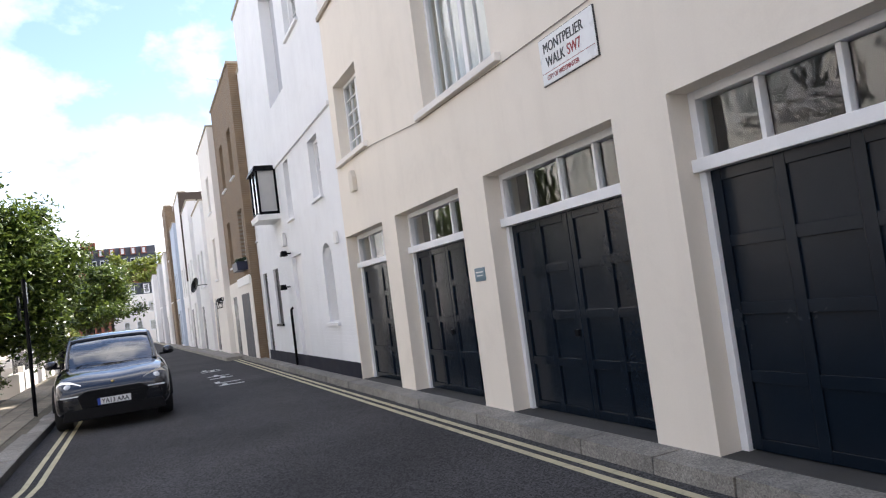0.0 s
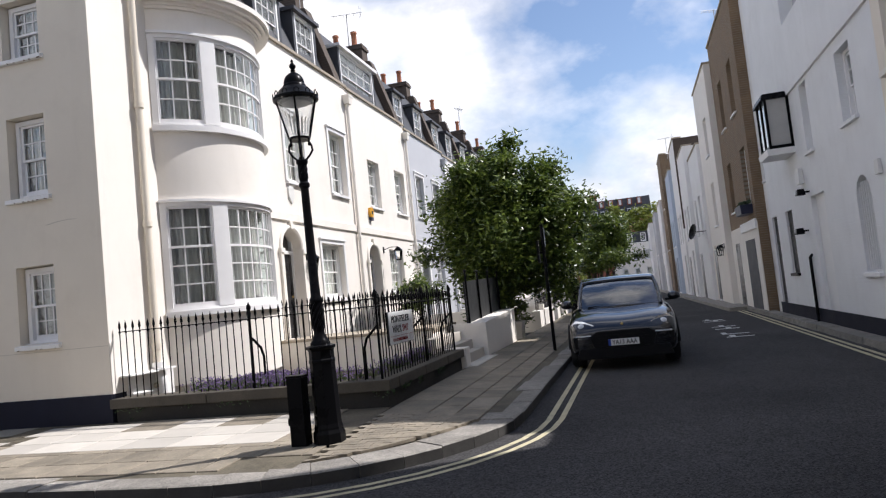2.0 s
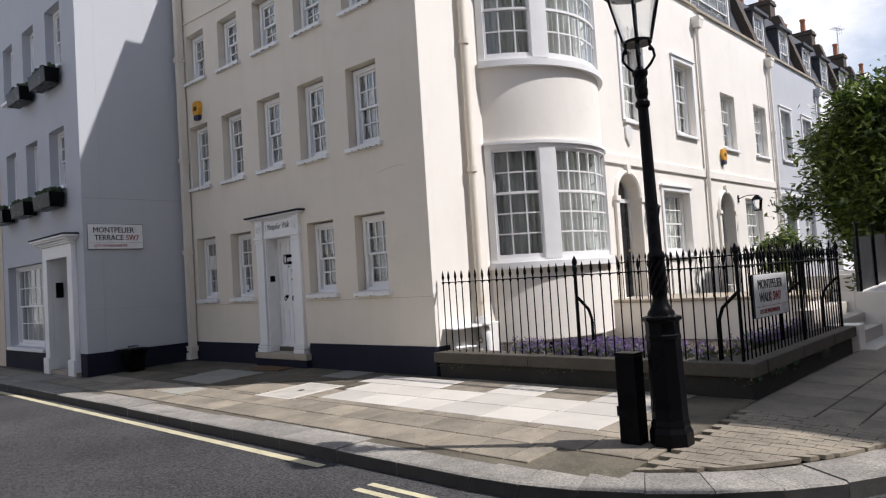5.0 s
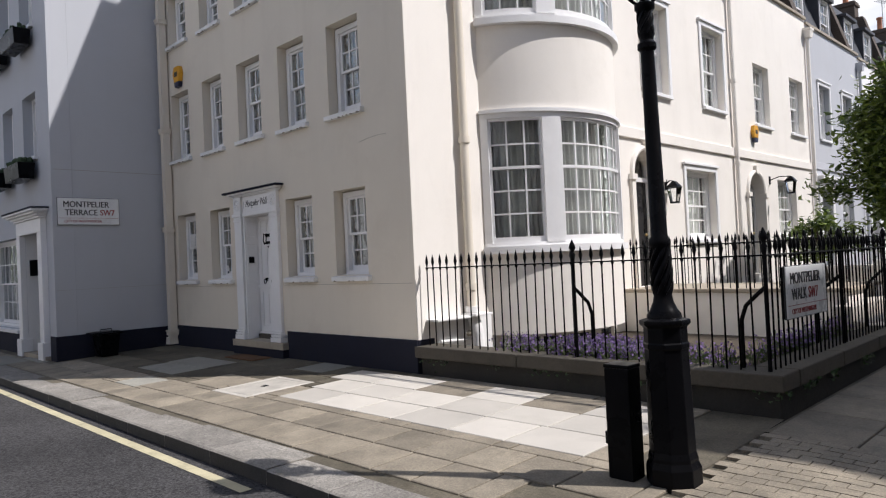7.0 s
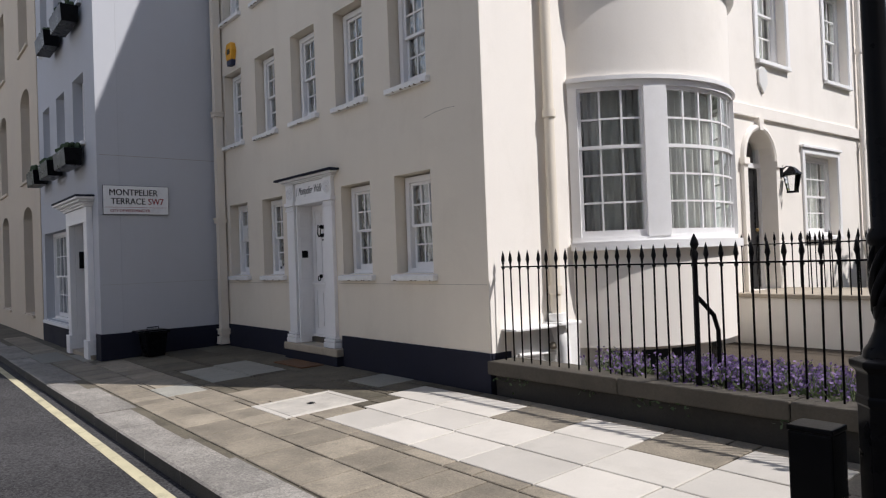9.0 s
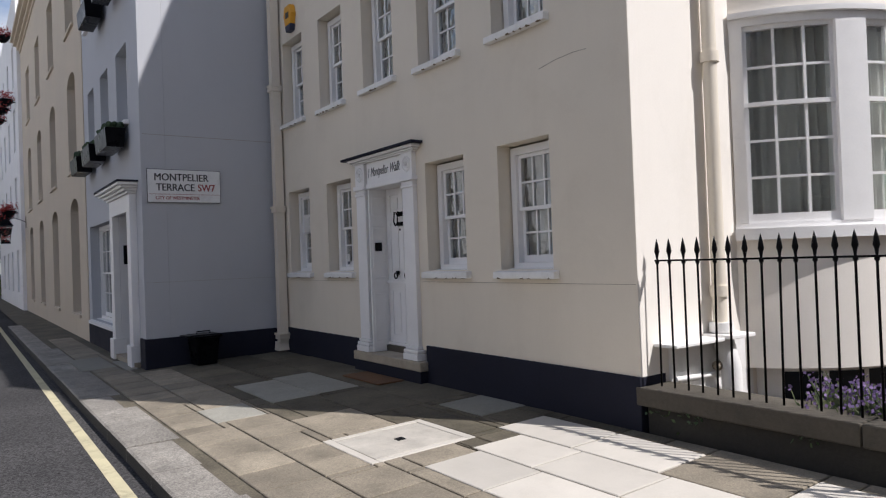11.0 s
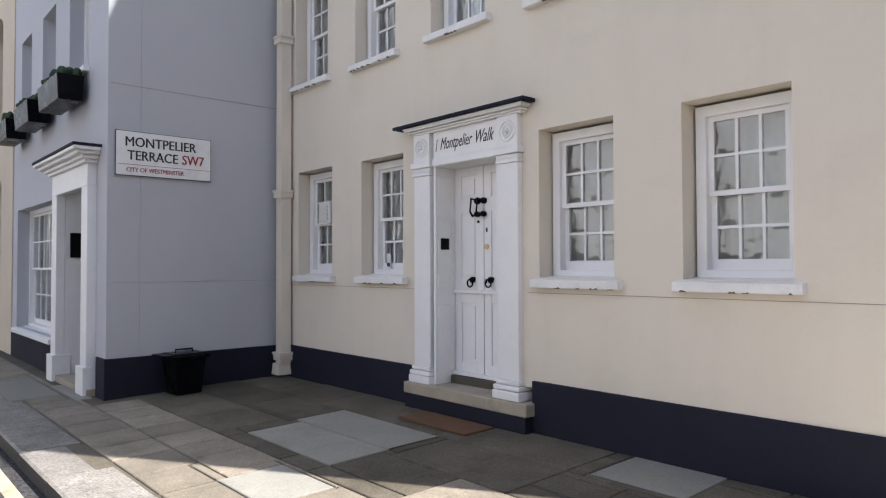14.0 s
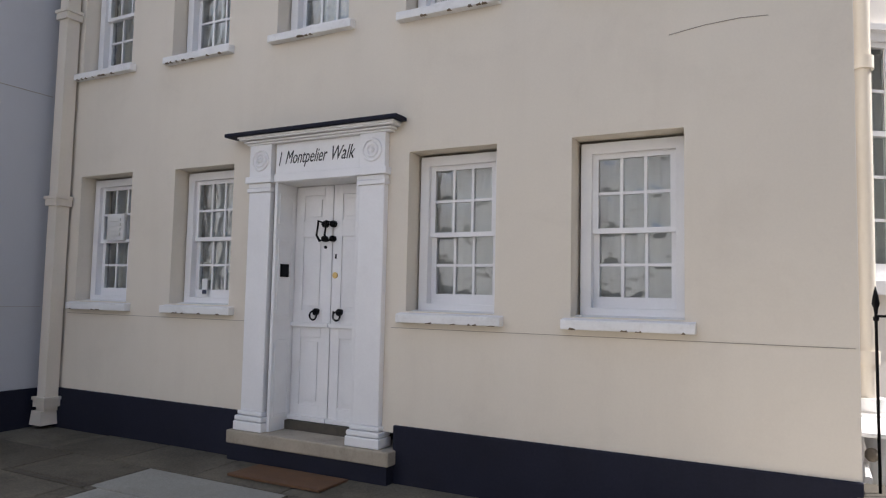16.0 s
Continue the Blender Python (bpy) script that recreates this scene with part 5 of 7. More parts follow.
def street_lamp(x, y, z, lean=0.0, turn=22.5, k=1.0):
    lp = thing("street_lamp", "black cast-iron street lamp with a tapered glass lantern", "street lamp", m=pose(x, y, z, 0, lean, 0), group="street lamps")
    lp.scale = (k, k, k)
    o = radians(turn)
    part("pedestal", Mesh().lathe([(0.2, -0.05), (0.2, 0.1), (0.18, 0.14), (0.18, 0.16), (0.168, 0.2), (0.158, 0.84), (0.166, 0.85), (0.166, 0.875), (0.158, 0.885), (0.158, 0.98), (0.185, 1.0), (0.185, 1.025), (0.12, 1.04)], 8, turn=o), BLACK, lp, bevel=0.006)
    part("bell", Mesh().lathe([(0.13, 1.02), (0.125, 1.06), (0.1, 1.09), (0.075, 1.14), (0.066, 1.18), (0.07, 1.2), (0.074, 1.24)], 20), BLACK, lp, smooth=50)
    for i in range(8):
        tw = Mesh().tube([(0.066 * math.cos(i * math.tau / 8 + t * 2.6), 0.066 * math.sin(i * math.tau / 8 + t * 2.6), 1.19 + 0.3 * t) for t in [j / 8 for j in range(9)]], [0.008, 0.016, 0.02, 0.021, 0.021, 0.02, 0.018, 0.016, 0.008], 6)
        part("twisted_rib", tw, BLACK, lp, smooth=60)
    part("shaft", Mesh().lathe([(0.06, 1.15), (0.066, 1.48), (0.082, 1.5), (0.082, 1.53), (0.062, 1.56), (0.05, 2.75), (0.07, 2.77), (0.07, 2.8), (0.052, 2.82), (0.052, 2.84), (0.062, 2.86), (0.05, 3.0), (0.075, 3.03), (0.075, 3.06), (0.04, 3.08), (0.03, 3.1)], 18), BLACK, lp, smooth=40)
    for i in range(6):
        tw = Mesh().tube([(0.052 * math.cos(i * math.tau / 6 + t * 2.2), 0.052 * math.sin(i * math.tau / 6 + t * 2.2), 2.86 + 0.16 * t) for t in [j / 6 for j in range(7)]], 0.012, 5)
        part("twisted_rib", tw, BLACK, lp, smooth=60)
    for c in lp.children:
        c.scale = (0.86, 0.86, 1.0)
    fr = Mesh()
    for i in range(4):
        a = math.tau * i / 4 + 0.4
        c, s_ = math.cos(a), math.sin(a)
        fr.tube([(c * r, s_ * r, h) for r, h in ((0.04, 3.06), (0.09, 3.11), (0.128, 3.17), (0.12, 3.23), (0.095, 3.27), (0.1, 3.3))], 0.012, 6)
        fr.sphere((c * 0.1, s_ * 0.1, 3.24), 0.02, 8)
    fr.tube([(0, 0, 3.06), (0, 0, 3.3)], 0.014, 8)
    part("bracket", fr, BLACK, lp, "curled iron lantern cradle", smooth=50)
    part("lantern_ring", Mesh().lathe([(0.06, 3.29), (0.118, 3.29), (0.118, 3.315), (0.06, 3.315)], 20), BLACK, lp, smooth=40)
    for i in range(4):
        a = math.tau * i / 4 + 0.4
        fb = Mesh().tube([(0.112 * math.cos(a), 0.112 * math.sin(a), 3.31), (0.215 * math.cos(a), 0.215 * math.sin(a), 3.74)], 0.011, 6)
        part("lantern_bar", fb, BLACK, lp, smooth=50)
    g = part("lantern_glass", Mesh().lathe([(0.107, 3.31), (0.209, 3.74), (0.206, 3.74), (0.104, 3.31)], 24), LAMP_GLASS, lp, smooth=40)
    g.visible_shadow = False
    part("reflector", Mesh().lathe([(0.19, 3.735), (0.16, 3.7), (0.05, 3.69), (0.02, 3.69)], 20), FROST, lp, smooth=40)
    part("canopy", Mesh().lathe([(0.2, 3.73), (0.25, 3.735), (0.252, 3.765), (0.235, 3.775), (0.19, 3.83), (0.15, 3.875), (0.13, 3.885), (0.125, 3.91), (0.115, 3.92), (0.112, 3.96), (0.09, 4.01), (0.055, 4.04), (0.025, 4.06)], 24), BLACK, lp, smooth=35)
    for i in range(12):
        a = math.tau * i / 12
        cr = Mesh().tube([(0.245 * math.cos(a + d), 0.245 * math.sin(a + d), 3.77 + h) for d, h in ((-0.1, 0), (-0.1, 0.03), (0, 0.05), (0.1, 0.03), (0.1, 0))], 0.006, 4)
        part("crest", cr, BLACK, lp)
    part("finial", Mesh().lathe([(0.02, 4.05), (0.028, 4.08), (0.018, 4.09), (0.035, 4.115), (0.038, 4.135), (0.02, 4.16), (0.012, 4.17), (0.018, 4.185), (0.004, 4.21)], 14), BLACK, lp, smooth=50)
    return lp


street_lamp(4.36, -1.82, -0.055, -0.7)
street_lamp(5.02, 22.0, -0.1, k=1.45)
street_lamp(5.1, 42.0, -0.1)
post = thing("bollard_bin", "square black metal post beside a street lamp", "bollard", m=pose(4.08, -1.92, -0.06))
part("post", Mesh().box(-0.09, 0.09, -0.075, 0.075, 0, 0.72), BLACK, post, bevel=0.008)
part("cap", Mesh().box(-0.093, 0.093, -0.078, 0.078, 0.72, 0.745), BLACK, post, bevel=0.006)
part("hinge", Mesh().box(-0.11, -0.09, -0.06, 0.0, 0.22, 0.3), BLACK, post)

sp = thing("sign_post", "slim black sign post at the kerb", "sign post", m=pose(5.77, 6.9, -0.1))
part("pole", Mesh().tube([(0, 0, -0.05), (0, 0, 2.85)], 0.038, 10), BLACK, sp, smooth=50)
part("sign_plate", Mesh().box(-0.02, 0.02, 0.02, 0.32, 2.35, 2.8), ENAMEL, sp, "thin sign seen on its edge", bevel=0.004)
part("sign_back", Mesh().box(-0.14, -0.1, -0.1, 0.1, 2.0, 2.5), BLACK, sp)
part("bracket", Mesh().box(-0.12, 0, -0.015, 0.015, 2.2, 2.24), BLACK, sp)

# ---- garden wall and railings at the corner ----
gwall = thing("garden_wall", "low dark mossy garden wall with stone coping at the corner", "garden wall", m=pose(0, 0, 0))
part("wall", Mesh().box(0.03, 4.36, 0.03, 0.33, -0.3, 0.2), SOOT, gwall, "sooty dark wall")
part("wall", Mesh().box(4.06, 4.36, 0.331, 4.0, -0.3, 0.2), SOOT, gwall, "sooty dark wall")
xs = [-0.04, 1.62, 3.1, 4.42]
for a, b in zip(xs, xs[1:]):
    part("coping_stone", Mesh().box(a + 0.004, b - 0.004, -0.03, 0.36, 0.2, 0.345), DARK_STONE, gwall, "weathered coping stone", bevel=0.012)
ys = [0.364, 1.6, 2.9, 4.05]
for a, b in zip(ys, ys[1:]):
    part("coping_stone", Mesh().box(4.02, 4.42, a + 0.004, b - 0.004, 0.2, 0.345), DARK_STONE, gwall, "weathered coping stone", bevel=0.012)
moss = Mesh()
for i in range(520):
    u = random.random() ** 0.8 * 8.0
    x, y = (u, -0.035) if u < 4.4 else (4.425, u - 4.4)
    c = Vector((x, y, 0.2 - abs(random.gauss(0, 0.04)) + 0.01))
    if noise.noise(Vector((u * 1.7, 0, 0))) < 0.05:
        continue
    d = Vector((random.gauss(0, 1), random.gauss(0, 1), random.gauss(0, 0.6))).normalized() * 0.02
    e = Vector((random.gauss(0, 1), random.gauss(0, 1), random.gauss(0, 1))).normalized() * 0.015
    moss.quad(c - d, c + e, c + d, c - e)
LEAF_DARK = material("dark_green_leaf", (0.04, 0.075, 0.022), 0.55, 0.35, 9, 0.2, 30)
thing("ivy", "sparse dark ivy hanging under wall coping", "ivy", kind="stuff", shape=moss, material=LEAF_DARK)
soil = Mesh().box(0.0, 4.06, 0.33, 5.0, -0.4, 0.02).box(0.9, 4.05, 0.33, 0.85, 0.02, 0.26).box(3.5, 4.05, 0.85, 4.0, 0.02, 0.26)
SOIL = material("garden_soil", (0.06, 0.045, 0.03), 0.95, 0.3, 5, 0.8, 40)
thing("flower_bed", "dark soil beds in a small front garden", "flower bed", kind="structure", shape=soil, material=SOIL)

BAR = {}


def bar_mesh(h, r=0.0085, tip=0.2):
    """An upright of a railing with its spear head."""
    key = (h, r)
    if key not in BAR:
        s = Mesh().lathe([(r, 0), (r, h), (r * 1.9, h + 0.008), (r * 1.9, h + 0.022), (r * 0.9, h + 0.035), (r * 1.5, h + 0.075), (r * 2.5, h + 0.1), (r * 1.6, h + 0.15), (r * 0.2, h + tip)], 7)
        BAR[key] = s.data("upright")
        BAR[key].materials.append(BLACK)
        BAR[key].shade_smooth()
    return BAR[key]


def railing(pts, z0, rail, label, step=0.122, stays=(), ends=True, name="railing"):
    """Iron railings on a line of points; z0 foot, rail height of the top bar."""
    rl = thing(name, label, "railing", m=pose(*pts[0], z0), group="iron railings")
    o = Vector((*pts[0], z0))
    for p, q in zip(pts, pts[1:]):
        p, q = Vector((*p, z0)) - o, Vector((*q, z0)) - o
        L = (q - p).length
        n = max(1, round(L / step))
        a = math.atan2((q - p).y, (q - p).x)
        part("top_rail", Mesh().box(-0.01, L + 0.01, -0.017, 0.017, rail - 0.007, rail + 0.007), BLACK, rl, m=Matrix.Translation(p) @ pose(0, 0, 0, 0, 0, math.degrees(a)))
        for i in range(n + 1):
            if i == n and q != Vector((*pts[-1], z0)) - o:
                continue
            b = new("upright", bar_mesh(round(rail, 3)))
            b.parent = rl
            b.matrix_local = Matrix.Translation(p + (q - p) * (i / n)) @ pose(0, 0, -0.03, random.gauss(0, 0.25), random.gauss(0, 0.25), random.uniform(0, 50))
    for (x, y), (dx, dy) in stays:
        e = Vector((x, y, 0)) - Vector((o.x, o.y, 0))
        s = Mesh().tube([e + Vector((0, 0, -0.02)), e + Vector((0, 0, rail + 0.1))], 0.019, 8)
        s.tube([e + Vector((0, 0, 0.72)), e + Vector((dx * 0.3, dy * 0.3, 0.66)), e + Vector((dx * 0.8, dy * 0.8, 0.55)), e + Vector((dx, dy, 0.42)), e + Vector((dx, dy, -0.04))], 0.019, 8)
        s.lathe([(0.02, rail + 0.02), (0.03, rail + 0.08), (0.015, rail + 0.11), (0.035, rail + 0.15), (0.03, rail + 0.18), (0.004, rail + 0.24)], 10, e.x, e.y)
        part("stay", s, BLACK, rl, "heavier post with a curved stay", smooth=50)
    return rl


railing([(0.09, 0.13), (4.26, 0.13), (4.26, 3.98)], 0.345, 0.985, "black iron spear-headed railings on a garden wall", stays=[((2.32, 0.13), (0.02, 0.28)), ((4.26, 0.13), (-0.26, 0.1)), ((4.26, 2.2), (-0.26, 0.0)), ((4.26, 3.98), (-0.2, -0.1))])
sg = street_sign(pose(4.34, 0.32, 0.77, 0, 0, 88), 0.94, 0.45, "MONTPELIER", "WALK", 1)
part("backing", Mesh().box(0, 0.94, 0.0, 0.03, 0.0, 0.45), BLACK, sg, "black sign case")

# landing and steps of the second house
ld = thing("entrance_landing", "cream rendered entrance landing with stone steps", "steps", m=pose(0, 0, 0))
part("side_wall", Mesh().box(0.002, 3.55, 5.0, 6.75, -0.6, 0.70), CREAM_PALE, ld)
part("landing", Mesh().box(0.002, 3.6, 4.96, 6.79, 0.70, 0.76), STONE, ld, bevel=0.01)
for i in range(4):
    part("step", Mesh().box(3.6 + 0.24 * i, 3.84 + 0.24 * i + (0.0 if i < 3 else 0.06), 4.15, 6.2, -0.3, 0.57 - 0.19 * i), PALE_SLAB, ld, bevel=0.012)
part("end_block", Mesh().box(4.0, 4.45, 4.06, 4.4, -0.3, 0.36), CREAM_PALE, ld, bevel=0.015)
railing([(0.15, 5.05), (3.5, 5.05)], 0.76, 0.72, "black iron railings along an entrance landing")
railing([(0.15, 6.7), (3.5, 6.7)], 0.76, 0.72, "black iron railings along an entrance landing")
fw = thing("front_wall", "cream rendered front wall rising beside steps", "garden wall", m=pose(0, 0, 0))
part("wall", Mesh().prism([(6.2, -0.3), (9.9, -0.3), (9.9, 0.86), (6.2, 0.72)], 3.95, 4.42, "x"), CREAM_PALE, fw, bevel=0.012)
part("wall", Mesh().box(3.6, 3.949, 6.2, 6.5, -0.3, 0.72), CREAM_PALE, fw)
PANEL = material("dark_panel_paint", (0.014, 0.015, 0.016), 0.6, 0.2, 3, 0.1, 40)
fp = thing("fence_panel", "dark solid fence panels behind a front wall", "fence", m=pose(0, 0, 0))
part("panel", Mesh().prism([(6.25, 0.6), (9.9, 0.6), (9.9, 1.75), (6.25, 1.65)], 3.98, 4.02, "x"), PANEL, fp)
for y in (6.25, 7.45, 8.65, 9.85):
    part("fence_post", Mesh().tube([(4.05, y, 0.6), (4.05, y, 1.85)], 0.025, 8).sphere((4.05, y, 1.88), 0.04, 8), BLACK, fp, smooth=50)
pot = thing("planter", "square pale stone planter with trailing green plants", "planter", m=pose(4.25, 10.6, -0.03))
part("pot", Mesh().frustum(-0.24, 0.24, -0.24, 0.24, 0, 0.42, -0.03).box(-0.29, 0.29, -0.29, 0.29, 0.42, 0.5), PALE_SLAB, pot, bevel=0.01)

# low walls and railings of the other front gardens
for y0 in (15.0, 20.3, 25.6, 30.9, 36.2, 41.5, 46.8, 52.1, 57.4):
    t = thing("front_wall", "pale rendered front garden wall with iron railings", "garden wall", m=pose(0, 0, 0), group="front walls")
    part("wall", Mesh().box(4.1, 4.4, y0, y0 + 4.0, -0.3, 0.55), CREAM_PALE, t)
    part("landing", Mesh().box(0.01, 4.4, y0 + 1.0, y0 + 1.25, -0.3, 0.75), CREAM_PALE, t)
    if y0 < 40:
        railing([(4.25, y0 + 0.1), (4.25, y0 + 3.9)], 0.55, 0.75, "black iron railings on a front garden wall", step=0.16)

# ledge and pipe beside the bow
lg = thing("wall_ledge", "white painted stone ledge over a basement pipe", "ledge", m=pose(0, 0, 0))
part("slab", Mesh().box(0.005, 0.22, 0.16, 0.8, 0.64, 0.668), WORN_PAINT, lg, bevel=0.006)
part("slab", Mesh().box(0.005, 0.28, 0.804, 1.15, 0.655, 0.688), WORN_PAINT, lg, bevel=0.006)
part("stained_render", Mesh().box(0.003, 0.03, 0.34, 1.5, -0.3, 0.64), WORN_PAINT, lg, "stained white render under a ledge")
part("pipe", Mesh().tube([(0.1, 0.94, 0.74), (0.12, 0.94, 0.6), (0.17, 0.95, 0.4), (0.17, 0.95, 0.02)], 0.085, 12).tube([(0.1, 0.94, 0.78), (0.1, 0.94, 0.7)], 0.1, 12), WORN_PAINT, lg, smooth=50)
for z in (0.22, 0.34):
    part("side_pipe", Mesh().tube([(0.05, 0.36, z + 0.02), (0.06, 0.92, z)], 0.022, 8), WORN_PAINT, lg, smooth=50)
part("valve", Mesh().sphere((0.1, 0.86, 0.42), 0.045, 10), STONE, lg, smooth=50)

# ---- alarms, lanterns, small fittings ----
YELLOW_BOX = material("yellow_plastic", (0.70, 0.34, 0.02), 0.4, 0.06, 5, 0.03, 50)
DARK_BLUE = material("dark_blue_plastic", (0.02, 0.025, 0.06), 0.4, 0.1, 5, 0.03, 50)


def alarm_box(m):
    al = thing("alarm_box", "yellow hexagonal burglar alarm box with dark blue base", "alarm box", m=m, group="alarm boxes")
    part("cover", Mesh().prism([(-0.1, 0.1), (0.1, 0.1), (0.15, 0.26), (0.1, 0.4), (-0.1, 0.4), (-0.15, 0.26)], -0.09, 0, "y"), YELLOW_BOX, al, bevel=0.012)
    part("base", Mesh().prism([(-0.08, 0.0), (0.08, 0.0), (0.11, 0.1), (-0.11, 0.1)], -0.085, 0, "y"), DARK_BLUE, al, bevel=0.008)
    part("mark", Mesh().box(-0.06, 0.06, -0.095, -0.089, 0.2, 0.29), INK, al)


alarm_box(pose(-6.52, 0, 5.03))
alarm_box(FACE_E(0.0, 11.3, 3.93))
SHIELD = material("white_plastic", (0.7, 0.69, 0.66), 0.4, 0.04, 5, 0.03, 50)
t = thing("wall_plaque", "white shield-shaped plaque on a rendered wall", "plaque", m=FACE_E(0, 6.2, 3.95))
part("shield", Mesh().prism([(-0.14, 0.15), (0, -0.02), (0.14, 0.15), (0.14, 0.36), (0.06, 0.42), (-0.06, 0.42), (-0.14, 0.36)], -0.04, 0, "y"), SHIELD, t, bevel=0.01)
t = thing("alarm_box", "white alarm box on a white wall", "alarm box", m=FACE_W(RX, 3.8, 2.6))
part("cover", Mesh().frustum(-0.1, 0.1, -0.07, 0, 0, 0.24, 0.01), SHIELD, t, bevel=0.01)
t = thing("vent_cover", "cream rounded vent cover on a rendered wall", "vent", m=FACE_W(RX, 2.2, 3.36))
part("cover", Mesh().prism([(-0.1, 0), (0.1, 0), (0.11, 0.25), (0.05, 0.38), (-0.05, 0.38), (-0.11, 0.25)], -0.09, 0, "y"), CREAM, t, bevel=0.015)
t = thing("vent_box", "white box vent on a white wall", "vent", m=FACE_W(RX, 8.9, 3.1))
part("cover", Mesh().frustum(-0.16, 0.16, -0.12, 0, 0, 0.36, 0.02), SHIELD, t, bevel=0.01)
for y, z in ((8.45, 2.8), (9.0, 1.95)):
    t = thing("wall_light", "small dark floodlight on a white wall", "wall light", m=FACE_W(RX, y, z), group="floodlights")
    part("body", Mesh().frustum(-0.1, 0.1, -0.28, -0.1, 0, 0.14, 0.02), BLACK, t, bevel=0.01)
    part("arm", Mesh().box(-0.02, 0.02, -0.1, 0, 0.05, 0.09), BLACK, t)
t = thing("drainpipe", "black iron pipe at the foot of a white wall", "pipe", m=FACE_W(RX, 8.95, -0.1))
part("pipe", Mesh().tube([(0, -0.06, 0), (0, -0.06, 1.5), (0, 0.0, 1.56)], 0.035, 8), BLACK, t, smooth=50)
t = thing("name_plate", "small blue-grey plate between garage doors", "plate", m=FACE_W(RX, -2.12, 1.44))
part("plate", Mesh().box(0, 0.26, -0.012, 0, 0, 0.16), material("blue_grey_plate", (0.13, 0.2, 0.24), 0.4, 0.1, 5, 0.05, 50), t, bevel=0.003)
part("text_bar", Mesh().box(0.04, 0.22, -0.015, -0.012, 0.1, 0.115), SHIELD, t)
part("text_bar", Mesh().box(0.06, 0.2, -0.015, -0.012, 0.06, 0.072), SHIELD, t)


def wall_lantern(m, arm=0.35, k=1.0):
    wl = thing("wall_lantern", "black iron wall lantern with clear glass", "wall lantern", m=m, group="wall lanterns")
    part("arm", Mesh().box(-0.04, 0.04, -0.02, 0, -0.05 * k, 0.15 * k).tube([(0, 0, 0.05 * k), (0, -arm * 0.5, 0.12 * k), (0, -arm, 0.1 * k), (0, -arm, 0.0)], 0.012, 6), BLACK, wl, smooth=50)
    body = Mesh()
    for sx in (-1, 1):
        for sy in (-1, 1):
            body.tube([(sx * 0.06 * k, -arm + sy * 0.06 * k, -0.3 * k), (sx * 0.1 * k, -arm + sy * 0.1 * k, -0.02 * k)], 0.009, 5)
    body.frustum(-0.12 * k, 0.12 * k, -arm - 0.12 * k, -arm + 0.12 * k, -0.02 * k, 0.1 * k, 0.09 * k)
    body.box(-0.07 * k, 0.07 * k, -arm - 0.07 * k, -arm + 0.07 * k, -0.33 * k, -0.3 * k)
    part("frame", body, BLACK, wl)
    g = part("glass", Mesh().frustum(-0.058 * k, 0.058 * k, -arm - 0.058 * k, -arm + 0.058 * k, -0.3 * k, -0.02 * k, -0.038 * k), LAMP_GLASS, wl)
    g.visible_shadow = False


wall_lantern(FACE_E(0, 6.75, 2.65), 0.18)
wall_lantern(FACE_E(0, 12.2, 3.0), 0.5)
wall_lantern(FACE_E(0, 17.5, 3.2), 0.3)
wall_lantern(pose(-28.0, GF - 0.02, 3.3), 0.7, 2.2)
for z, y in ((1.9, 21.3), (1.9, 22.0)):
    wall_lantern(FACE_W(11.25, y, z + 0.3), 0.15)
t = thing("satellite_dish", "dark round satellite dish on a wall bracket", "satellite dish", m=FACE_W(11.1, 26.3, 3.2))
part("dish", Mesh().lathe([(0.02, 0.0), (0.2, 0.03), (0.38, 0.1), (0.38, 0.11), (0.2, 0.045), (0.02, 0.015)], 18).moved(pose(0, -0.5, 0, 75, 0, 20)), BLACK, t, smooth=50)
part("arm", Mesh().tube([(0, 0, 0), (0, -0.45, 0)], 0.02, 6), BLACK, t)
t = thing("window_box", "dark blue window box on a brick house", "window box", m=FACE_W(11.5, 15.7, 3.0))
part("planter", Mesh().frustum(-0.6, 0.6, -0.35, 0.0, 0, 0.3, -0.03), DARK_BLUE, t, bevel=0.01)
g = Mesh()
for i in range(50):
    g.sphere((random.uniform(-0.55, 0.55), random.uniform(-0.3, -0.05), 0.3 + random.uniform(0, 0.1)), random.uniform(0.03, 0.07), 5)
part("foliage", g, SHRUB, t)
rc = thing("recycling_box", "black open-lidded recycling box against a grey wall", "bin", m=pose(-7.02, -1.38, -0.045, 0, 0, 96))
part("tub", Mesh().frustum(-0.15, 0.15, -0.13, 0.13, 0, 0.40, -0.035), BLACK, rc, bevel=0.015)
part("rim", Mesh().box(-0.22, 0.22, -0.19, 0.19, 0.40, 0.43), BLACK, rc, bevel=0.01)
part("lid", Mesh().frustum(-0.225, 0.225, -0.19, 0.19, 0.432, 0.455, 0.04).box(-0.3, -0.2, -0.16, 0.16, 0.43, 0.45), BLACK, rc, bevel=0.01)
part("handle", Mesh().tube([(-0.1, 0, 0.45), (-0.1, 0, 0.49), (0.1, 0, 0.49), (0.1, 0, 0.45)], 0.011, 6), BLACK, rc)

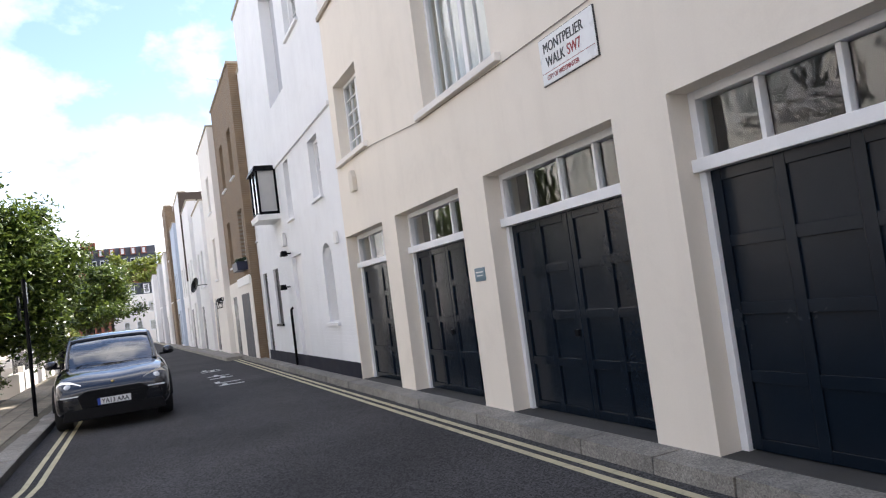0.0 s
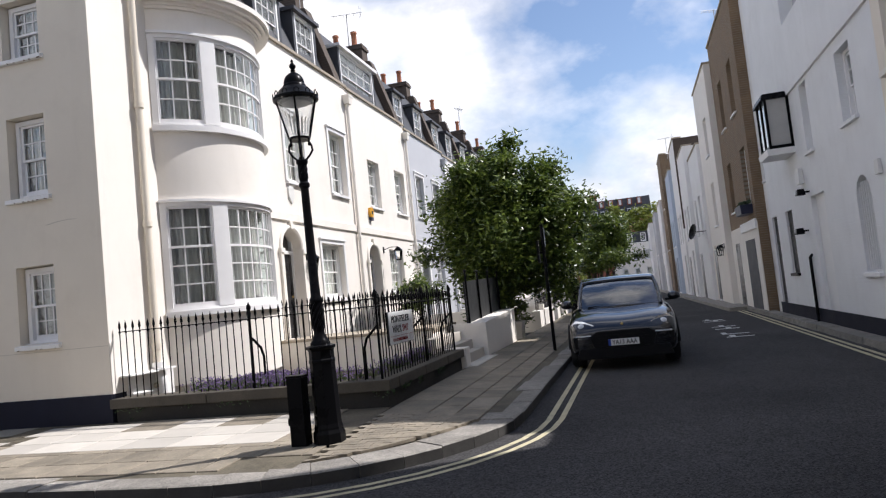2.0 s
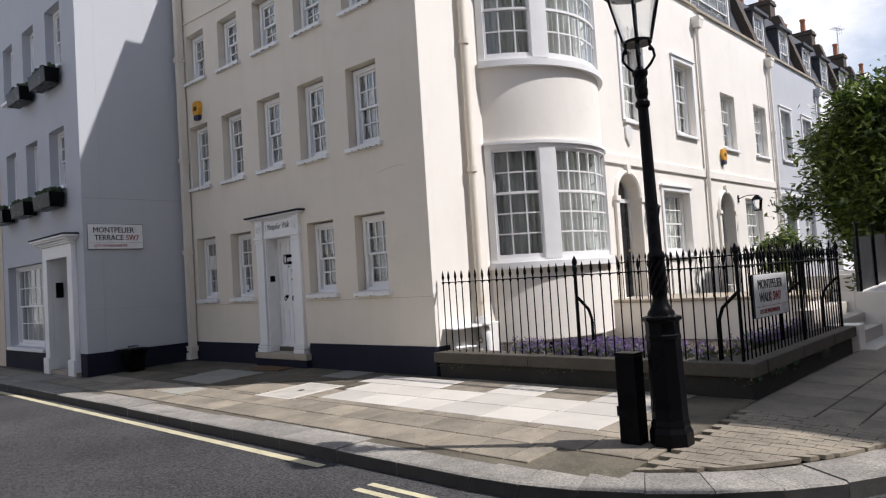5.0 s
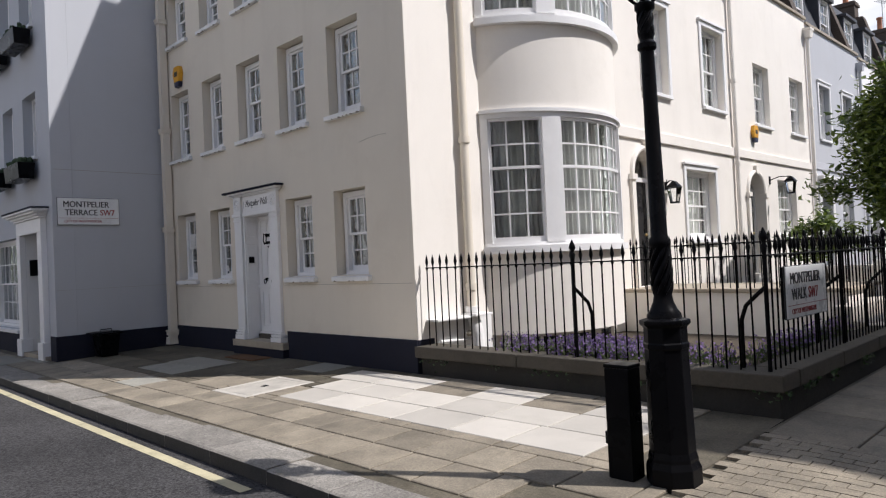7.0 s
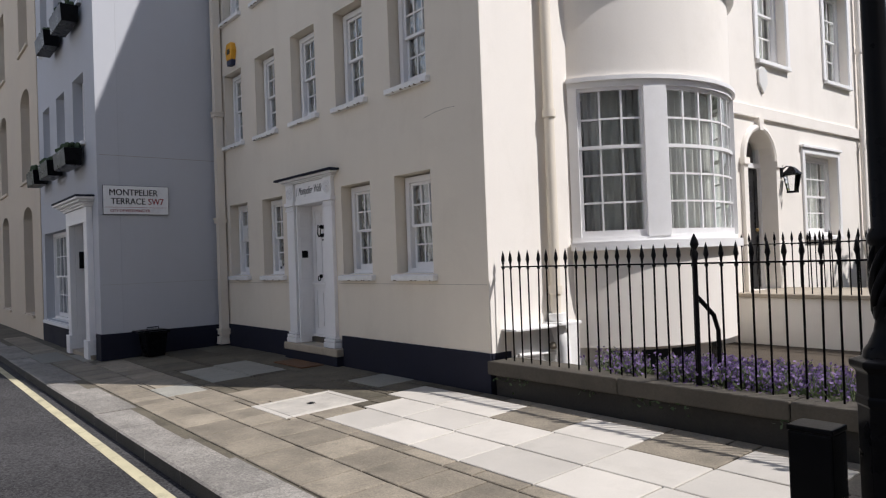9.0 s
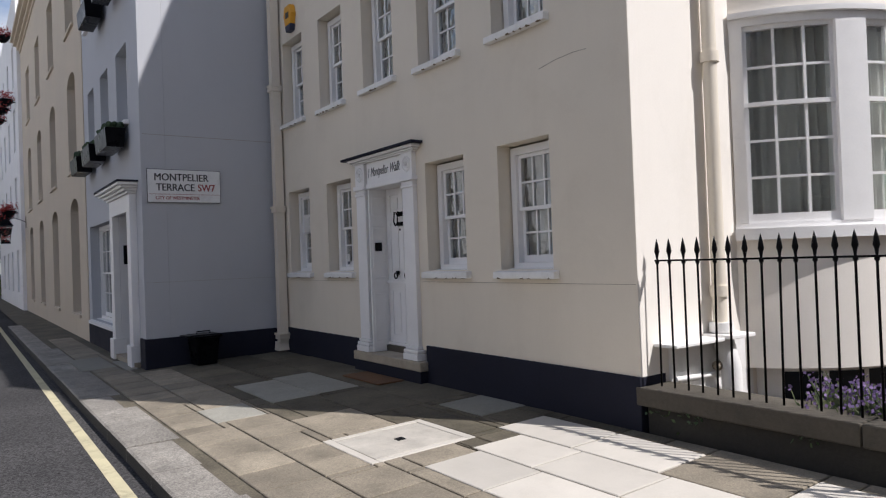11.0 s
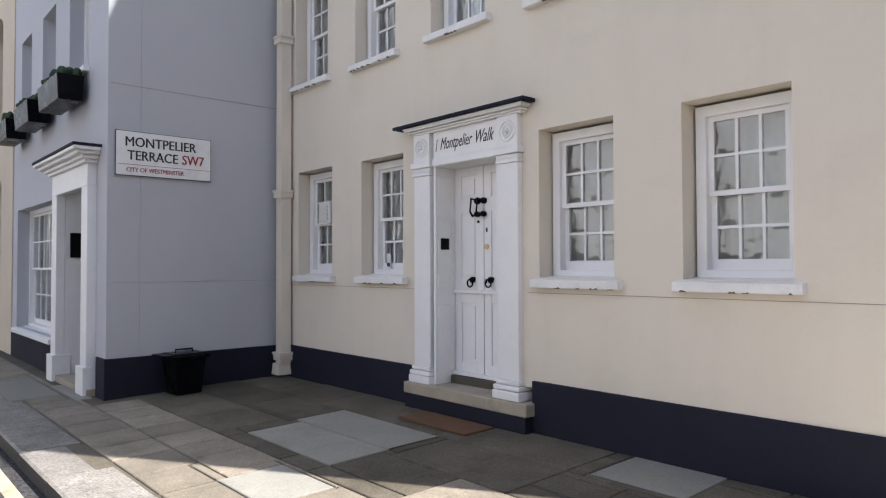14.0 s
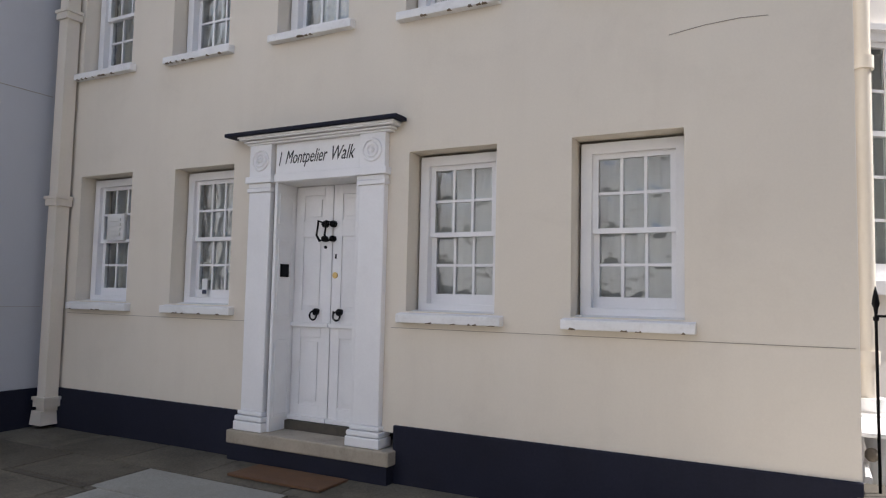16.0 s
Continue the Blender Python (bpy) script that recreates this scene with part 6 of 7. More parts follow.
# fine cracks and old render joints on the corner house
GREY_LINE = material("grey_hairline", (0.30, 0.26, 0.21), 0.9, 0.2, 6, 0.1, 40)
for a, b in ((-7.0, -4.56), (-3.07, -0.02)):
    t = part("render_joint", Mesh().box(a, b, -0.003, 0, 1.145, 1.149), GREY_LINE, house)
part("render_crack", Mesh().tube([(-1.02, -0.001, 3.10), (-0.8, -0.001, 3.13), (-0.6, -0.001, 3.14), (-0.44, -0.001, 3.13)], 0.003, 4), GREY_LINE, house)
part("render_joint", Mesh().box(-7.302, -7.298, -2.1, -0.1, 3.41, 3.416), GREY_LINE, hs)
part("render_joint", Mesh().box(-7.302, -7.298, -2.1, -0.1, 1.2, 1.203), GREY_LINE, hs)
part("cable", Mesh().tube([(RX - 0.012, 3.2, 4.0), (RX - 0.014, 1.0, 3.92), (RX - 0.012, -1.0, 3.74), (RX - 0.012, -3.4, 3.71), (RX - 0.012, -5.2, 3.7), (RX - 0.012, -11, 3.74)], 0.006, 5).moved(garage.matrix_world.inverted()), GREY_LINE, garage, "thin grey cable along the wall")

# a window fan and stickers on the ground floor
t = thing("window_fan", "white extractor fan set in a window pane", "extractor fan", m=pose(-6.52, 0.17, 2.02))
part("frame", Mesh().box(-0.13, 0.13, -0.03, 0.02, -0.13, 0.15), SHIELD, t, bevel=0.015)
for i in range(4):
    part("slat", Mesh().box(-0.09, 0.09, -0.045, -0.03, -0.08 + 0.05 * i, -0.05 + 0.05 * i), SHIELD, t)
t = thing("window_sticker", "small blue and cream sticker inside a window", "sticker", m=pose(-5.3, 0.19, 1.36))
part("card", Mesh().box(0, 0.07, 0, 0.003, 0, 0.15), SHIELD, t)
part("mark", Mesh().box(0.008, 0.062, -0.003, 0, 0.01, 0.05), DARK_BLUE, t)

# ---- trees and plants ----


def leaf_material(name, dark, light, rough=0.45):
    ma = bpy.data.materials.new(name)
    ma.use_nodes = True
    t = ma.node_tree
    p = t.nodes["Principled BSDF"]
    geo = t.nodes.new("ShaderNodeNewGeometry")
    ramp = t.nodes.new("ShaderNodeValToRGB")
    ramp.color_ramp.elements[0].color, ramp.color_ramp.elements[1].color = (*dark, 1), (*light, 1)
    t.links.new(geo.outputs["Random Per Island"], ramp.inputs[0])
    t.links.new(ramp.outputs[0], p.inputs["Base Color"])
    p.inputs["Roughness"].default_value = rough
    tr = t.nodes.new("ShaderNodeBsdfTranslucent")
    t.links.new(ramp.outputs[0], tr.inputs[0])
    mx = t.nodes.new("ShaderNodeMixShader")
    mx.inputs[0].default_value = 0.3
    t.links.new(p.outputs[0], mx.inputs[1])
    t.links.new(tr.outputs[0], mx.inputs[2])
    t.links.new(mx.outputs[0], t.nodes["Material Output"].inputs[0])
    return ma


LEAF = leaf_material("glossy_evergreen_leaf", (0.022, 0.05, 0.01), (0.19, 0.25, 0.045), 0.36)
LEAF_FAR = leaf_material("park_tree_leaf", (0.05, 0.09, 0.015), (0.15, 0.2, 0.04), 0.6)
LEAF_YELLOW = leaf_material("yellow_green_leaf", (0.14, 0.19, 0.03), (0.28, 0.3, 0.05), 0.6)
PURPLE = leaf_material("purple_flower", (0.12, 0.08, 0.2), (0.3, 0.2, 0.42), 0.7)
GRASSY = leaf_material("grey_green_stem", (0.05, 0.08, 0.03), (0.14, 0.17, 0.08), 0.7)
RED_FLOWER = leaf_material("red_flower", (0.3, 0.02, 0.02), (0.5, 0.06, 0.05), 0.7)
BARK = material("grey_brown_bark", (0.10, 0.08, 0.06), 0.9, 0.3, 6, 0.8, 30, stretch=(1, 1, 0.25))


def leaves(rng, clumps, count, size, spread):
    """Many small folded leaves round the middles of clumps, each an island of its own."""
    s = Mesh()
    for i in range(count):
        c, cr = clumps[rng.randrange(len(clumps))]
        d = Vector((rng.gauss(0, 1), rng.gauss(0, 1), rng.gauss(0, 0.75)))
        p = c + d * cr * spread
        a = Vector((rng.gauss(0, 1), rng.gauss(0, 1), rng.gauss(-0.15, 0.6))).normalized()
        b = a.cross(Vector((rng.gauss(0, 0.5), rng.gauss(0, 0.5), 1))).normalized()
        n = a.cross(b) * 0.12
        L = size * rng.uniform(0.6, 1.25)
        s.add([p, p + a * L * 0.45 + b * L * 0.24 + n * L, p + a * L, p + a * L * 0.45 - b * L * 0.24 + n * L], ((0, 1, 2), (0, 2, 3)))
    return s


def tree(name, label, base, height, centre, radii, clumps_n, count, size, leaf, trunk_r, seed, low=-0.8):
    rng = random.Random(seed)
    tr = thing(name, label, "tree", m=pose(*base))
    c0 = Vector(centre) - Vector(base)
    cl = []
    while len(cl) < clumps_n:
        d = Vector((rng.gauss(0, 1), rng.gauss(0, 1), rng.gauss(0, 1))).normalized()
        if d.z < low:
            continue
        r = rng.uniform(0.4, 1.0) ** 0.6 * (0.88 + 0.62 * noise.noise(d * 2.1 + Vector((seed, 0, 0))))
        cl.append((c0 + Vector((d.x * radii[0], d.y * radii[1], d.z * radii[2])) * r, rng.uniform(0.12, 0.34) * min(radii)))
    tk = Mesh()
    top = c0 + Vector((0, 0, radii[2] * 0.3))
    mid = top * 0.5 + Vector((rng.uniform(-0.1, 0.1), rng.uniform(-0.1, 0.1), 0))
    tk.tube([(0, 0, -0.1), mid * 0.5, mid, top], [trunk_r * 1.3, trunk_r, trunk_r * 0.8, trunk_r * 0.3], 9)
    for c, r in cl[:max(10, clumps_n // 4)]:
        a = mid.lerp(top, rng.random())
        tk.tube([a, a.lerp(c, 0.5) + Vector((0, 0, -0.05 * height / 3)), c], [trunk_r * 0.35, trunk_r * 0.2, trunk_r * 0.06], 5)
    part("trunk", tk, BARK, tr, "grey-brown bark", smooth=60)
    part("crown", leaves(rng, cl, count, size, 0.54), leaf, tr, "many small glossy leaves")
    return tr


tree("tree", "dense evergreen garden tree with glossy leaves", (3.6, 11.3, 0.0), 5.5, (4.0, 11.5, 3.25), (2.25, 2.0, 2.3), 240, 64000, 0.19, LEAF, 0.14, 3, -1.0)
tree("tree", "round dark green garden tree beside the pavement", (5.2, 28.0, 0.0), 4.6, (6.0, 28.0, 3.0), (2.0, 2.0, 1.8), 110, 18000, 0.21, LEAF, 0.13, 5)
tree("tree", "leafy garden tree beside the pavement", (4.2, 36.0, 0.0), 4.6, (4.6, 36.0, 3.4), (1.8, 2.4, 1.8), 50, 4000, 0.2, LEAF, 0.13, 8)
tree("tree", "yellow-green clipped shrub in a front garden", (5.0, 22.5, 0.0), 1.8, (5.0, 22.8, 1.5), (0.6, 1.0, 0.5), 26, 2600, 0.07, LEAF_YELLOW, 0.05, 9)
tree("shrub", "evergreen shrub in a front garden", (2.3, 8.0, 0.0), 1.9, (2.3, 8.0, 1.45), (0.75, 0.7, 0.6), 34, 1500, 0.13, LEAF, 0.05, 11)
tree("shrub", "leafy shrub trailing beside a stone planter", (4.15, 11.4, 0.0), 1.2, (4.2, 11.4, 0.65), (0.45, 0.6, 0.6), 30, 1800, 0.1, LEAF, 0.04, 12)
tree("tree", "tall yellow-green trees beyond the street's end", (9, 108, 0), 14, (9.0, 108, 9.0), (7.0, 4.0, 4.6), 60, 5000, 0.7, LEAF_YELLOW, 0.4, 13)
for i, (x, y, h) in enumerate(((-52, -4, 13), (-56, -9, 15), (-60, 1, 16))):
    tree("tree", "tall leafy park tree at the terrace's end", (x, y, -0.2), h, (x, y, h * 0.58), (4.5, 4.5, h * 0.42), 70, 6000, 0.42, LEAF_FAR, 0.3, 20 + i)

for i, (x, y, r) in enumerate(((-49, -5.2, 2.4), (-53, -7, 3), (-50, -9.5, 2.6))):
    tree("tree", "low leafy garden tree at the terrace's end", (x, y, -0.2), 6, (x, y, 3.0), (r, r, 3.0), 60, 4500, 0.3, LEAF_FAR, 0.15, 40 + i, -1.0)
tree("tree", "dense leafy garden tree at the terrace's end", (-53, -2.4, -0.2), 11, (-53, -2.4, 5.4), (2.8, 2.4, 5.4), 110, 14000, 0.3, LEAF_FAR, 0.2, 50, -1.0)
rng = random.Random(4)
stems, heads = Mesh(), Mesh()
for i in range(2200):
    if i % 4:
        x, y = rng.gauss(2.35, 0.6), rng.uniform(0.2, 0.75)
        if not 1.1 < x < 4.0:
            continue
    else:
        x, y = rng.uniform(3.75, 4.02), rng.uniform(0.4, 3.9)
    if noise.noise(Vector((x * 2.1, y * 2.1, 5))) < -0.12:
        continue
    h = rng.uniform(0.1, 0.26)
    tip = Vector((x + rng.gauss(0, 0.06), y + rng.gauss(-0.03, 0.06), 0.26 + h))
    stems.tube([(x, y, 0.25), tip], 0.004, 3)
    a = Vector((rng.gauss(0, 1), rng.gauss(0, 1), rng.gauss(0, 0.6))).normalized() * 0.05
    m_ = Vector((x, y, 0.25)).lerp(tip, 0.5)
    stems.quad(m_, m_ + a + Vector((0, 0, 0.02)), m_ + a * 1.6, m_ + a - Vector((0, 0, 0.015)))
    for k in range(4):
        c = tip + Vector((rng.gauss(0, 0.018), rng.gauss(0, 0.018), rng.uniform(-0.08, 0.02)))
        d = Vector((rng.gauss(0, 1), rng.gauss(0, 1), rng.gauss(0, 1))).normalized() * 0.014
        e = d.orthogonal().normalized() * 0.012
        heads.quad(c - d, c + e, c + d, c - e)
fl = thing("lavender", "low purple flowers in a corner garden bed", "flowers", kind="stuff", m=pose(0, 0, 0))
part("stems", stems, GRASSY, fl)
part("flowers", heads, PURPLE, fl)

for i, (x, z) in enumerate(((-30.0, 4.0), (-32.6, 4.0), (-35.4, 4.0), (-30.0, 8.6), (-32.8, 8.8), (-36.0, 8.9), (-30.5, 11.4))):
    t = thing("flower_basket", "dark wall basket of red flowers on a white house", "flower basket", m=pose(x, GF - 0.5, z), group="flower baskets")
    part("basket", Mesh().lathe([(0.06, -0.3), (0.2, -0.2), (0.3, 0.0), (0.28, 0.0)], 12), BLACK, t, smooth=50)
    part("bracket", Mesh().box(-0.02, 0.02, 0.2, 0.36, -0.1, -0.06), BLACK, t)
    part("flowers", leaves(random.Random(i), [(Vector((0, 0, 0.1)), 0.3)], 260, 0.12, 0.6), RED_FLOWER, t)

# ---- parked car ----
PAINT = material("dark_grey_metallic_paint", (0.011, 0.012, 0.016), 0.22, 0.06, 2, 0.0, 60, metal=0.4, coat=1.0)
TRIM = material("black_plastic_trim", (0.007, 0.007, 0.008), 0.6, 0.1, 6, 0.1, 60, spec=0.15)
RUBBER = material("tyre_rubber", (0.018, 0.018, 0.018), 0.85, 0.15, 6, 0.3, 60)
ALLOY = material("silver_alloy", (0.45, 0.45, 0.46), 0.3, 0.05, 6, 0.0, 50, metal=1.0)
CHROME = material("bright_reflector", (0.75, 0.75, 0.76), 0.12, 0.04, 6, 0.0, 50, metal=1.0)
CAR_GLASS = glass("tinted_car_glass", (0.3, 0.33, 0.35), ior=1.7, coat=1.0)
LIGHT_WHITE = material("white_lamp_plastic", (0.75, 0.76, 0.78), 0.25, 0.03, 6, 0.0, 50)

car = thing("car", "dark grey metallic sports utility car parked at the kerb", "car", m=pose(7.36, 3.72, -0.2, 0, 0, 1.5))


def loft(stations, section):
    """A body drawn through cross-sections along the length, both halves in one skin."""
    s = Mesh()
    rings = [section(*st) for st in stations]
    n = len(rings[0])
    verts = [p for r in rings for p in r]
    faces = [(i * n + k, (i + 1) * n + k, (i + 1) * n + (k + 1) % n, i * n + (k + 1) % n) for i in range(len(rings) - 1) for k in range(n)]
    faces += [tuple(range(n)), tuple(reversed(range((len(rings) - 1) * n, len(rings) * n)))]
    return s.add(verts, faces)


def body_section(y, w, b, s_, t):
    half = [(w * 0.55, b), (w * 0.9, b + 0.02), (w * 0.985, b + 0.12), (w, (b + s_) / 2), (w * 0.985, s_ - 0.1), (w * 0.93, s_ - 0.02), (w * 0.80, s_ + 0.015), (w * 0.45, (s_ + t) / 2 + 0.03)]
    return [(x, y, z) for x, z in half] + [(0, y, t)] + [(-x, y, z) for x, z in reversed(half)]


body = loft([(0.0, 0.76, 0.28, 0.64, 0.69), (0.03, 0.84, 0.25, 0.70, 0.74), (0.12, 0.91, 0.23, 0.79, 0.82), (0.32, 0.93, 0.22, 0.90, 0.90), (0.65, 0.955, 0.22, 0.97, 0.96), (1.1, 0.96, 0.22, 1.01, 1.01), (1.5, 0.96, 0.22, 1.04, 1.06), (2.4, 0.955, 0.22, 1.05, 1.07), (3.6, 0.96, 0.22, 1.07, 1.09), (4.3, 0.93, 0.25, 1.06, 1.08), (4.6, 0.85, 0.32, 0.98, 1.0), (4.68, 0.72, 0.4, 0.86, 0.88)], body_section)
bd = part("body", body, PAINT, car, "dark grey metallic body", smooth=40)
bd.modifiers.new("smooth", "SUBSURF").levels = 2
bd.modifiers["smooth"].render_levels = 2


def cabin_section(y, w, z0, z1, k):
    return [(w, y, z0), (w * 0.96, y, z0 + (z1 - z0) * 0.4), (w * k, y, z1 - 0.03), (w * k * 0.85, y, z1), (0, y, z1 + 0.015), (-w * k * 0.85, y, z1), (-w * k, y, z1 - 0.03), (-w * 0.96, y, z0 + (z1 - z0) * 0.4), (-w, y, z0)]


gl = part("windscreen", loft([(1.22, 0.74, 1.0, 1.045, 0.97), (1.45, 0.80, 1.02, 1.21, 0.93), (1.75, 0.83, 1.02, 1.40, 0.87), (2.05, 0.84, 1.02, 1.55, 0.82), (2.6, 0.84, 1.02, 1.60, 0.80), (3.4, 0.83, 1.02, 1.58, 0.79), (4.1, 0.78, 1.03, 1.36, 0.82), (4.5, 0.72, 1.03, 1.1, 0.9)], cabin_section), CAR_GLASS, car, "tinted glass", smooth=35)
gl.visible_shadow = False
rf = loft([(2.0, 0.845, 1.50, 1.555, 0.82), (2.1, 0.845, 1.52, 1.59, 0.82), (2.6, 0.845, 1.54, 1.625, 0.81), (3.4, 0.835, 1.52, 1.605, 0.8), (3.8, 0.82, 1.44, 1.51, 0.81)], lambda y, w, z0, z1, k: [(w * k + 0.02, y, z1 - 0.06), (w * k, y, z1 - 0.015), (w * k * 0.8, y, z1), (0, y, z1 + 0.012), (-w * k * 0.8, y, z1), (-w * k, y, z1 - 0.015), (-w * k - 0.02, y, z1 - 0.06)])
part("roof", rf, PAINT, car, smooth=40)
for sx in (-1, 1):
    pil = Mesh().tube([(sx * 0.75, 1.2, 1.03), (sx * 0.755, 1.45, 1.2), (sx * 0.735, 1.75, 1.385), (sx * 0.70, 2.06, 1.54)], 0.035, 8)
    part("pillar", pil, PAINT, car, smooth=50)
    mir = part("wing_mirror", Mesh().sphere((sx * 1.03, 1.62, 1.14), 0.12, 12, 0.72), PAINT, car, smooth=50)
    part("mirror_arm", Mesh().box(min(sx * 0.86, sx * 0.98), max(sx * 0.86, sx * 0.98), 1.58, 1.66, 1.06, 1.1), TRIM, mir)
    hl = Mesh()
    pts = [(0.50, 0.775), (0.56, 0.66), (0.70, 0.645), (0.82, 0.70), (0.865, 0.80), (0.80, 0.865), (0.66, 0.85)]
    ring0 = [(sx * x, 0.045 + 0.42 * max(0, x - 0.5) + 0.32 * max(0, z - 0.68), z) for x, z in pts]
    ring1 = [(x, y + 0.12, z) for x, y, z in ring0]
    n = len(pts)
    hl.add(ring0 + ring1, [tuple(range(n)), tuple(range(n, 2 * n))] + [(i, (i + 1) % n, n + (i + 1) % n, n + i) for i in range(n)])
    h_ = part("headlight", hl, CHROME, car, "clear swept-back headlight", bevel=0.012)
    part("lamp", Mesh().sphere((sx * 0.70, 0.14, 0.755), 0.07, 12), LIGHT_WHITE, h_, smooth=50)
    part("air_intake", Mesh().prism([(0.55 * sx, 0.38), (0.83 * sx, 0.40), (0.86 * sx, 0.60), (0.58 * sx, 0.585)], -0.01, 0.25, "y").moved(pose(0, 0.03, 0)), TRIM, car, "black side air intake", bevel=0.01)
    part("light_bar", Mesh().box(min(0.54 * sx, 0.82 * sx), max(0.54 * sx, 0.82 * sx), -0.0, 0.05, 0.60, 0.622), LIGHT_WHITE, car)
    for wy in (0.9, 3.72):
        wh = part("wheel", Mesh().lathe([(0.24, -0.13), (0.35, -0.13), (0.375, -0.1), (0.38, 0), (0.375, 0.1), (0.35, 0.13), (0.24, 0.13)], 32).moved(pose(sx * 0.83, wy, 0.378, 0, 90, 0)), RUBBER, car, "black tyre", smooth=40)
        rim = Mesh().lathe([(0.25, 0.06), (0.25, 0.12), (0.235, 0.125), (0.22, 0.08)], 32)
        for k in range(5):
            a = math.tau * k / 5
            rim.tube([(0.03 * math.cos(a), 0.03 * math.sin(a), 0.1), (0.235 * math.cos(a), 0.235 * math.sin(a), 0.11)], 0.025, 6)
        rim.lathe([(0.05, 0.06), (0.05, 0.12), (0.01, 0.125)], 12)
        part("rim", rim.moved(pose(sx * 0.83, wy, 0.378, 0, 90 * sx, 0)), ALLOY, wh, "silver five-spoke rim", smooth=40)
        part("wheel_arch", Mesh().tube([(sx * 0.945, wy + 0.42 * math.cos(t), 0.36 + 0.42 * math.sin(t)) for t in [math.pi * k / 14 for k in range(15)]], 0.035, 6), TRIM, car, smooth=50)
part("grille", Mesh().prism([(-0.5, 0.40), (0.5, 0.40), (0.56, 0.60), (0.44, 0.675), (-0.44, 0.675), (-0.56, 0.60)], -0.022, 0.15, "y"), TRIM, car, "black grille", bevel=0.012)
for k in range(4):
    part("grille_bar", Mesh().box(-0.44, 0.44, -0.03, -0.02, 0.46 + 0.045 * k, 0.468 + 0.045 * k), TRIM, car)
part("bumper_lip", Mesh().prism([(-0.82, 0.2), (0.82, 0.2), (0.76, 0.39), (-0.76, 0.39)], -0.005, 0.3, "y"), TRIM, car, "black lower bumper", bevel=0.015)
npl = part("number_plate", Mesh().box(-0.26, 0.26, -0.035, -0.02, 0.42, 0.53), ENAMEL, car, "white number plate", bevel=0.003)
lettering("YA13 AAA", 0.42, 0.075, INK, npl, pose(-0.195, -0.0365, 0.438))
part("plate_band", Mesh().box(-0.26, -0.215, -0.037, -0.034, 0.42, 0.53), material("blue_band", (0.02, 0.06, 0.35), 0.4, 0.05, 5, 0, 40), npl)
part("badge", Mesh().sphere((0, 0.07, 0.775), 0.028, 8), BRASS, car)
part("dashboard", Mesh().box(-0.72, 0.72, 1.35, 1.75, 0.95, 1.08), TRIM, car)
for sx in (-0.38, 0.38):
    part("seat", Mesh().box(sx - 0.24, sx + 0.24, 2.35, 2.5, 0.8, 1.32).box(sx - 0.12, sx + 0.12, 2.38, 2.48, 1.34, 1.5), TRIM, car, bevel=0.04)
part("wiper", Mesh().tube([(-0.6, 1.24, 1.06), (0.1, 1.3, 1.09)], 0.012, 5), TRIM, car)

# ---- roof aerials ----


def aerial(x, y, z, h, turn=0):
    a = thing("aerial", "thin metal television aerial on a roof", "aerial", m=pose(x, y, z, 0, 0, turn), group="aerials")
    part("mast", Mesh().tube([(0, 0, 0), (0, 0, h)], 0.02, 6), FROST, a)
    s = Mesh().tube([(-0.6, 0, h - 0.05), (0.6, 0, h + 0.05)], 0.012, 5)
    for k in range(9):
        u = -0.5 + k * 0.13
        s.tube([(u, -0.16, h - 0.04 + u * 0.08), (u, 0.16, h - 0.04 + u * 0.08)], 0.007, 4)
    s.tube([(0.5, 0, h - 0.2), (0.5, 0, h + 0.3)], 0.007, 4).tube([(0.55, 0.12, h - 0.2), (0.55, 0.12, h + 0.3)], 0.007, 4)
    part("antenna", s, FROST, a)


aerial(12.0, 21.2, 9.7, 2.2, 30)
aerial(-1.2, 10.2, 10.3, 2.4, 60)
aerial(-1.8, 15.5, 10.3, 2.2, 20)
aerial(-1.8, 33, 9.8, 3.2, 80)
aerial(11.0, 46, 10.0, 1.6, 10)

# ---- end of the street ----
hv = thing("house", "cream rendered house closing the street with grey mansard", "house", m=pose(0, 80, 0))
hw2 = [(x, x + 0.7, z, z + 1.3) for x in (6.2, 7.6, 9.0, 10.4) for z in (1.2, 3.4)]
part("wall", wall_shape(5.2, 12.5, -0.2, 5.6, hw2, 0.3), CREAM_PALE, hv)
part("room", shell_shape(5.21, 12.49, -0.2, 5.5, 0.3, 5), ROOM, hv)
for a, b, c, d in hw2:
    sash_window(hv, a, b, c, d, 0.08, 4, 2, each_pane=False)
part("roof", Mesh().prism([(0.2, 5.55), (0.9, 7.0), (5, 7.0), (5, 5.5)], 5.2, 12.5, "x"), SLATE, hv)
for x in (7.0, 8.6, 10.2):
    dormer(hv, x, x + 0.9, 5.7, 6.8, 0.2, 1.2)
hk = thing("mansion_block", "red brick mansion block with dark mansard roof far off", "building", m=pose(0, 160, 0))
kw = [(x * 1.45 - 5, x * 1.45 - 4.2, z, z + 1.6) for x in range(14) for z in (2, 5.5, 9, 12.5)]
part("wall", wall_shape(-6, 15.4, -0.2, 15.4, kw, 0.4), BRICK_RED, hk)
part("room", shell_shape(-5.9, 15.3, -0.2, 15.3, 0.4, 9), ROOM, hk)
part("roof", Mesh().prism([(0, 15.4), (0.9, 18.2), (1.0, 18.2), (1.0, 18.4), (1.9, 20.4), (9, 20.4), (9, 15.4)], -4.0, 12.8, "x"), SLATE, hk)
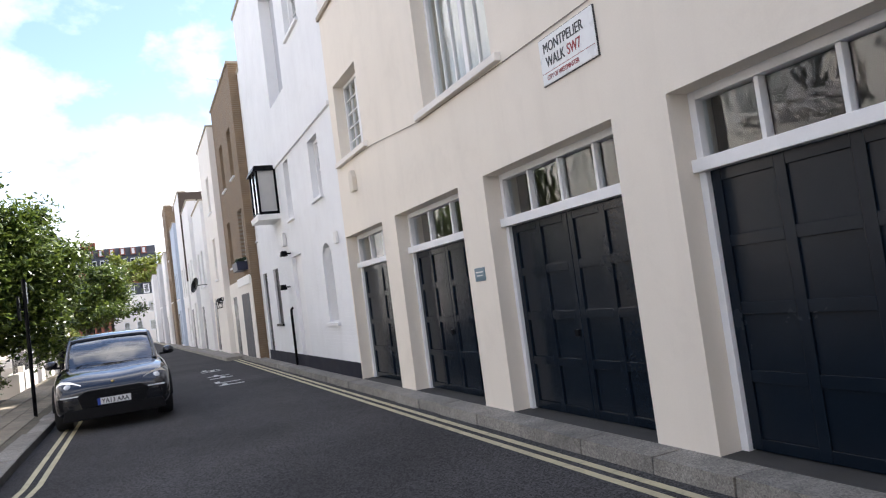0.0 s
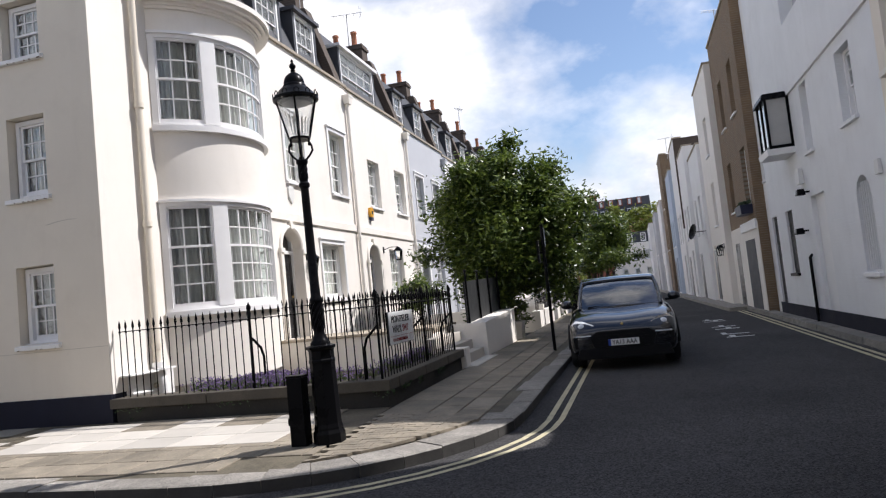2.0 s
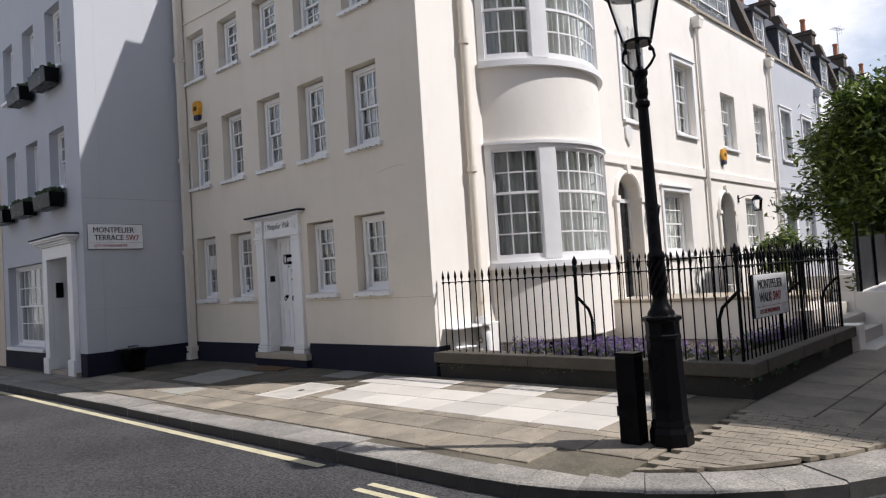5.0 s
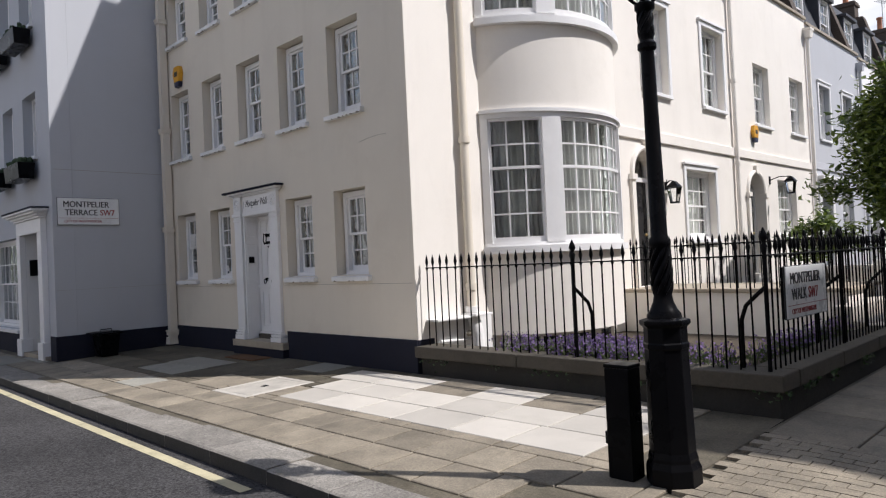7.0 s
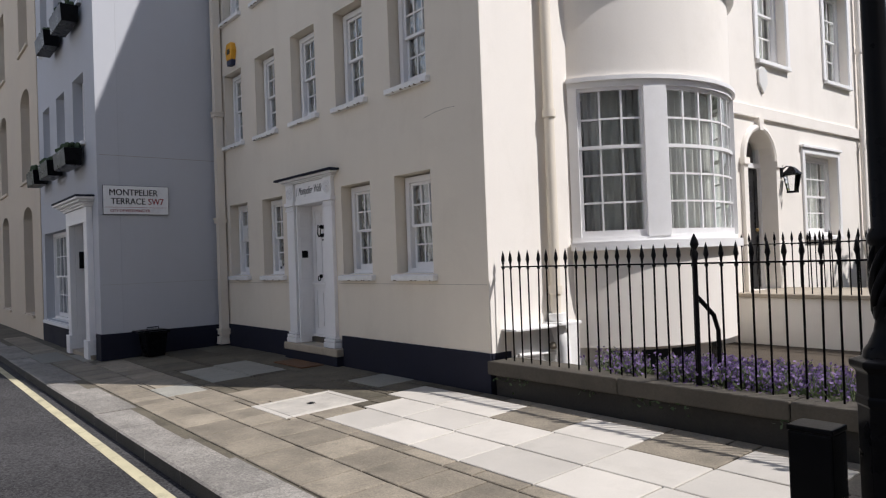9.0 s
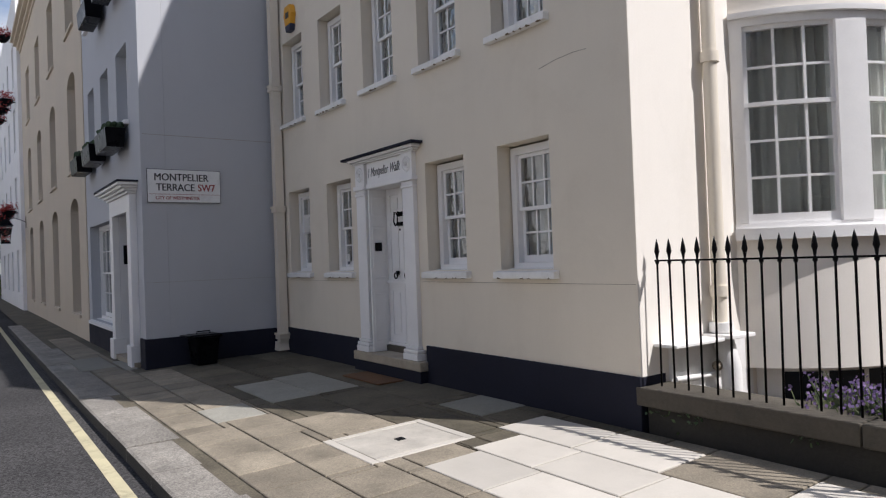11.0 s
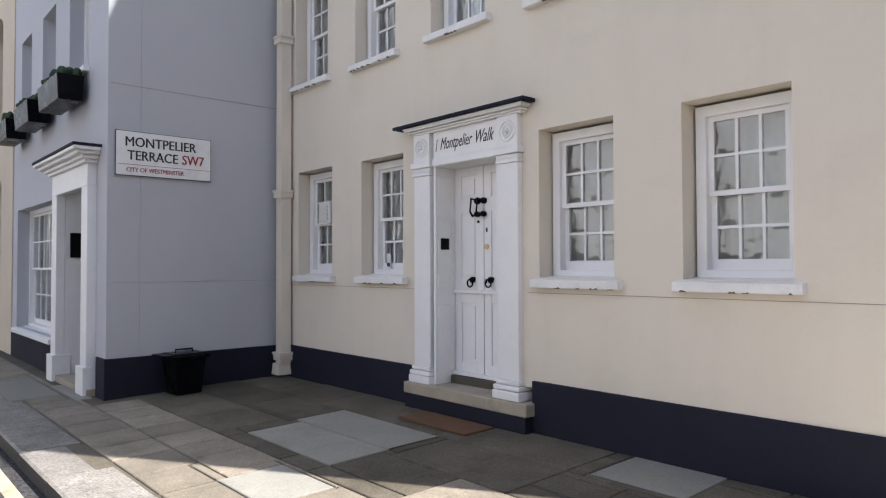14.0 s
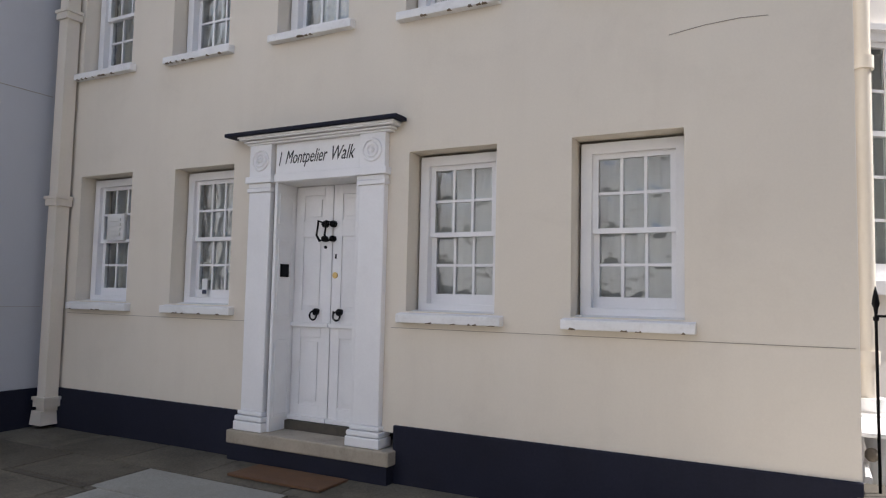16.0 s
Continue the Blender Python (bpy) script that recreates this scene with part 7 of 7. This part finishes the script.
for i in range(10):
    x = -3.4 + i * 1.55
    part("dormer", Mesh().box(x, x + 0.85, 0.05, 1.2, 16.0, 17.7), WHITE_PAINT, hk, "white dormer window")
    part("dormer_pane", Mesh().box(x + 0.12, x + 0.73, 0.0, 0.05, 16.2, 17.5), GARAGE, hk)
for i in range(6):
    x = -1.2 + i * 2.2
    part("dormer", Mesh().box(x, x + 1.1, 0.8, 2.0, 18.6, 20.2), BRICK_RED, hk, "brick dormer")
    part("dormer_pane", Mesh().box(x + 0.25, x + 0.85, 0.76, 0.8, 18.8, 20.0), WHITE_PAINT, hk)
part("chimney", Mesh().box(-2.5, 0.5, 3, 4, 20.4, 22.2), BRICK_RED, hk)

# ---- slabs, kerbs and covers ----
rng = random.Random(7)
ROWS_Y = (-2.78, -2.32, -1.86, -1.22, -0.62, -0.02)
PALE = ((-4.8, -3.48, -1.68, -1.15), (-4.9, -3.5, -1.15, -0.62), (-2.05, -1.35, -0.55, 0.0), (-3.75, -3.05, -2.4, -1.9), (-9.6, -8.0, -2.9, -2.4), (-8.7, -7.5, -2.38, -2.2))
COVER = (-1.69, -0.86, -1.95, -1.0)


def slab(x0, x1, y0, y1, mat_, lift=0.0, name="paving_slab", parent=None, gap=0.008):
    """One stone laid to the pavement's fall, a little uneven."""
    x0, x1, y0, y1 = x0 + gap, x1 - gap, y0 + gap, y1 - gap
    e = [rng.uniform(-0.002, 0.002) for _ in range(4)]
    c = 0.006
    top = [(x, y, pav(x, y) + lift + k) for (x, y), k in zip(((x0 + c, y0 + c), (x1 - c, y0 + c), (x1 - c, y1 - c), (x0 + c, y1 - c)), e)]
    mid = [(x, y, pav(x, y) + lift - 0.005 + k) for (x, y), k in zip(((x0, y0), (x1, y0), (x1, y1), (x0, y1)), e)]
    low = [(x, y, pav(x, y) - 0.03) for x, y in ((x0, y0), (x1, y0), (x1, y1), (x0, y1))]
    s = Mesh().add(top + mid + low, [(0, 1, 2, 3)] + [(j + 4 * k + 4, (j + 1) % 4 + 4 * k + 4, (j + 1) % 4 + 4 * k, j + 4 * k) for j in range(4) for k in (0, 1)])
    return part(name, s, mat_, parent or pavement)


def clear_of(x0, x1, y0, y1, boxes):
    return all(x1 <= b[0] + 0.01 or x0 >= b[1] - 0.01 or y1 <= b[2] + 0.01 or y0 >= b[3] - 0.01 for b in boxes)


BIG = []
for y0, y1, xs, worn in ((-1.71, -1.2, (-0.55, 0.13, 0.82, 1.44, 2.2, 2.84, 3.6), ()),
                         (-1.2, -0.7, (-0.65, 0.02, 0.78, 1.5, 2.2, 2.9, 3.7), ()),
                         (-0.7, -0.17, (-0.95, -0.1, 0.68, 1.44, 2.18, 2.9, 3.6), (2, 4))):
    for i, (x0, x1) in enumerate(zip(xs, xs[1:])):
        BIG.append((x0, x1, y0, y1, i not in worn))
TAKEN = [b[:4] for b in PALE] + [b[:4] for b in BIG] + [COVER]
# single pale slabs, mostly in shade, use the dimmed copy
for b in PALE:
    slab(*b, OLD_PALE)
for b in BIG:
    slab(*b[:4], PALE_SLAB if b[4] else YORK)
for r, (y0, y1) in enumerate(zip(ROWS_Y, ROWS_Y[1:])):
    x = -14.0 - 0.3 * r
    while x < 4.35:
        w = rng.uniform(0.40, 0.52) if r < 2 else rng.uniform(0.8, 1.5)
        # rows inside the house's shadow get the stone with shade in its colour
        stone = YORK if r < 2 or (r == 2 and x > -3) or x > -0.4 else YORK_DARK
        x1 = min(x + w, 4.4)
        if y1 <= -2.13 or x > -7.28:
            if r < 2 or x1 < 4.4:
                lim = CORNER[0] + math.sqrt(max(0.0, (CORNER_R - 0.45) ** 2 - max(0, CORNER[1] - y0) ** 2))
                cuts = [(x, min(x1, lim))] if x < lim - 0.1 else []
                for a, b in cuts:
                    hit = [t for t in TAKEN if not clear_of(a, b, y0, y1, [t])]
                    if not hit:
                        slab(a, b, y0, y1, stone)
                    else:
                        # fill what the larger stones leave free
                        us = sorted({a, b, *(t for h in hit for t in h[:2] if a < t < b)})
                        vs = sorted({y0, y1, *(t for h in hit for t in h[2:4] if y0 < t < y1)})
                        for u0, u1 in zip(us, us[1:]):
                            for v0, v1 in zip(vs, vs[1:]):
                                if u1 - u0 > 0.02 and v1 - v0 > 0.02 and clear_of(u0, u1, v0, v1, TAKEN):
                                    slab(u0, u1, v0, v1, stone)
        x = x1
for r, (x0, x1) in enumerate(((4.44, 5.05), (5.05, 5.42), (5.42, 5.78))):
    y = -0.5 - 0.2 * r
    while y < 16:
        w = rng.uniform(0.6, 0.95)
        slab(x0, x1, y, y + w, YORK)
        y += w
# small setts round the corner
setts = Mesh()
y = -2.79
while y < -0.5:
    x = 4.42 + (0.1 if round(y * 10) % 2 else 0)
    while x < 6.0:
        if math.hypot(max(x - CORNER[0], 0), min(y + 0.1 - CORNER[1], 0)) < CORNER_R - 0.475:
            k = rng.uniform(-0.003, 0.001)
            q = [(x + 0.004, y + 0.004), (x + 0.196, y + 0.004), (x + 0.196, y + 0.096), (x + 0.004, y + 0.096)]
            # stones at the rim are cut to the kerb's curve
            for n_, (a, b) in enumerate(q):
                far_ = math.hypot(a - CORNER[0], b - CORNER[1])
                if a > CORNER[0] and b < CORNER[1] and far_ > CORNER_R - 0.445:
                    f_ = (CORNER_R - 0.445) / far_
                    q[n_] = (CORNER[0] + (a - CORNER[0]) * f_, CORNER[1] + (b - CORNER[1]) * f_)
            setts.add([(a, b, pav(a, b) + k) for a, b in q] + [(a, b, pav(a, b) - 0.03) for a, b in q], ((0, 1, 2, 3), (4, 5, 1, 0), (5, 6, 2, 1), (6, 7, 3, 2), (7, 4, 0, 3)))
        x += 0.2
    y += 0.1
ob = part("setts", setts, YORK, pavement, "small brick-shaped setts")
ob["kind"] = "stuff"
kl0, kl1 = kerb_line(0.0), kerb_line(0.44)
for i in range(2, len(kl0) - 9):
    a, b, c, d = Vector(kl0[i]), Vector(kl0[i + 1]), Vector(kl1[i + 1]), Vector(kl1[i])
    t = (b - a).normalized() * 0.004
    z = KERB_Z + rng.uniform(-0.006, 0.006)
    s = Mesh()
    top = [(*(a + t), z - 0.012), (*(b - t), z - 0.012), (*(c - t), z), (*(d + t), z)]
    n = (d - a).normalized() * 0.02
    lip = [(*(a + t + n), z), (*(b - t + n), z)]
    low = [(*(a + t), -0.3), (*(b - t), -0.3), (*(c - t), -0.3), (*(d + t), -0.3)]
    s.add([lip[0], lip[1], top[2], top[3], top[0], top[1], *low], ((0, 1, 2, 3), (4, 5, 1, 0), (6, 7, 5, 4), (7, 8, 2, 1, 5), (9, 6, 4, 0, 3), (8, 9, 3, 2)))
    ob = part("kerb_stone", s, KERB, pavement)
    # road-facing side: grime plus painted shade
    ob.data.materials.append(KERB_GRIME_SHADE)
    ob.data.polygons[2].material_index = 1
east_kerb = thing("kerb", "worn granite kerb stones below garage doors", "kerb", kind="structure", m=pose(0, 0, 0))
y = -12.0
while y < 18:
    L = rng.uniform(0.7, 1.1)
    o = rng.uniform(-0.012, 0.012)
    part("kerb_stone", Mesh().frustum(11.33 + o, 11.66, y + 0.005, y + L - 0.005, -0.3, -0.088 + rng.uniform(-0.008, 0.01), 0.015, 0.004), KERB, east_kerb)
    y += L
# utility cover
CONC = material("speckled_concrete", (0.42, 0.39, 0.34), 0.85, 0.25, 5, 0.7, 110, stain=0.35, stain_colour=(0.2, 0.18, 0.15))
cv = thing("manhole_cover", "pale concrete-filled access cover in the pavement", "manhole cover", m=pose(0, 0, 0))
x0, x1, y0, y1 = COVER
for a, b, c, d in ((x0, x1, y0, y0 + 0.07), (x0, x1, y1 - 0.07, y1), (x0, x0 + 0.07, y0 + 0.07, y1 - 0.07), (x1 - 0.07, x1, y0 + 0.07, y1 - 0.07)):
    slab(a, b, c, d, PALE_SLAB, 0.0, "frame", cv, 0.0)
slab(x0 + 0.07, x1 - 0.07, y0 + 0.07, y1 - 0.07, CONC, -0.002, "lid", cv, 0.006)
slab(-1.31, -1.23, -1.5, -1.42, BLACK, 0.003, "key_slot", cv, 0.0)
